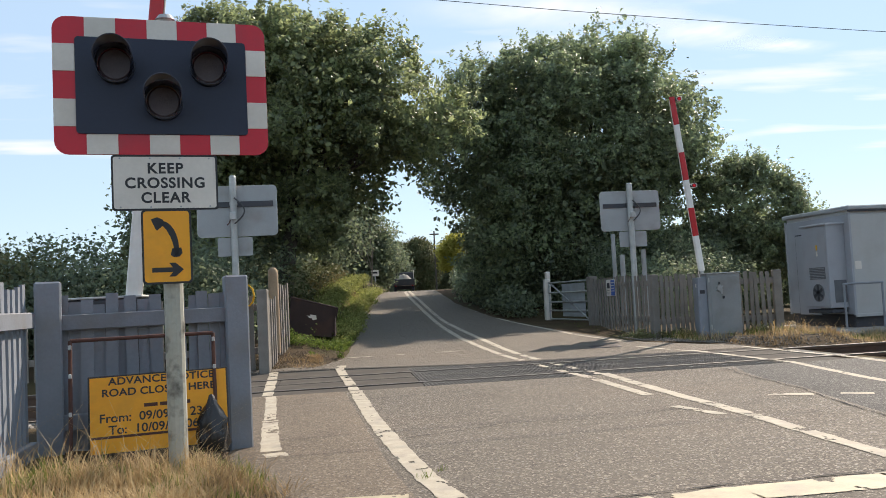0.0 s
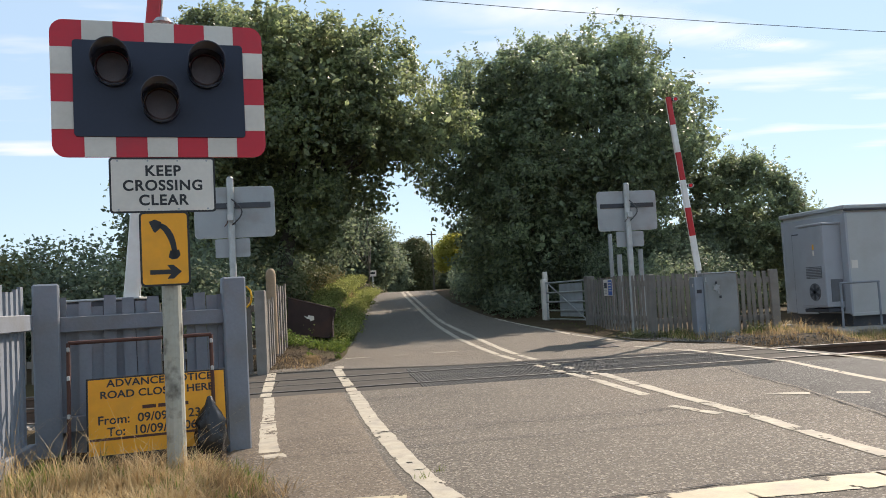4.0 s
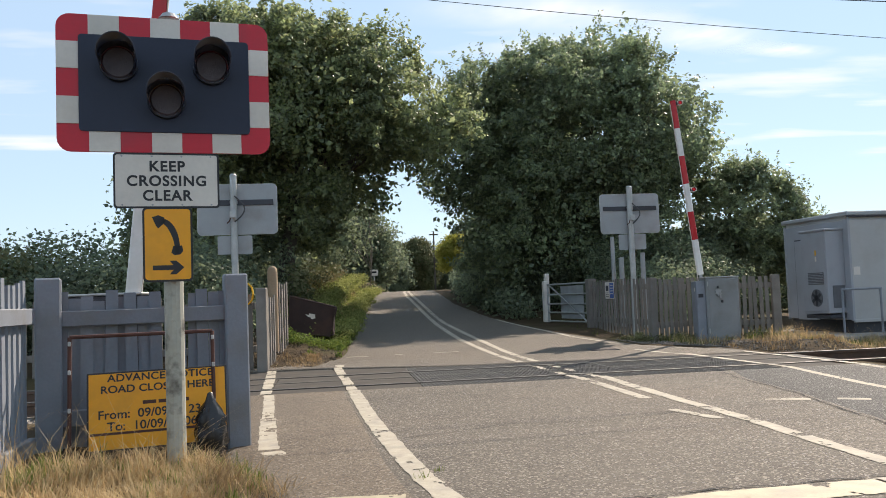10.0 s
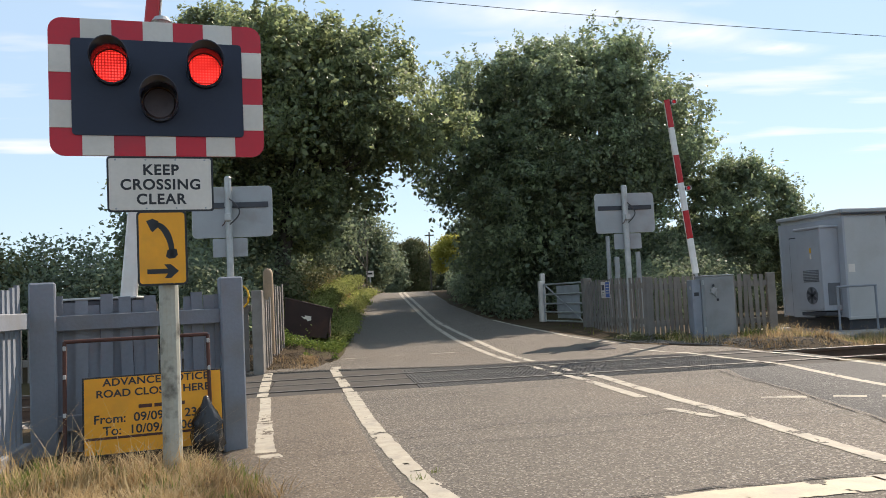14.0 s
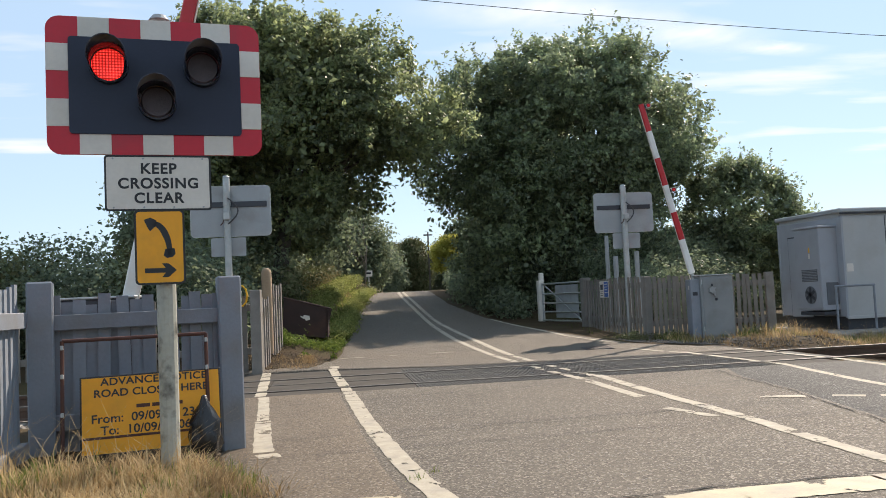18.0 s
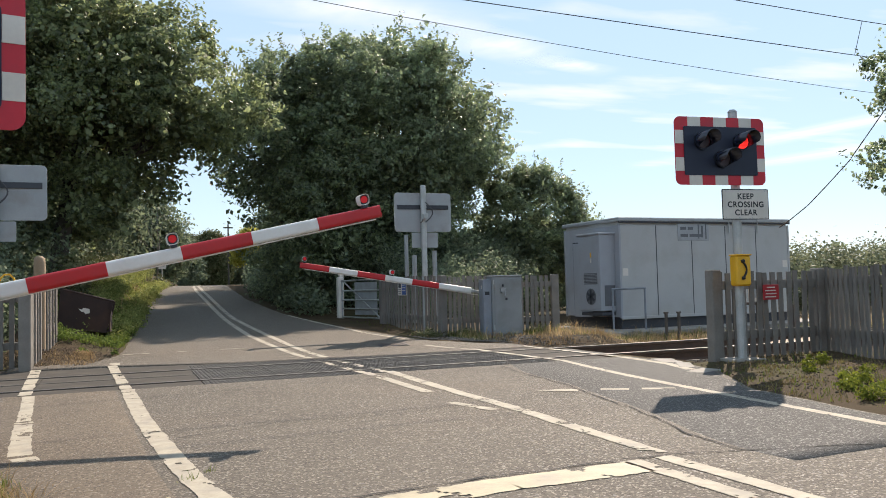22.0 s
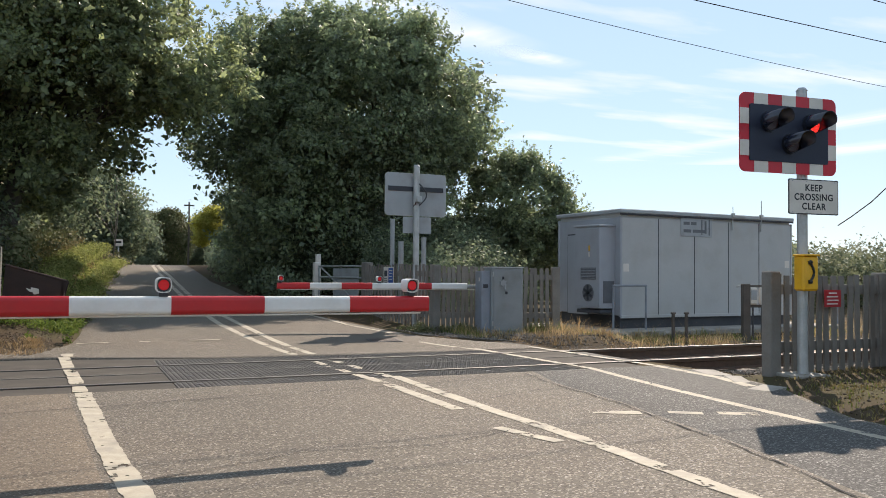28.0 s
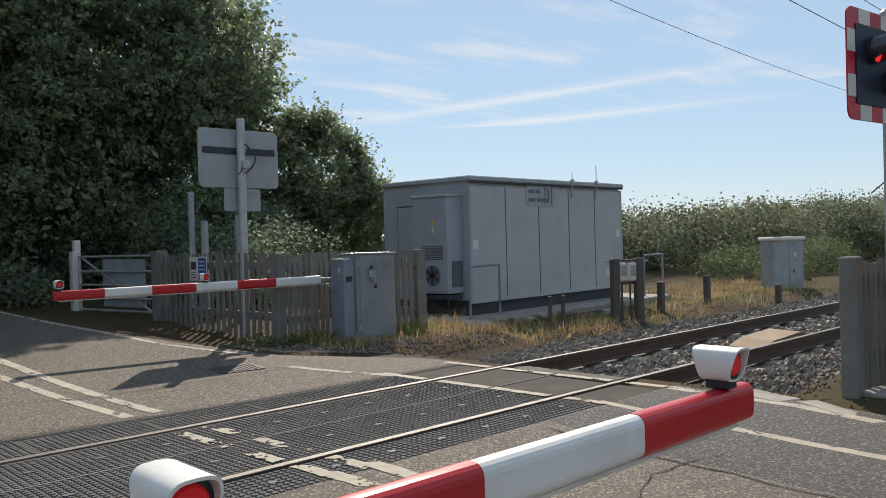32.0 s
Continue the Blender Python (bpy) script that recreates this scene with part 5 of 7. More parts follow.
for _x in (0.15, 0.37):
    _eb = part("equipment_box", Shape().box((_x, 0.0, 0.98), (0.17, 0.12, 0.36), 0.03), M_WHITE, _ts, "pale rounded equipment case")
    part("case_lid", Shape().box((_x, -0.064, 1.0), (0.12, 0.012, 0.2), 0.006), M_CAB, _eb)
part("lower_board", Shape().box((0.26, 0.02, 0.77), (0.46, 0.03, 0.06), 0.004), M_TAR, _ts)
part("top_board", Shape().box((0.26, 0.02, 1.19), (0.5, 0.1, 0.03), 0.004), M_TAR, _ts)
for _x in (0.16, 0.34):
    part("conduit", Shape().rod((_x, 0.02, -0.05), (_x, 0.02, 0.8), 0.018, n=8), M_WIRE, _ts)
_kr = random.Random(3)
for _i in range(9):
    single("concrete_lump", Shape().box((0, 0, 0.03), (_kr.uniform(0.15, 0.5), _kr.uniform(0.1, 0.3), _kr.uniform(0.06, 0.14)), 0.025), M_CONC, "lump of broken concrete in the grass", "concrete block", pose(_kr.uniform(9.8, 14.5), _kr.uniform(14.5, 15.6), ground_z(12, 14.9) + 0.02, _kr.uniform(-8, 8), _kr.uniform(-8, 8), _kr.uniform(0, 90)), "broken concrete lumps")
for _x, _y2, _h2 in ((15.4, 13.9, 0.52), (17.9, 14.1, 0.52), (19.2, 13.0, 0.26)):
    single("timber_stub", Shape().box((0, 0, _h2 / 2), (0.14, 0.12, _h2 + 0.2), 0.015), M_TAR, "short dark timber stub in dry grass", "post", pose(_x, _y2, -0.2), "timber stubs")
cb = thing("relay_cabinet", "small grey trackside relay cabinet with white roof", "cabinet", pose(23.3, 14.45, -0.25, 0, 0, -28) @ Matrix.Diagonal((0.8, 0.9, 1.13, 1)))
part("cabinet_body", Shape().box((0, 0, 0.6), (1.25, 0.6, 1.2), 0.015), M_CAB, cb)
part("cabinet_roof", Shape().box((0, 0, 1.24), (1.36, 0.72, 0.1), 0.03), M_WHITE, cb, "white overhanging roof")
part("door_joint", Shape().box((0.0, -0.302, 0.6), (0.012, 0.006, 1.1), 0.001), M_DARK, cb)
part("cabinet_label", Shape().box((0.27, -0.304, 0.85), (0.1, 0.006, 0.12), 0.001), M_WHITE, cb)
part("side_label", Shape().box((0.63, -0.1, 0.85), (0.006, 0.16, 0.2), 0.001), M_WHITE, cb)
part("cabinet_lock", Shape().box((0.2, -0.31, 0.45), (0.05, 0.02, 0.08), 0.006), M_BLACK, cb)
single("crossing_board", Shape().plate([(-0.85, -0.08), (0.85, -0.08), (0.78, 0.02), (0.5, 0.07), (-0.45, 0.05), (-0.85, -0.02)], -0.22, 0.22), M_TAN, "tan timber board lying between the rails", "board", TRACK @ pose(11.5, 10.62, -0.08, 3, 0, 3))
_dg = thing("drain_grating", "cast iron road drain grating in the tarmac", "drain", pose(5.32, 13.6, road_z(13.6) + 0.008, 3, 0, -8))
part("grating_frame", Shape().box((0, 0, 0), (0.5, 0.36, 0.008), 0.002), M_DARK, _dg)
for _i in range(9):
    part("grating_bar", Shape().box((-0.2 + 0.05 * _i, 0, 0.007), (0.02, 0.32, 0.008), 0.002), M_RAIL, _dg)

# ---------------------------------------------------------------- clutter by the near fence
ns = thing("road_closure_notice", "yellow advance notice board with black writing leaning on fence", "sign", pose(-0.905, 5.86, 0.115, -9, -0.4, 7) @ Matrix.Diagonal((0.965, 1, 0.92, 1)))
part("notice_board", Shape().box((0, 0, 0.285), (0.94, 0.012, 0.57), 0.004), M_INK, ns)
nf = part("notice_face", Shape().box((0, -0.008, 0.285), (0.915, 0.004, 0.545), 0.001), M_NOTICE, ns, "yellow reflective face")
part("lower_strip", Shape().box((0, -0.0115, 0.125), (0.9, 0.003, 0.018), 0.001), M_RUST, ns)
_yy = -0.0115
lettering("ADVANCE NOTICE", 0.075, 0.02, 0.522, _yy, ns, M_INK, bold=0.0016, spacing=1.05, stretch=1.06)
lettering("ROAD CLOSED HERE", 0.075, 0.0, 0.440, _yy, ns, M_INK, bold=0.0016, spacing=1.02, stretch=1.06)
part("text_bar", Shape().box((-0.06, _yy, 0.335), (0.09, 0.002, 0.026), 0.0005), M_RUST, ns)
part("text_bar", Shape().box((0.03, _yy, 0.335), (0.06, 0.002, 0.026), 0.0005), M_RUST, ns)
part("text_bar", Shape().box((0.19, _yy, 0.335), (0.03, 0.002, 0.026), 0.0005), M_RUST, ns)
lettering("From:  09/09", 0.088, -0.40, 0.258, _yy, ns, M_INK, align="LEFT", bold=0.0014)
lettering("23", 0.088, 0.20, 0.258, _yy, ns, M_INK, align="LEFT", bold=0.0014)
lettering("To:  10/09/", 0.088, -0.34, 0.172, _yy, ns, M_INK, align="LEFT", bold=0.0014)
lettering("06", 0.088, 0.17, 0.172, _yy, ns, M_INK, align="LEFT", bold=0.0014)
sf = thing("sign_frame", "rusty brown steel sign frame standing against the fence", "sign frame", pose(-0.94, 5.84, 0.1, -7, 0, 8))
for _x in (-0.52, 0.40):
    part("frame_leg", Shape().rod((_x, 0, 0), (_x, 0, 0.785), 0.013, n=8), M_RUST, sf)
    for _z in (0.3, 0.55, 0.74):
        part("hook", Shape().box((_x, -0.015, _z), (0.02, 0.02, 0.03), 0.003), M_GALV, sf)
part("frame_top", Shape().rod((-0.52, 0, 0.785), (0.40, 0, 0.785), 0.013, n=8), M_RUST, sf)
_bg = Shape()
_rn2 = random.Random(5)
_prof = [(0.13, 0.0), (0.155, 0.05), (0.15, 0.14), (0.13, 0.2), (0.135, 0.26), (0.1, 0.33), (0.05, 0.4), (0.02, 0.47), (0.0, 0.48)]
_k = len(_prof)
_bg.add([(r * math.cos(2 * math.pi * i / 22) * (1 + 0.5 * noise.noise(Vector((i * 0.9, z * 14, 2)))), r * 0.75 * math.sin(2 * math.pi * i / 22) * (1 + 0.5 * noise.noise(Vector((i * 0.9, z * 14, 7)))), z) for i in range(22) for r, z in _prof],
        [(i * _k + j, ((i + 1) % 22) * _k + j, ((i + 1) % 22) * _k + j + 1, i * _k + j + 1) for i in range(22) for j in range(_k - 1)])
single("refuse_sack", _bg, M_BAG, "crumpled black polythene sack slumped by the fence", "sack", pose(-0.56, 5.78, 0.10) @ Matrix.Diagonal((0.70, 0.8, 0.78, 1)), smooth=True)
# rusty trough beside the lane
tr = thing("rusty_trough", "rusty brown steel skip tipped in the verge", "skip", pose(0.42, 16.5, 0.42, 0, 0, -6))
_sk = [(-0.48, 0.06), (0.34, -0.06), (0.47, 0.50), (-0.42, 0.76)]
part("trough_front", Shape().plate(_sk, -0.25, -0.22), M_SKIP, tr)
part("trough_back", Shape().plate(_sk, 0.3, 0.33), M_SKIP, tr)
part("trough_base", Shape().box((-0.06, 0.04, -0.02), (0.84, 0.55, 0.03), 0.005, pose(0, 0, 0.02, 0, 8, 0)), M_SKIP, tr)
part("trough_end", Shape().plate([(-0.25, -0.04), (0.33, -0.04), (0.33, 0.5), (-0.25, 0.5)], -0.41, -0.38, pose(0, 0, 0, 0, 0, 90)), M_SKIP, tr)
part("trough_rim", Shape().rod((-0.43, -0.24, 0.765), (0.48, -0.24, 0.505), 0.02, n=8), M_SKIP, tr)
part("torn_label", Shape().plate([(-0.13, 0.40), (-0.06, 0.375), (-0.05, 0.41), (0.06, 0.385), (0.065, 0.31), (-0.01, 0.295), (-0.03, 0.335), (-0.07, 0.34)], -0.258, -0.253), M_WHITE, tr, "torn white label")

# ---------------------------------------------------------------- lane furniture
ss = thing("verge_sign", "small white sign on a thin post in the verge", "sign", pose(5.0, 49.5, 1.26))
part("sign_post", Shape().rod((0, 0, -0.3), (0, 0, 1.6), 0.035, n=8), M_GALV, ss)
part("sign_plate", Shape().box((0, -0.05, 1.4), (0.44, 0.015, 0.36), 0.004), M_WHITE, ss)
part("text_bar", Shape().box((0, -0.062, 1.42), (0.28, 0.004, 0.11), 0.001), M_INK, ss)
pl = thing("telegraph_pole", "dark timber telegraph pole beyond the hedge", "pole", pose(10.95, 62, 1.4))
part("pole_shaft", Shape().rod((0, 0, -0.5), (0, 0, 4.7), 0.07, 0.055, n=10), M_BARK, pl)
part("cross_arm", Shape().box((0, 0, 4.45), (0.7, 0.1, 0.1), 0.01), M_BARK, pl)


def cable(name, a, b, sag, r, label, n=24):
    a, b = Vector(a), Vector(b)
    pts = [tuple(a.lerp(b, i / n) - Vector((0, 0, sag * 4 * (i / n) * (1 - i / n)))) for i in range(n + 1)]
    return single(name, Shape().tube(pts, r, 5), M_WIRE, label, "cable")


single("overhead_cable", Shape().tube([(x, 13.64, 5.75 - 0.044 * (x - 10) + 0.0017 * (x - 10) ** 2) for x in range(-34, 71, 3)], 0.006, 5), M_WIRE, "thin black overhead cable across the sky", "cable")
oh = thing("overhead_line", "overhead contact wire and its carrier above the track", "overhead line", pose(0, 10.87, 0))
part("contact_wire", Shape().tube([(x, 0.2, 5.36 + 0.00018 * (x - 25) ** 2) for x in range(-55, 86, 5)], 0.008, 5), M_WIRE, oh)
part("carrier_wire", Shape().tube([(x, 0, 6.0 + 0.0011 * (x - 14) ** 2) for x in range(-36, 65, 5)], 0.008, 5), M_WIRE, oh)
for _x in (-20, -2, 14.2, 30):
    part("dropper", Shape().rod((_x, 0.2, 5.36 + 0.00018 * (_x - 25) ** 2), (_x, 0, 6.0 + 0.0011 * (_x - 14) ** 2), 0.006, n=5), M_WIRE, oh)
single("bramble_shoot", Shape().tube([(8.85, 8.15, 1.72), (8.98, 8.06, 1.83), (9.12, 7.9, 2.0), (9.28, 7.72, 2.25), (9.45, 7.5, 2.55), (9.62, 7.32, 2.9), (9.9, 7.2, 3.3)], 0.007, 5), M_BARK, "long bare bramble shoot arching from the tree", "branch")


def gravel(name, spots, n, r0, label, seed, mat=M_STONE):
    """Loose small stones and crumbs over rectangles (x0, x1, y0, y1)."""
    rnd = random.Random(seed)
    s = Shape()
    for i in range(n):
        x0, x1, y0, y1 = spots[i % len(spots)]
        x, y = rnd.uniform(x0, x1), rnd.uniform(y0, y1)
        if edge_left(y) < x < edge_right(y) and rnd.random() < 0.9:
            continue
        r = r0 * rnd.uniform(0.4, 1.3)
        z = ground_z(x, y) + r * 0.2
        a = rnd.uniform(0, 6.28)
        p = [(x + r * math.cos(a + k * 1.57) * rnd.uniform(0.7, 1.2), y + r * math.sin(a + k * 1.57) * rnd.uniform(0.7, 1.2), z) for k in range(4)]
        s.add(p + [(x, y, z + r * 0.7), (x, y, z - r * 0.6)], [(0, 1, 4), (1, 2, 4), (2, 3, 4), (3, 0, 4), (1, 0, 5), (2, 1, 5), (3, 2, 5), (0, 3, 5)])
    return single(name, s, mat, label, "gravel", kind="stuff")


gravel("gravel", [(6.2, 14, 12.4, 14.4), (8, 24, 12.8, 14.6), (6.2, 9, 13.0, 15.2)], 5500, 0.022, "loose gravel and crumbs beside the track", 71)
gravel("gravel", [(-0.9, 0.9, 12.7, 15.5), (5.6, 8.5, 5.0, 9.4), (-0.7, -0.2, 4.0, 6.8)], 5000, 0.016, "loose brown crumbs and litter on the verges", 72, M_LITTER)

# broken concrete edging by the fence
for _x, _y2, _w, _l, _a in ((6.72, 7.35, 0.42, 0.26, 20), (6.98, 7.95, 0.6, 0.2, 55), (7.2, 8.55, 0.5, 0.3, 70)):
    single("edging_slab", Shape().box((0, 0, 0), (_w, _l, 0.07), 0.015), M_CONC, "flat broken slab of pale concrete edging", "concrete slab", pose(_x, _y2, -0.028, 1, -1, _a), "broken edging slabs")

# ---------------------------------------------------------------- plants
def foliage(name, blobs, n, size, mat, label, category, seed, m=None, kind="", trunk=None, droop=0.3, parent=None, shell=0.55, squash=0.8, bough=0):
    """A crown of many separate leaves in clumps round the given blobs (x, y, z, rx, ry, rz)."""
    rnd = np.random.RandomState(seed)
    bl0 = np.array(blobs, dtype=float)
    area = (bl0[:, 3] * bl0[:, 4] * bl0[:, 5]) ** 0.67
    nb = np.maximum(5, (bough * area / area.mean()).astype(int)) if bough else None
    if bough:
        # boughs over the blobs, each a flattened mound of leaves with gaps round it
        own = np.repeat(np.arange(len(bl0)), nb)
        d = rnd.normal(size=(len(own), 3)); d /= np.linalg.norm(d, axis=1)[:, None]
        b = bl0[own]
        rad = 0.5 + 0.5 * rnd.rand(len(own)) ** 0.45
        mid = b[:, :3] + d * b[:, 3:6] * rad[:, None]
        rb = b[:, 3:6].mean(axis=1) * (0.17 + 0.17 * rnd.rand(len(own)))
        p = rb ** 2
        pick = rnd.choice(len(own), size=max(8, n // 12), p=p / p.sum())
        e = rnd.normal(size=(len(pick), 3)) * 0.8 + d[pick] * 0.5 + np.array([0, 0, 0.55]); e /= np.linalg.norm(e, axis=1)[:, None]
        clump = mid[pick] + e * (rb[pick] * (0.55 + 0.5 * rnd.rand(len(pick)) ** 0.7))[:, None] * np.array([1.1, 1.1, 0.8])
        out = np.repeat(e, 12, axis=0)
        cs = np.repeat(clump, 12, axis=0)
        spread = np.full((len(cs), 1), size * 1.15)
        # leafy shoots standing out of the crown
        ns = n // 150
        sk = rnd.choice(len(own), size=ns)
        sd = d[sk] * 0.8 + np.array([0, 0, 0.75]) + rnd.normal(size=(ns, 3)) * 0.3; sd /= np.linalg.norm(sd, axis=1)[:, None]
        along = np.tile(np.linspace(0.2, 1.0, 12), ns)[:, None] * np.repeat(0.25 + 0.4 * rnd.rand(ns), 12)[:, None]
        base = mid[sk] + d[sk] * rb[sk][:, None] * 0.8
        sc = np.repeat(base, 12, axis=0) + np.repeat(sd, 12, axis=0) * along
        cs = np.concatenate([cs, sc]); out = np.concatenate([out, np.repeat(sd, 12, axis=0)])
        spread = np.concatenate([spread, np.full((len(sc), 1), size * 0.6)])
    else:
        pick = rnd.choice(len(blobs), size=max(8, n // 26), p=area / area.sum())
        bl = bl0[pick]
        d = rnd.normal(size=(len(pick), 3)); d /= np.linalg.norm(d, axis=1)[:, None]
        rad = shell + (1.06 - shell) * rnd.rand(len(pick)) ** 0.6
        lump = np.array([noise.noise(Vector((*(v * 2.1 + seed * 3.7 + b[0]),))) for v, b in zip(d, bl)])
        rad *= 1 + 0.26 * lump
        rad *= 1 + 0.05 * np.clip(rnd.normal(size=len(pick)), -2, 2)
        clump = bl[:, :3] + d * bl[:, 3:6] * rad[:, None]
        out = np.repeat(d, 26, axis=0)
        cs = np.repeat(clump, 26, axis=0)
        spread = np.repeat(np.minimum(bl[:, 3:6].mean(axis=1) * 0.10, 0.3) + size * 0.9, 26)[:, None]
    c = cs + rnd.normal(size=cs.shape) * spread * np.array([1, 1, squash])
    k = len(c)
    s = size * (0.6 + 0.8 * rnd.rand(k))[:, None]
    nrm = rnd.normal(size=(k, 3)) * 0.8 + out * 0.7 + np.array([0, 0, 0.5]); nrm /= np.linalg.norm(nrm, axis=1)[:, None]
    u = np.cross(nrm, rnd.normal(size=(k, 3))); u /= np.linalg.norm(u, axis=1)[:, None]
    w = np.cross(nrm, u)
    tip, base = c + u * s, c - u * s * 0.8
    l, r = c + w * s * 0.56 + nrm * s * 0.16, c - w * s * 0.56 + nrm * s * 0.16
    co = np.stack([base, r, tip, l], axis=1).reshape(-1, 3)
    me = bpy.data.meshes.new(name)
    me.vertices.add(4 * k); me.vertices.foreach_set("co", co.ravel())
    idx = np.arange(4 * k).reshape(-1, 4)
    tri = np.stack([idx[:, [0, 1, 2]], idx[:, [0, 2, 3]]], axis=1).reshape(-1, 3)
    me.loops.add(tri.size); me.loops.foreach_set("vertex_index", tri.ravel())
    me.polygons.add(len(tri)); me.polygons.foreach_set("loop_start", np.arange(0, tri.size, 3)); me.polygons.foreach_set("loop_total", np.full(len(tri), 3))
    me.materials.append(mat)
    me.update(); me.validate()
    ob = new(name, me)
    if parent is not None:
        ob.parent = parent
        return ob
    return tagged(ob, label, category, kind=kind)


def limb(s, a, b, r0, r1, rnd, depth, bend=0.18):
    """A tapered, bent limb that forks."""
    a, b = Vector(a), Vector(b)
    n, p, pr = 5, a, r0
    off = Vector((0, 0, 0))
    for i in range(1, n + 1):
        off += Vector((rnd.uniform(-1, 1), rnd.uniform(-1, 1), rnd.uniform(-0.5, 0.5))) * (b - a).length * bend / n
        q = a.lerp(b, i / n) + off
        r = r0 + (r1 - r0) * i / n
        s.rod(p, q, pr, r, n=8, cap=False)
        if depth and i >= 2:
            for _ in range(2):
                dirn = ((b - a).normalized() + Vector((rnd.uniform(-1, 1), rnd.uniform(-1, 1), rnd.uniform(-0.1, 0.7)))).normalized()
                limb(s, q, q + dirn * (b - a).length * rnd.uniform(0.22, 0.42), r * 0.6, r * 0.15, rnd, depth - 1)
        p, pr = q, r


def tree(x, y, z, blobs, n, size, mat, label, seed, trunk_h=3.0, trunk_r=0.22, lean=(0, 0), inner=None, bough=26):
    t = thing("tree", label, "tree", pose(x, y, z))
    rnd = random.Random(seed)
    s = Shape()
    top = (lean[0], lean[1], trunk_h)
    limb(s, (0, 0, -0.4), top, trunk_r, trunk_r * 0.7, rnd, 0, 0.06)
    for b in blobs[: 9]:
        limb(s, top, (b[0] * 0.75 + top[0] * 0.25, b[1] * 0.75 + top[1] * 0.25, b[2] * 0.75 + top[2] * 0.25), trunk_r * 0.5, 0.03, rnd, 1)
    part("trunk", s, M_BARK, t, "brown bark trunk and limbs", smooth=True)
    foliage("crown", blobs, n, size, mat, "", "", seed, parent=t, bough=bough)
    if inner:
        foliage("crown", blobs, inner, size * 1.5, mat, "", "", seed + 50, parent=t, shell=0.1)
    return t


# the tree over the lane's left side
tree(-0.3, 21.0, 0.75, [(0.6, 0, 5.2, 2.4, 2.3, 2.3), (-0.7, 0, 5.6, 1.7, 2.0, 2.1), (2.3, 0.1, 5.5, 1.7, 1.7, 1.6), (3.7, 0.2, 5.0, 1.35, 1.5, 1.1), (3.0, 0.2, 4.2, 1.2, 1.4, 0.7), (0.2, 0.5, 2.9, 1.6, 1.8, 1.4), (-1.2, 0.3, 3.4, 1.4, 1.6, 1.6), (1.5, 0.4, 6.5, 1.0, 1.2, 0.9), (2.2, 1.5, 3.3, 0.9, 1.2, 0.6)],
     120000, 0.06, M_LEAF_LANE, "broad green tree leaning over the lane", 11, 3.0, 0.24, (0.5, 0.2), 16000, 54)
# the tree behind the gate
tree(8.8, 25.0, 0.75, [(0.4, 0, 5.0, 3.7, 3.0, 2.9), (1.4, 0, 7.1, 1.9, 1.8, 1.45), (-0.8, 0, 6.7, 1.7, 1.7, 1.3), (-2.5, -0.2, 6.1, 1.8, 1.8, 1.6), (-3.2, -0.3, 4.6, 1.7, 1.9, 1.8), (3.5, -0.4, 5.8, 1.5, 1.7, 1.3), (3.9, -0.4, 4.6, 1.2, 1.5, 0.9), (-2.2, -0.8, 2.4, 1.5, 2.0, 2.3), (0.1, -1.0, 2.1, 2.5, 2.0, 2.0), (2.5, -0.4, 4.4, 1.8, 1.9, 1.2)],
     190000, 0.06, M_LEAF_OAK, "broad dark green tree behind the field gate", 12, 2.6, 0.3, (0.2, 0), 20000, 56)
tree(14.1, 24.5, 0.4, [(0.6, 0, 2.9, 1.8, 1.7, 1.5), (1.7, -0.3, 2.1, 1.3, 1.4, 1.1), (-0.3, 0.0, 1.4, 1.8, 1.5, 1.1), (0.3, 0, 4.0, 0.9, 1.1, 0.6), (2.5, -0.2, 1.5, 1.4, 1.2, 1.0), (-1.7, 0, 1.4, 1.7, 1.4, 1.1)],
     84000, 0.056, M_LEAF_OAK, "spreading green tree beside the equipment building", 13, 1.6, 0.16, inner=6000, bough=52)
foliage("hedge", [(7.7, 23.6, 1.2, 0.7, 1.0, 1.4), (8.6, 21.2, 1.0, 0.6, 1.6, 1.2), (9.2, 19.4, 0.8, 0.9, 0.9, 1.0), (11.0, 20.6, 0.8, 1.6, 1.0, 1.0), (7.9, 26.5, 2.2, 1.0, 2.4, 2.2), (8.4, 30.5, 2.6, 1.2, 2.6, 2.4)], 50000, 0.05, M_LEAF_DARK, "dense dark hedge under the trees", "hedge", 21, kind="stuff")
foliage("bush", [(8.0, 41, 3.3, 0.6, 0.9, 0.5), (8.3, 41, 3.8, 0.45, 0.7, 0.4), (7.75, 41, 2.7, 0.3, 0.6, 0.4)], 9000, 0.06, M_LEAF_GOLD, "yellow-green sunlit bush beside the lane", "bush", 22)
foliage("hedge", [(9.2, 31.5, 1.8, 1.3, 2.6, 1.8), (11.3, 43, 3.0, 1.9, 4, 2.4), (14.2, 56, 3.2, 2.2, 5, 2.6), (18, 74, 3.2, 2.6, 6, 2.2)], 14000, 0.12, M_LEAF_DARK, "dark tall hedge along the lane", "hedge", 23, kind="stuff")
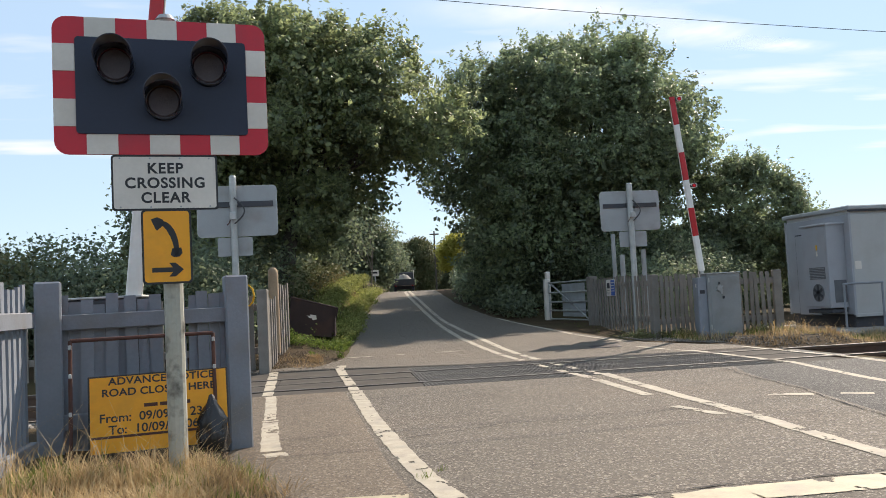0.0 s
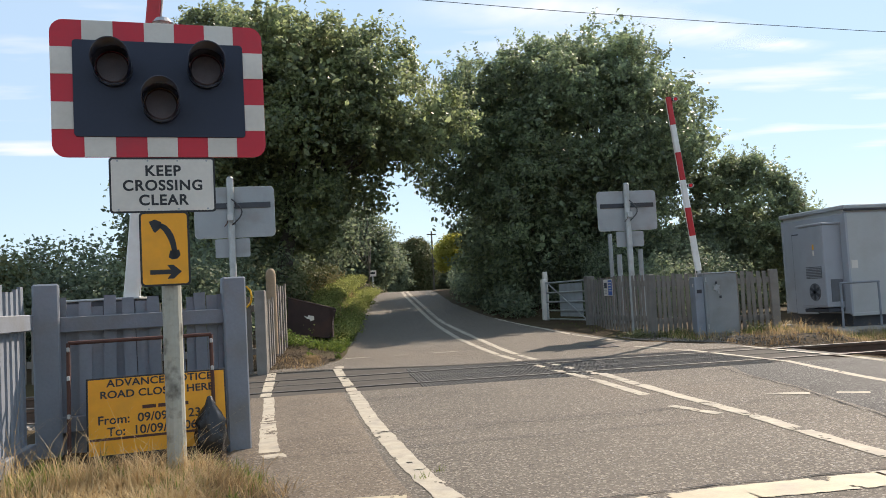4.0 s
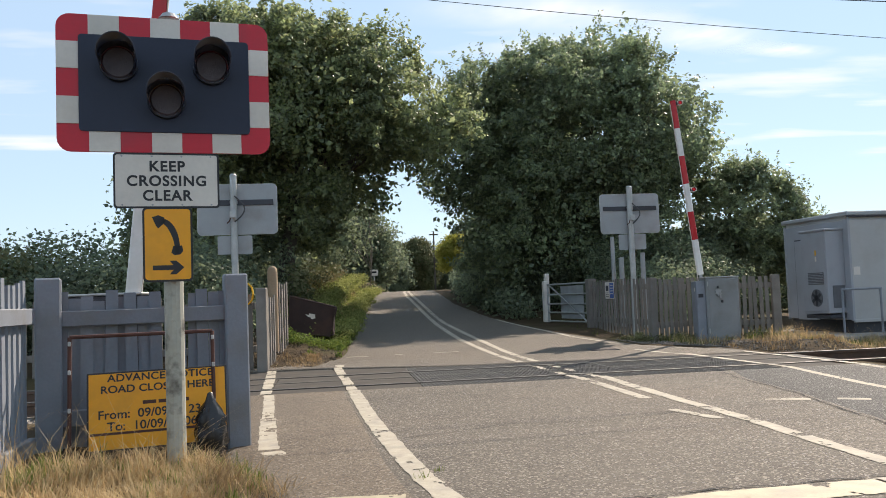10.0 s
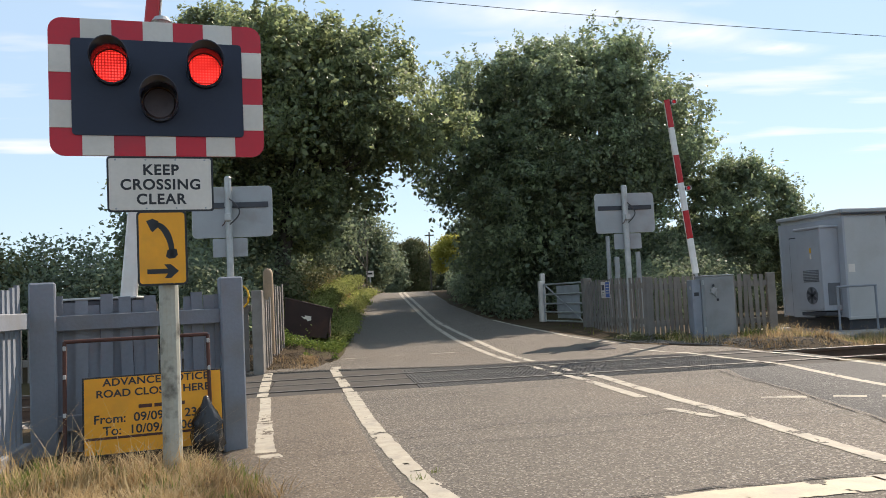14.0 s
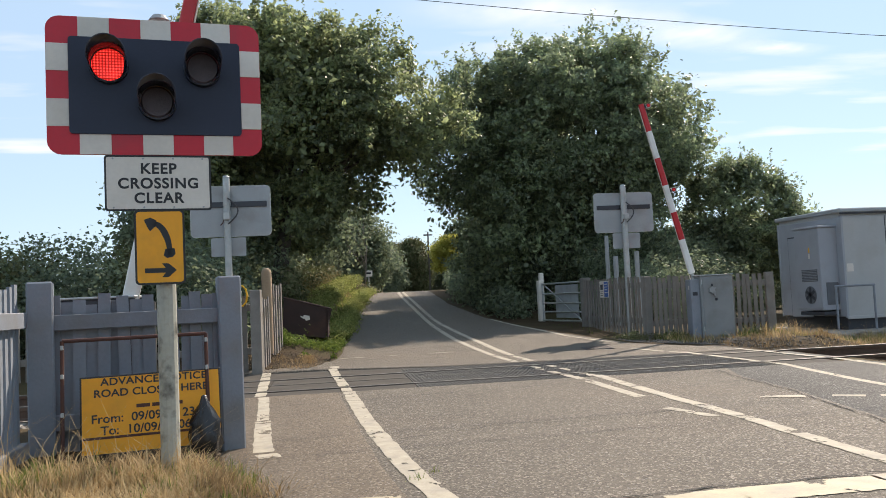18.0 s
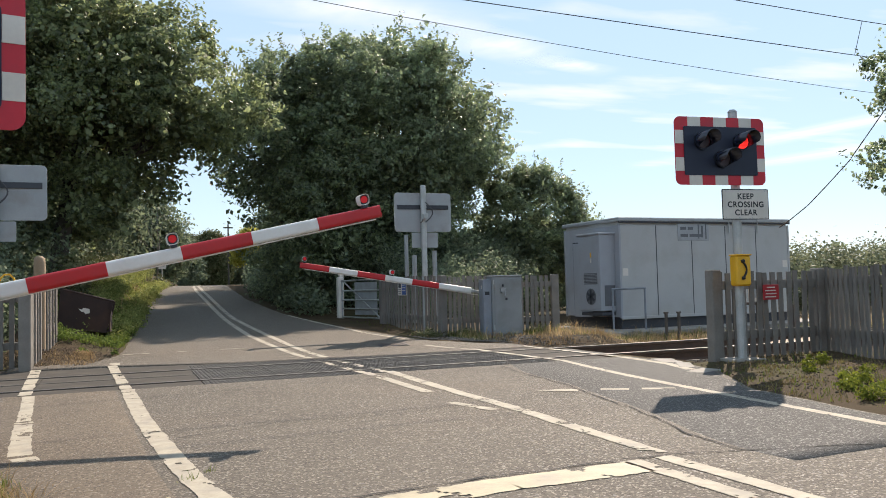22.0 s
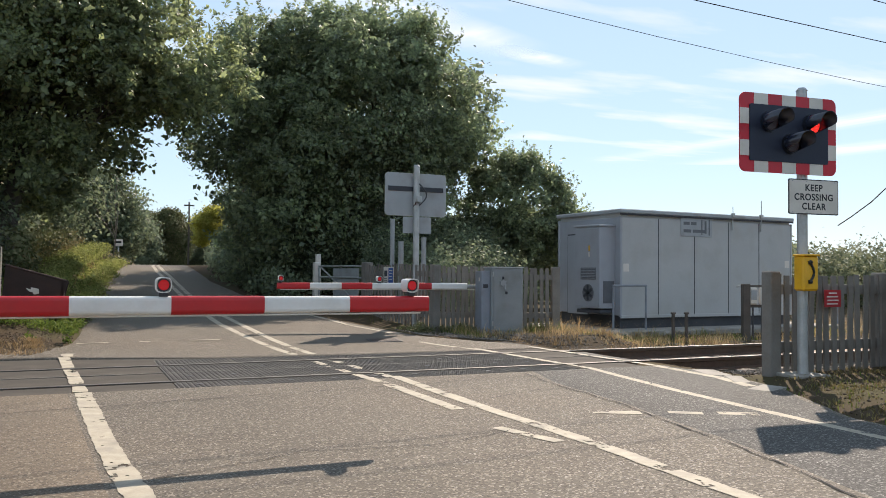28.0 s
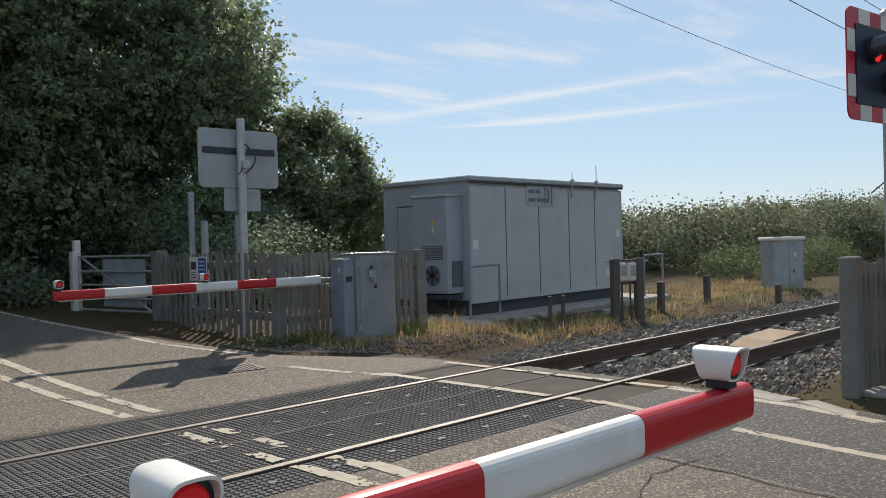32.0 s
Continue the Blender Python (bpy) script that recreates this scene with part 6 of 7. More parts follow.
# woods closing the lane
# the fourth and fifth trees are unseen ones, added to shade the lane
for _i, (_x, _y2, _r, _h2, _mt) in enumerate(((-2.3, 29, 2.6, 6.2, M_LEAF_DARK), (-0.4, 36, 3.0, 7.2, M_LEAF_DARK), (-0.6, 51, 2.7, 7.8, M_LEAF_DARK), (10.2, 32.5, 2.5, 7.6, M_LEAF_DARK), (12.8, 38.5, 2.4, 7.2, M_LEAF_DARK), (5.6, 72, 3.2, 7.6, M_LEAF_DARK), (-2.7, 25, 1.5, 4.6, M_LEAF_DARK), (17.2, 66, 3.0, 7.4, M_LEAF_DARK), (17.6, 112, 2.2, 7.6, M_LEAF_DRY), (12.8, 108, 2.6, 6.2, M_LEAF_DARK), (15.6, 117, 2.4, 7.4, M_LEAF_DRY), (14.2, 124, 4.4, 6.4, M_LEAF_DARK), (25, 120, 5.5, 8.0, M_LEAF_DARK), (8.0, 118, 5.0, 8.0, M_LEAF_HEDGE))):
    tree(_x, _y2, road_z(_y2) + 0.2, [(0, 0, _h2 * 0.62, _r, _r, _h2 * 0.36), (_r * 0.5, 0, _h2 * 0.4, _r * 0.7, _r * 0.7, _h2 * 0.3), (-_r * 0.5, -0.4, _h2 * 0.45, _r * 0.7, _r * 0.7, _h2 * 0.3), (0, 0, _h2 * 0.85, _r * 0.6, _r * 0.6, _h2 * 0.16), (0.2, 0, _h2 * 0.2, _r * 0.8, _r * 0.8, _h2 * 0.2)],
         24000 if _y2 < 60 else 32000, 0.09 if _y2 < 60 else 0.15, _mt, "tall green tree closing or shading the lane", 31 + _i, _h2 * 0.35, 0.14, bough=0)
foliage("undergrowth", [(16, 128, 2.0, 9, 3, 3.4), (28, 126, 3, 8, 3, 3.4), (-4, 60, 2.6, 5, 4, 3), (5.2, 76, 2.2, 2.2, 3, 1.4)], 12000, 0.22, M_LEAF_DARK, "dark undergrowth at the end of the lane", "undergrowth", 41, kind="stuff")
_bt = Shape()
limb(_bt, (0, 0, -0.3), (0.1, 0, 2.4), 0.032, 0.022, random.Random(9), 0, 0.05)
for _a, _b in (((0.05, 0, 1.0), (-0.9, 0.1, 2.7)), ((0.06, 0, 1.3), (0.15, 0, 3.9)), ((0.06, 0, 1.1), (-0.5, 0, 3.3))):
    limb(_bt, _a, _b, 0.022, 0.007, random.Random(4), 1, 0.08)
single("bare_tree", _bt, M_WOOD, "small pale bare tree beside the lane", "tree", pose(3.6, 37.6, 1.45))
# left-hand brambles and hedges
foliage("bramble_hedge", [(-3.2, 15.6, 1.0, 1.5, 1.2, 1.05), (-5.6, 15.8, 1.05, 1.9, 1.3, 1.1), (-8.4, 15.6, 0.95, 2.0, 1.3, 1.0), (-11.5, 15.4, 0.9, 2.0, 1.4, 0.95), (-1.9, 17.5, 1.2, 1.1, 1.6, 1.2), (-4.4, 17.0, 1.3, 1.5, 1.3, 1.1), (-1.4, 15.2, 0.9, 0.7, 0.9, 0.9)], 60000, 0.05, M_LEAF_DARK, "dense dark bramble hedge behind the fence", "hedge", 42, kind="stuff")
foliage("bramble_hedge", [(-2.6, 16.2, 1.75, 0.9, 0.8, 0.5), (-5.4, 15.8, 1.9, 1.5, 0.8, 0.4), (-8.8, 15.6, 1.75, 1.6, 0.8, 0.35), (-1.4, 18.8, 1.4, 0.6, 1.0, 0.9), (0.15, 19.6, 1.3, 0.3, 0.5, 0.6)], 9000, 0.055, M_LEAF_DRY, "dusty pale bramble shoots on the hedge", "hedge", 43, kind="stuff")
_bank = [(edge_left(_y) - _o, _y, ground_z(edge_left(_y) - _o, _y) + _h, 0.4, 0.7, _h + 0.06) for _y in range(17, 35) for _o, _h in ((0.32, 0.07), (0.85, 0.13))]
foliage("verge_plants", _bank, 52000, 0.026, M_LEAF_BANK, "sunlit flowering weeds covering the bank", "weeds", 44, kind="stuff")
foliage("seed_heads", [(edge_left(_y) - 1.25, _y, ground_z(edge_left(_y) - 1.25, _y) + 0.3, 0.4, 0.7, 0.22) for _y in range(20, 31)], 4000, 0.022, M_VERGEGRASS, "brown seeding weeds along the bank's top", "weeds", 58, kind="stuff")
LITTER_WEEDS = [(_x, _y, ground_z(_x, _y) + _h * 0.8, _r, _r, _h) for _x, _y, _r, _h in ((0.82, 14.4, 0.11, 0.13), (0.1, 15.4, 0.3, 0.06), (0.5, 15.4, 0.28, 0.06), (0.8, 15.6, 0.2, 0.07), (-0.1, 15.5, 0.16, 0.14), (0.95, 16.3, 0.22, 0.07), (1.05, 17.2, 0.25, 0.08), (0.3, 14.6, 0.06, 0.1))]
foliage("weeds", LITTER_WEEDS, 4200, 0.022, M_LEAF_GREEN, "green bindweed and nettles round the rusty trough", "weeds", 59, kind="stuff")
foliage("verge_plants", [(0.5, 24, 1.75, 0.5, 2.2, 0.2), (1.1, 28, 2.0, 0.6, 2.4, 0.2)], 3000, 0.05, M_LEAF_DRY, "dry seeding weeds on the bank", "weeds", 45, kind="stuff")
# beyond the railway, right
foliage("scrub", [(21.5, 22.5, 0.9, 3.2, 2.2, 1.15), (26.5, 23.0, 0.9, 3.4, 2.2, 1.15), (32, 22.5, 1.0, 4.0, 2.4, 1.3), (38, 21.5, 1.1, 4.4, 2.4, 1.4), (45, 20, 1.2, 4.6, 2.6, 1.6), (53, 18, 1.3, 5, 3, 1.9)], 130000, 0.075, M_LEAF_SCRUB, "thick dusty bramble scrub beside the railway", "scrub", 46, kind="stuff")
foliage("weeds", [(28, 17.6, 0.3, 2.6, 0.8, 0.5), (32, 16.4, 0.4, 3.0, 0.8, 0.6), (26.2, 15.6, 0.1, 1.4, 0.6, 0.35)], 12000, 0.05, M_LEAF_HEDGE, "green nettles behind the cabinet", "weeds", 48, kind="stuff")
tree(10.65, 6.85, 0.0, [(0, 0, 3.2, 1.15, 1.1, 1.2), (0.5, -0.4, 2.4, 1.1, 1.1, 0.9), (0.2, -0.2, 4.0, 0.8, 0.8, 0.7), (1.2, -0.5, 3.4, 1.2, 1.2, 1.2)], 26000, 0.036, M_LEAF_OAK, "slender green tree beyond the roadside fence", 49, 1.5, 0.09)
tree(63, 33, 0, [(0, 0, 2.2, 1.5, 1.4, 0.75), (1.6, 0, 1.9, 1.4, 1.2, 0.6), (-1.2, 0, 1.8, 1.2, 1.1, 0.6)], 5000, 0.12, M_LEAF_DARK, "small dark thorn tree above the scrub", 50, 1.6, 0.1)
tree(69, 31, 0, [(0, 0, 2.6, 1.3, 1.4, 0.8), (1.4, 0, 2.1, 1.3, 1.3, 0.7)], 4500, 0.12, M_LEAF_DARK, "small dark thorn tree above the scrub", 51, 1.8, 0.1)
foliage("hedge", [(11.2, 22.4, 1.1, 1.8, 1.0, 1.2), (9.6, 27.6, 1.2, 1.6, 0.9, 1.3), (13.5, 28.5, 1.3, 2.6, 0.9, 1.3), (18, 29, 1.2, 2.8, 0.9, 1.2), (12.5, 24.0, 1.3, 2.0, 0.8, 1.5), (9.8, 23.4, 1.3, 1.6, 0.8, 1.5)], 100000, 0.055, M_LEAF_DARK, "dark hedge behind the trees and building", "hedge", 24, kind="stuff")
WEEDS = [(_x, _y, 0.05 + _h * 0.7, _r, _r * 0.8, _h) for _x, _y, _r, _h in ((7.1, 6.15, 0.10, 0.07), (7.25, 6.35, 0.06, 0.1), (7.9, 6.7, 0.08, 0.07), (6.35, 5.15, 0.13, 0.04), (6.15, 4.75, 0.16, 0.04), (6.85, 5.45, 0.15, 0.04), (7.05, 5.7, 0.08, 0.05), (6.55, 4.9, 0.15, 0.04), (7.6, 5.9, 0.12, 0.03))]
foliage("weeds", WEEDS, 3600, 0.016, M_LEAF_LIME, "low bright green weeds on the verge", "weeds", 53, kind="stuff")
foliage("weeds", [(7.3, 14.85, 0.08, 0.5, 0.12, 0.08), (8.9, 14.45, 0.05, 0.5, 0.15, 0.1), (6.6, 15.0, 0.12, 0.3, 0.3, 0.06)], 2600, 0.02, M_LEAF_DRY, "straggling weeds at the fence's foot", "weeds", 54, kind="stuff")
foliage("undergrowth", [(-0.9, 20.5, 1.6, 0.9, 1.2, 1.4), (-1.6, 23.5, 2.0, 1.2, 1.8, 1.8), (-1.4, 27, 2.2, 1.3, 2.0, 1.6)], 16000, 0.06, M_LEAF_DARK, "dark undergrowth below the lane tree", "undergrowth", 55, kind="stuff")
foliage("undergrowth", [(6.05, 22.6, 0.6, 0.62, 1.6, 0.5), (6.3, 25.6, 1.0, 0.75, 1.8, 0.6), (6.7, 29.2, 1.3, 0.75, 2.0, 0.6), (7.5, 33.0, 1.5, 0.8, 2.0, 0.5), (9.2, 38.5, 1.7, 0.9, 3.0, 0.7), (10.6, 46, 1.8, 1.0, 4.0, 0.8)], 26000, 0.06, M_LEAF_DARK, "dark weeds and hedge bottom along the lane", "undergrowth", 56, kind="stuff")
foliage("undergrowth", [(3.0, 39, 1.35, 0.9, 3.0, 0.3), (3.9, 45, 1.3, 0.9, 4.0, 0.3), (2.0, 33.5, 1.5, 0.7, 2.4, 0.35)], 9000, 0.08, M_LEAF_DRY, "scrubby growth on the lane's far bank", "undergrowth", 57, kind="stuff")
foliage("hedge", [(11.5, 33.5, 1.2, 2.5, 1.2, 1.5), (15, 34, 1.2, 2.5, 1.2, 1.5), (19, 34, 1.2, 2.5, 1.2, 1.5), (23, 34.5, 1.1, 2.5, 1.2, 1.4)], 34000, 0.15, M_LEAF_DARK, "tall dark field hedge behind the trees", "hedge", 25, kind="stuff", shell=0.2)
# far tree line all round
_far = []
_rf = random.Random(8)
for _i in range(64):
    _a = 2 * math.pi * _i / 64
    _r = _rf.uniform(170, 230)
    _far.append((_r * math.sin(_a), _r * math.cos(_a), 2.0, 14, 14, _rf.uniform(2.5, 5.5)))
foliage("far_woods", _far, 26000, 0.9, M_LEAF_DARK, "distant hedgerow trees round the fields", "woods", 52, kind="stuff")


def blades(name, spots, n, h, mat, label, seed, width=0.006, lean=0.45):
    """Grass: bent narrow blades over rectangles (x0, x1, y0, y1, weight)."""
    rnd = np.random.RandomState(seed)
    wt = np.array([s[4] * (s[1] - s[0]) * (s[3] - s[2]) for s in spots])
    p = rnd.choice(len(spots), size=n, p=wt / wt.sum())
    sp = np.array(spots)[p]
    x = sp[:, 0] + (sp[:, 1] - sp[:, 0]) * rnd.rand(n); y = sp[:, 2] + (sp[:, 3] - sp[:, 2]) * rnd.rand(n)
    keep = np.array([noise.noise(Vector((a * 1.6, b * 1.6, seed))) for a, b in zip(x, y)]) + 0.5 * rnd.rand(n) > 0.26
    x, y = x[keep], y[keep]; n = len(x)
    z = np.array([ground_z(float(a), float(b)) for a, b in zip(x, y)]) - 0.015
    a = rnd.rand(n) * 6.283
    tuft = np.array([noise.noise(Vector((p_ * 4.0, q_ * 4.0, seed + 5.0))) for p_, q_ in zip(x, y)])
    hh = h * (0.35 + 0.8 * rnd.rand(n)) * np.clip(0.85 + 1.3 * tuft, 0.3, 1.8)
    ln = lean * hh * (0.2 + rnd.rand(n)) 
    wx, wy = np.cos(a) * width, np.sin(a) * width
    dx, dy = np.cos(a + 1.57) * ln, np.sin(a + 1.57) * ln
    pts = []
    for u, ww in ((0, 1.0), (0.55, 0.8), (1.0, 0.15)):
        for sg in (-1, 1):
            pts.append(np.stack([x + dx * u * u + sg * wx * ww, y + dy * u * u + sg * wy * ww, z + hh * u * (1 - 0.12 * u)], axis=1))
    co = np.stack(pts, axis=1).reshape(-1, 3)
    idx = np.arange(6 * n).reshape(-1, 6)
    tri = np.stack([idx[:, [0, 1, 3]], idx[:, [0, 3, 2]], idx[:, [2, 3, 5]], idx[:, [2, 5, 4]]], axis=1).reshape(-1, 3)
    me = bpy.data.meshes.new(name)
    me.vertices.add(len(co)); me.vertices.foreach_set("co", co.ravel())
    me.loops.add(tri.size); me.loops.foreach_set("vertex_index", tri.ravel())
    me.polygons.add(len(tri)); me.polygons.foreach_set("loop_start", np.arange(0, tri.size, 3)); me.polygons.foreach_set("loop_total", np.full(len(tri), 3))
    me.materials.append(mat); me.update(); me.validate()
    return tagged(new(name, me), label, "grass", kind="stuff")


blades("dry_grass", [(-2.6, -0.45, 3.2, 5.15, 1.3), (-0.6, -0.08, 3.5, 5.2, 0.4), (-2.4, -0.4, 5.0, 5.8, 0.2)], 19000, 0.135, M_STRAW, "dry straw-coloured grass on the verge", 61, 0.0028, 1.0)
blades("green_grass", [(-1.6, -0.1, 3.6, 5.6, 0.4), (0.15, 0.35, 4.55, 4.75, 3.0), (0.66, 0.76, 4.72, 4.82, 5.0)], 4200, 0.11, M_GRASS, "green grass tufts on the verge", 62, 0.0035)
blades("dry_grass", [(7.0, 12.0, 13.7, 14.9, 1.0), (9.4, 13.5, 13.0, 15.4, 0.9), (12.5, 24, 13.0, 15.0, 0.6), (18.5, 26, 14.4, 17.5, 0.9), (7.1, 7.7, 14.3, 15.0, 1.4)], 18000, 0.21, M_STRAW, "tall dry grass along the far fence", 63, 0.0045, 0.9)
blades("green_grass", [(5.9, 10.5, 3.0, 7.4, 1.0), (8.7, 10.5, 3.5, 7.2, 0.8), (6.3, 7.2, 14.6, 19.0, 0.5)], 6500, 0.06, M_GRASS, "short green verge grass", 64, 0.006)
blades("dry_grass", [(5.9, 10.5, 3.0, 7.6, 1.0), (7.2, 9.2, 6.6, 7.9, 1.6), (6.3, 8.6, 5.0, 7.4, 1.4)], 20000, 0.05, M_VERGEGRASS, "dry yellowed verge grass", 65, 0.006, 0.9)
blades("green_grass", [(-0.1, 0.75, 15.2, 20, 1.0), (-0.3, 1.2, 18, 22, 1.0), (0.2, 1.8, 22, 26, 1.0), (0.8, 2.5, 26, 33, 1.0), (0.0, 1.0, 15.2, 19, 1.0)], 20000, 0.13, M_GRASS, "green grass on the bank", 66, 0.006)
blades("dry_grass", [(-0.9, 0.5, 13.3, 14.6, 0.8), (0.25, 0.4, 13.9, 14.3, 6.0)], 2200, 0.085, M_BROWNGRASS, "dry grass among litter by the lane", 67, 0.005, 1.0)
gravel("leaf_litter", [(-0.8, 0.6, 13.2, 14.8)], 1400, 0.013, "brown leaf litter by the lane", 80, M_LITTER)

blades("tall_grass", [(0.3, 1.5, 18.5, 22, 1.0), (0.6, 2.0, 22, 26, 1.0), (1.0, 2.9, 26, 33, 1.0)], 9000, 0.17, M_GRASS, "tall sunlit grass on the lane's bank", 75, 0.009, 0.5)
blades("tall_grass", [(0.3, 1.3, 18.5, 22, 1.0), (0.5, 1.8, 22, 26, 1.0), (0.9, 2.5, 26, 33, 1.0)], 2500, 0.26, M_STRAW, "seeding grass heads on the lane's bank", 76, 0.006, 0.5)
blades("green_grass", [(-0.14, 0.02, 5.85, 6.1, 1.0), (0.12, 0.32, 5.0, 5.2, 1.0), (0.8, 0.92, 4.92, 5.06, 1.6)], 500, 0.07, M_GRASS, "grass tufts growing through the tarmac", 77, 0.003)
blades("dry_grass", [(7.4, 10.0, 13.2, 14.6, 1.0), (9.5, 13.0, 12.9, 14.2, 0.8)], 6000, 0.13, M_BROWNGRASS, "dry grass on the cess beyond the rails", 78, 0.005, 0.9)
blades("green_grass", [(7.0, 9.6, 13.9, 15.2, 1.0), (9.4, 14, 13.6, 15.4, 0.7), (16, 24, 13.6, 15.5, 0.3)], 7000, 0.17, M_GRASS, "green grass among the dry stalks", 79, 0.0045, 0.7)
blades("dry_stalks", [(-2.4, -0.5, 3.4, 5.0, 1.0), (8.4, 12.5, 13.9, 14.8, 0.5)], 2200, 0.34, M_STRAW, "long dry grass stalks on the verge", 68, 0.0016, 1.2)
blades("green_grass", [(-1.3, -0.5, 4.3, 5.1, 1.0), (-0.45, -0.2, 4.6, 5.6, 0.5)], 1600, 0.09, M_GRASS, "green tufts among the dry grass", 69, 0.0035)
blades("brown_grass", [(-2.4, -0.3, 3.4, 5.3, 1.0), (-0.45, 0.0, 3.5, 5.2, 1.6)], 9000, 0.12, M_BROWNGRASS, "withered brown grass on the verge", 70, 0.003, 1.2)
gravel("gravel", [(-0.75, -0.1, 3.6, 5.4), (-0.3, 0.3, 3.6, 4.6)], 1400, 0.012, "crumbs of stone and soil at the verge's edge", 73)

# ---------------------------------------------------------------- clouds
cm = bpy.data.materials.new("thin_cloud")
cm.use_nodes = True
_N, _L = cm.node_tree.nodes, cm.node_tree.links
_N.remove(_N["Principled BSDF"])
_tc, _mp = _N.new("ShaderNodeTexCoord"), _N.new("ShaderNodeMapping")
_mp.inputs["Scale"].default_value = (0.0011, 0.0026, 1)
_mp.inputs["Rotation"].default_value = (0, 0, radians(20))
_no = _N.new("ShaderNodeTexNoise"); _no.inputs["Scale"].default_value, _no.inputs["Detail"].default_value, _no.inputs["Roughness"].default_value = 1.0, 7, 0.52
_mr = _N.new("ShaderNodeMapRange"); _mr.inputs[1].default_value, _mr.inputs[2].default_value, _mr.inputs[4].default_value = 0.52, 0.80, 0.75
_em, _tp, _mx = _N.new("ShaderNodeEmission"), _N.new("ShaderNodeBsdfTransparent"), _N.new("ShaderNodeMixShader")
_em.inputs[0].default_value, _em.inputs[1].default_value = (1, 0.99, 0.97, 1), 0.8
_L.new(_tc.outputs["Object"], _mp.inputs[0]); _L.new(_mp.outputs[0], _no.inputs["Vector"]); _L.new(_no.outputs[0], _mr.inputs[0])
_L.new(_mr.outputs[0], _mx.inputs[0]); _L.new(_tp.outputs[0], _mx.inputs[1]); _L.new(_em.outputs[0], _mx.inputs[2]); _L.new(_mx.outputs[0], _N["Material Output"].inputs[0])
single("cloud_backdrop", Shape().add([(-4000, -4000, 0), (4000, -4000, 0), (4000, 4000, 0), (-4000, 4000, 0)], [(3, 2, 1, 0)]), cm, "thin white streaks of high cloud", "sky", pose(0, 0, 700), kind="structure")

sm = bpy.data.materials.new("cloud_streak")
sm.use_nodes = True
_N, _L = sm.node_tree.nodes, sm.node_tree.links
_N.remove(_N["Principled BSDF"])
_tc, _mp, _sx = _N.new("ShaderNodeTexCoord"), _N.new("ShaderNodeMapping"), _N.new("ShaderNodeSeparateXYZ")
_mp.inputs["Scale"].default_value = (4.0, 1.1, 1)
_no = _N.new("ShaderNodeTexNoise"); _no.inputs["Scale"].default_value, _no.inputs["Detail"].default_value = 1.0, 6
_L.new(_tc.outputs["Object"], _mp.inputs[0]); _L.new(_mp.outputs[0], _no.inputs["Vector"]); _L.new(_tc.outputs["Object"], _sx.inputs[0])
_fade = []
for _ax, _pw in (("X", 1.3), ("Y", 0.8)):
    _ab, _om, _pr = (_N.new("ShaderNodeMath") for _ in range(3))
    _ab.operation, _om.operation, _pr.operation = "ABSOLUTE", "SUBTRACT", "POWER"
    _om.inputs[0].default_value, _om.use_clamp, _pr.inputs[1].default_value = 1.0, True, _pw
    _L.new(_sx.outputs[_ax], _ab.inputs[0]); _L.new(_ab.outputs[0], _om.inputs[1]); _L.new(_om.outputs[0], _pr.inputs[0])
    _fade.append(_pr)
_m1, _m2 = _N.new("ShaderNodeMath"), _N.new("ShaderNodeMath")
_m1.operation = _m2.operation = "MULTIPLY"
_L.new(_fade[0].outputs[0], _m1.inputs[0]); _L.new(_fade[1].outputs[0], _m1.inputs[1])
_L.new(_m1.outputs[0], _m2.inputs[0]); _L.new(_no.outputs[0], _m2.inputs[1])
_em, _tp, _mx = _N.new("ShaderNodeEmission"), _N.new("ShaderNodeBsdfTransparent"), _N.new("ShaderNodeMixShader")
_em.inputs[0].default_value, _em.inputs[1].default_value = (1, 0.99, 0.97, 1), 0.85
_L.new(_m2.outputs[0], _mx.inputs[0]); _L.new(_tp.outputs[0], _mx.inputs[1]); _L.new(_em.outputs[0], _mx.inputs[2]); _L.new(_mx.outputs[0], _N["Material Output"].inputs[0])
for _x, _y2, _hx, _hy, _a in ((3200, 2550, 190, 1450, 4), (3900, 2900, 260, 1500, 12), (640, 1890, 420, 160, 4), (1130, 2040, 300, 130, 20), (1450, 2150, 200, 70, 10)):
    single("cloud_streak", Shape().add([(-1, -1, 0), (1, -1, 0), (1, 1, 0), (-1, 1, 0)], [(3, 2, 1, 0)]), sm, "soft white streak of high cloud", "cloud", pose(_x, _y2, 690 - 0.002 * _x, 0, 0, _a) @ Matrix.Diagonal((_hx, _hy, 1, 1)), "streaks of cloud", kind="structure")

# ---------------------------------------------------------------- lorry driving away
lorry = thing("lorry", "dark dropside lorry with a pale load driving away", "lorry", pose(10.9, 80, 1.5))
part("bed", Shape().box((0, 0, 0.85), (2.0, 3.6, 0.14), 0.02), M_BLACK, lorry)
part("tailgate", Shape().box((0, -1.82, 1.1), (2.0, 0.05, 0.55), 0.01), M_DARK, lorry)
for _sg in (-1, 1):
    part("side_board", Shape().box((_sg * 1.0, 0, 1.1), (0.05, 3.6, 0.5), 0.01), M_DARK, lorry)
    part("rack_post", Shape().box((_sg * 0.96, -1.75, 1.75), (0.06, 0.06, 0.9), 0.01), M_WHITE, lorry)
    part("tail_lamp", Shape().box((_sg * 0.8, -1.86, 0.75), (0.16, 0.04, 0.1), 0.01), M_REDSIGN, lorry)
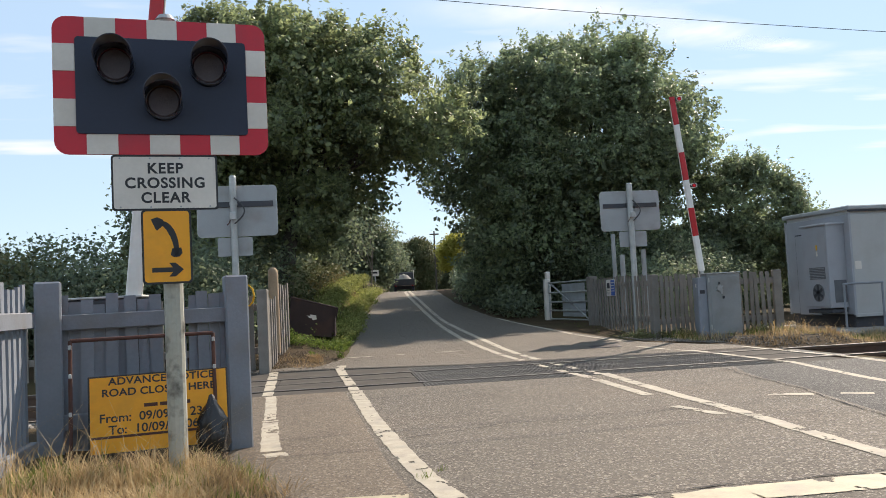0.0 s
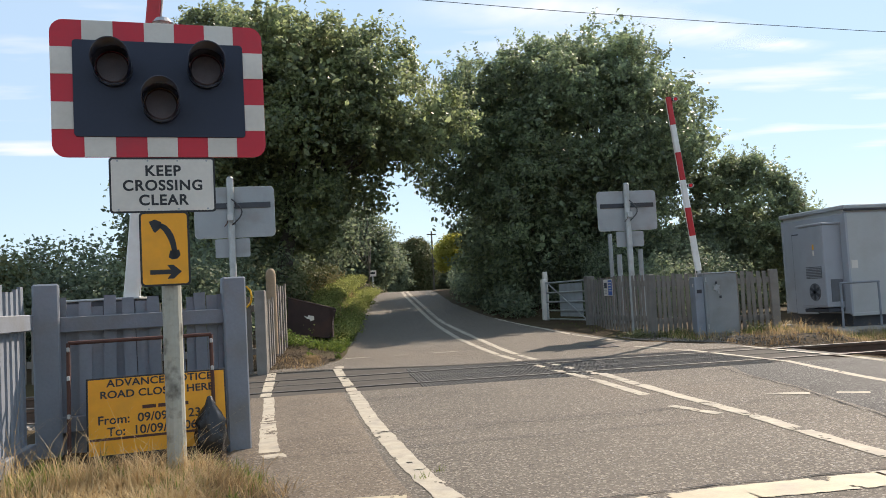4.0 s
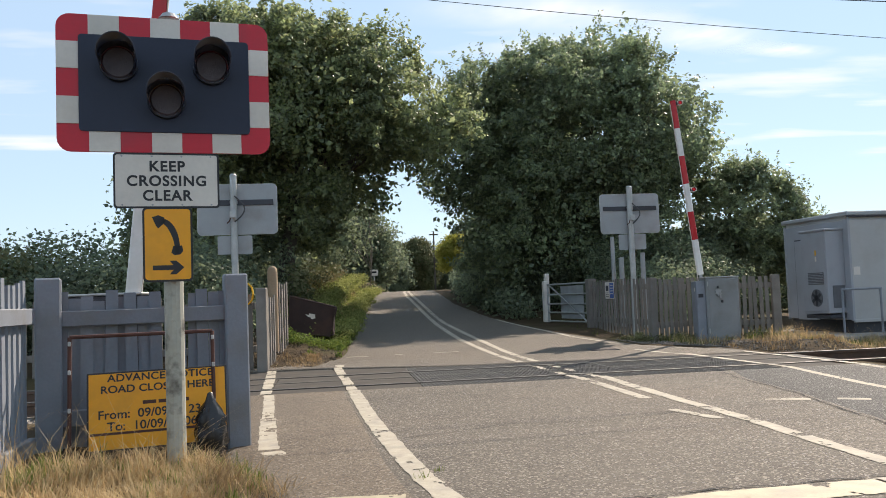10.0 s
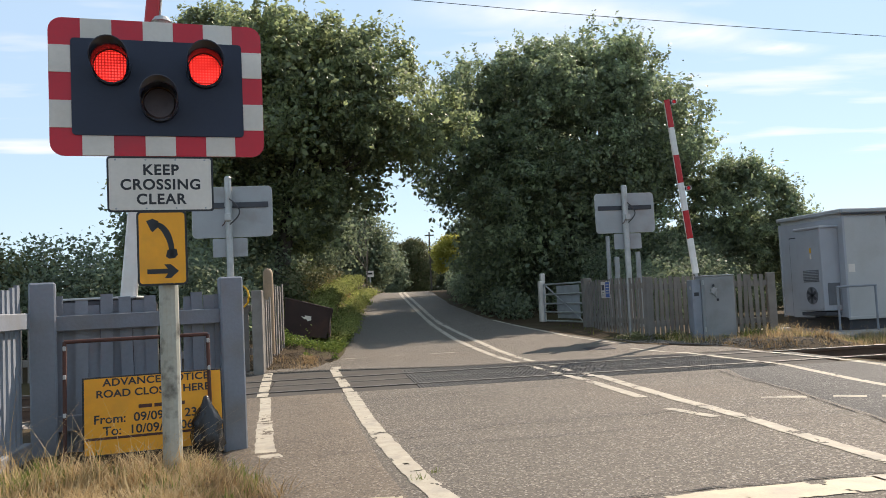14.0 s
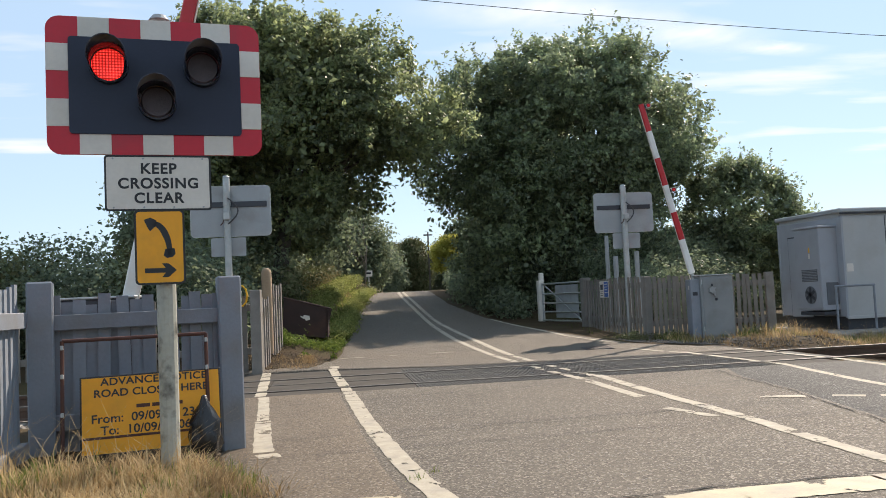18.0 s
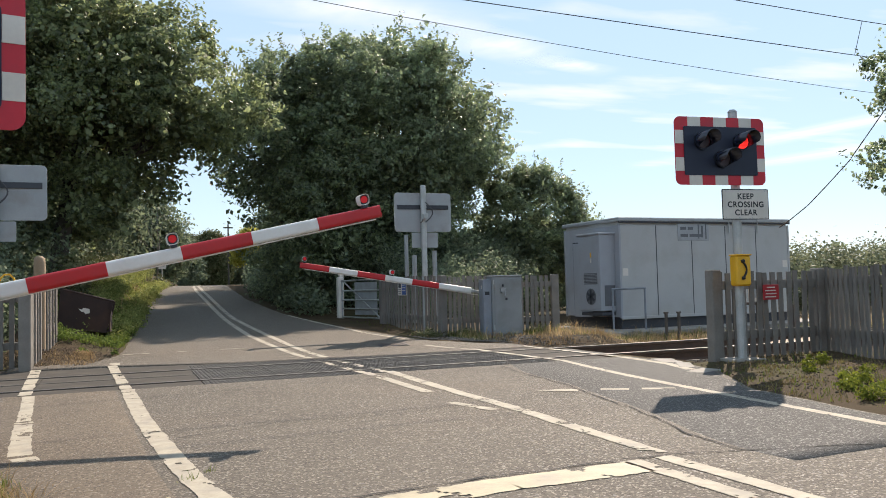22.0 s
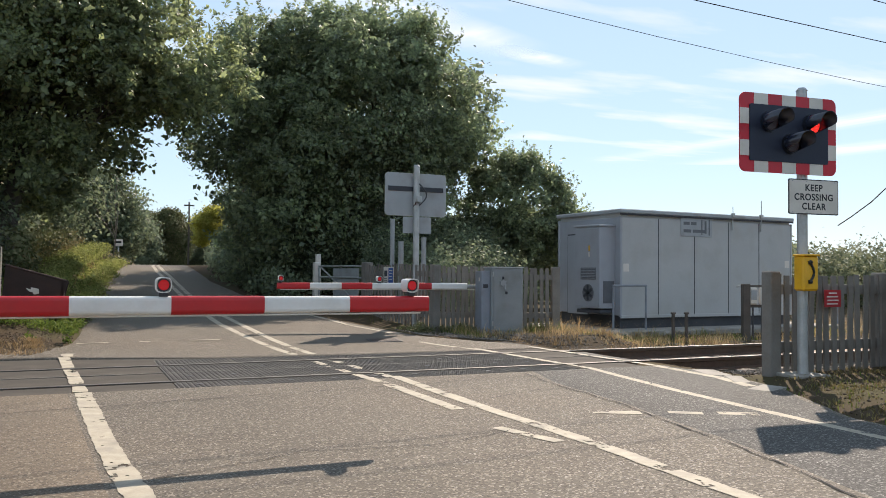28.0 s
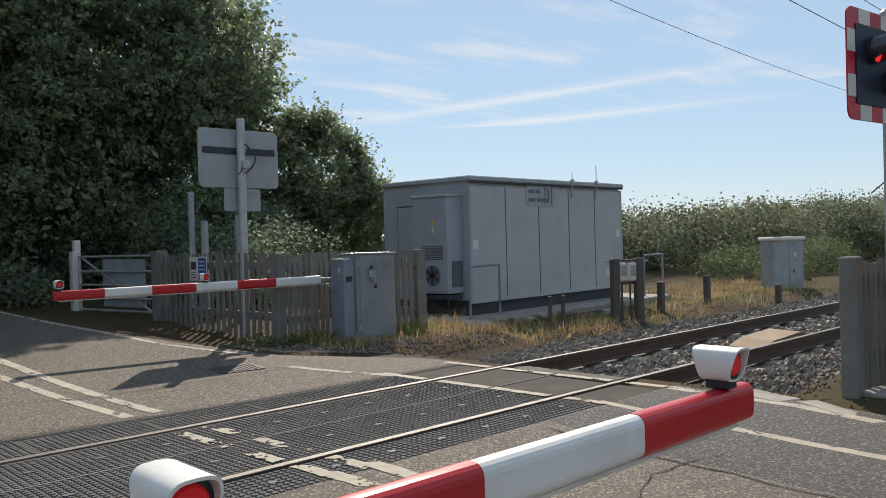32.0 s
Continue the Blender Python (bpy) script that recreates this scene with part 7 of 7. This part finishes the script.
part("load", Shape().lathe([(0.85, 0), (0.75, 0.4), (0.4, 0.8), (0, 0.9)], 12), M_CONC, lorry, "pale heaped load", at=pose(0, -0.4, 1.0))
part("cab", Shape().box((0, 2.5, 1.3), (1.9, 1.3, 1.7), 0.08), M_DARK, lorry)
for _sg in (-1, 1):
    for _yw in (-1.1, 2.3):
        w = part("wheel", Shape().rod((_sg * 0.72, _yw, 0.38), (_sg * 0.98, _yw, 0.38), 0.38, n=20), M_BLACK, lorry)
        part("hub", Shape().rod((_sg * 0.98, _yw, 0.38), (_sg * 1.0, _yw, 0.38), 0.17, n=12), M_GALV, w)


# ---------------------------------------------------------------- what moves
AMBER = [(10.37, 12.87)]
RED_L = [(12.95, 13.47), (13.87, 14.25), (14.7, 15.08), (15.45, 15.83), (16.2, 16.55), (16.87, 17.2), (17.6, 18.05), (18.4, 18.8), (19.15, 19.55), (19.93, 20.35), (20.72, 21.05), (21.37, 21.75), (22.15, 22.58), (22.98, 23.25), (23.6, 24.05), (24.4, 24.8), (25.2, 25.58), (25.95, 26.33), (26.7, 27.1), (27.48, 27.85), (28.17, 28.52), (28.9, 29.3), (29.68, 30.05), (30.43, 30.8), (31.2, 31.57), (31.87, 32.4)]
RED_R = [(12.95, 13.47), (13.77, 14.05), (14.33, 14.7)] + [(a[1], b[0]) for a, b in zip(RED_L[2:], RED_L[3:])]


def lamp_rows(spans, place):
    """Half turns of a lens disc: its glowing side forward within the spans."""
    rows, ang, last = [(0.0, 0)], 0, 0
    for on, off in spans:
        for tt in (on, off):
            f = round(tt * FPS)
            if f + 2 > 32 * FPS:
                continue
            f = max(f, last + 1)
            for k, da in ((-1, 0), (0, 60), (1, 120), (2, 180)):
                if (f + k) / FPS > rows[-1][0]:
                    rows.append(((f + k) / FPS, ang + da))
            ang += 180
            last = f + 2
    rows.append((32.0, ang)) if rows[-1][0] < 32 else None
    return [(t, pose(*place, 0, 0, a)) for t, a in rows]


BOOM_NEAR = [(0, 84), (17.0, 84), (17.5, 82.5), (18.0, 77.5), (18.5, 68.5), (19, 59.5), (19.5, 52), (20, 43.5), (20.5, 36.4), (21, 28.3), (21.5, 20.6), (22, 12.0), (22.5, 9.2), (23, 6.8), (23.5, 5), (24, 2.5), (24.5, 1.0), (25, 0.3), (25.5, 0), (32, 0)]
BOOM_FAR = [(0, 84), (17.0, 84), (17.5, 82.0), (18, 76.5), (18.5, 68), (19, 58.5), (19.5, 50.5), (20, 44.6), (20.5, 35), (21, 26), (21.5, 17), (22, 9.6), (22.5, 7.4), (23, 4.5), (23.5, 2.5), (24, 1.0), (24.5, 0.2), (25, 0), (32, 0)]


def motions():
    for name, spans in (("red_lamp_left", RED_L), ("red_lamp_right", RED_R), ("amber_lamp", AMBER)):
        for ob, place in ON[name]:
            walk(ob, lamp_rows(spans, place))
    walk(near_boom, [(t, pose(0, 0, 0.89, 0, -a, 0)) for t, a in BOOM_NEAR])
    walk(far_boom, [(t, pose(0, 0, 0.875, 0, -a, 0)) for t, a in BOOM_FAR])
    walk(lorry, [(0, pose(10.9, 80, 1.5, 0, 0, -8)), (0.5, pose(11.5, 85, 1.48, 0, 0, -6)), (1, pose(11.9, 90, 1.45, 0, 0, 0)), (1.5, pose(12.0, 95, 1.4, 0, 0, 12)), (2, pose(12.0, 99.5, 1.35, 0, 0, 30)), (2.5, pose(11.4, 103, 1.3, 0, 0, 45)), (3, pose(10.8, 106, 1.25, 0, 0, 55)), (4, pose(8.5, 110, 1.2, 0, 0, 62)), (6, pose(0, 115, 1.1, 0, 0, 70)), (32, pose(-120, 150, 0.6, 0, 0, 75))])


motions()
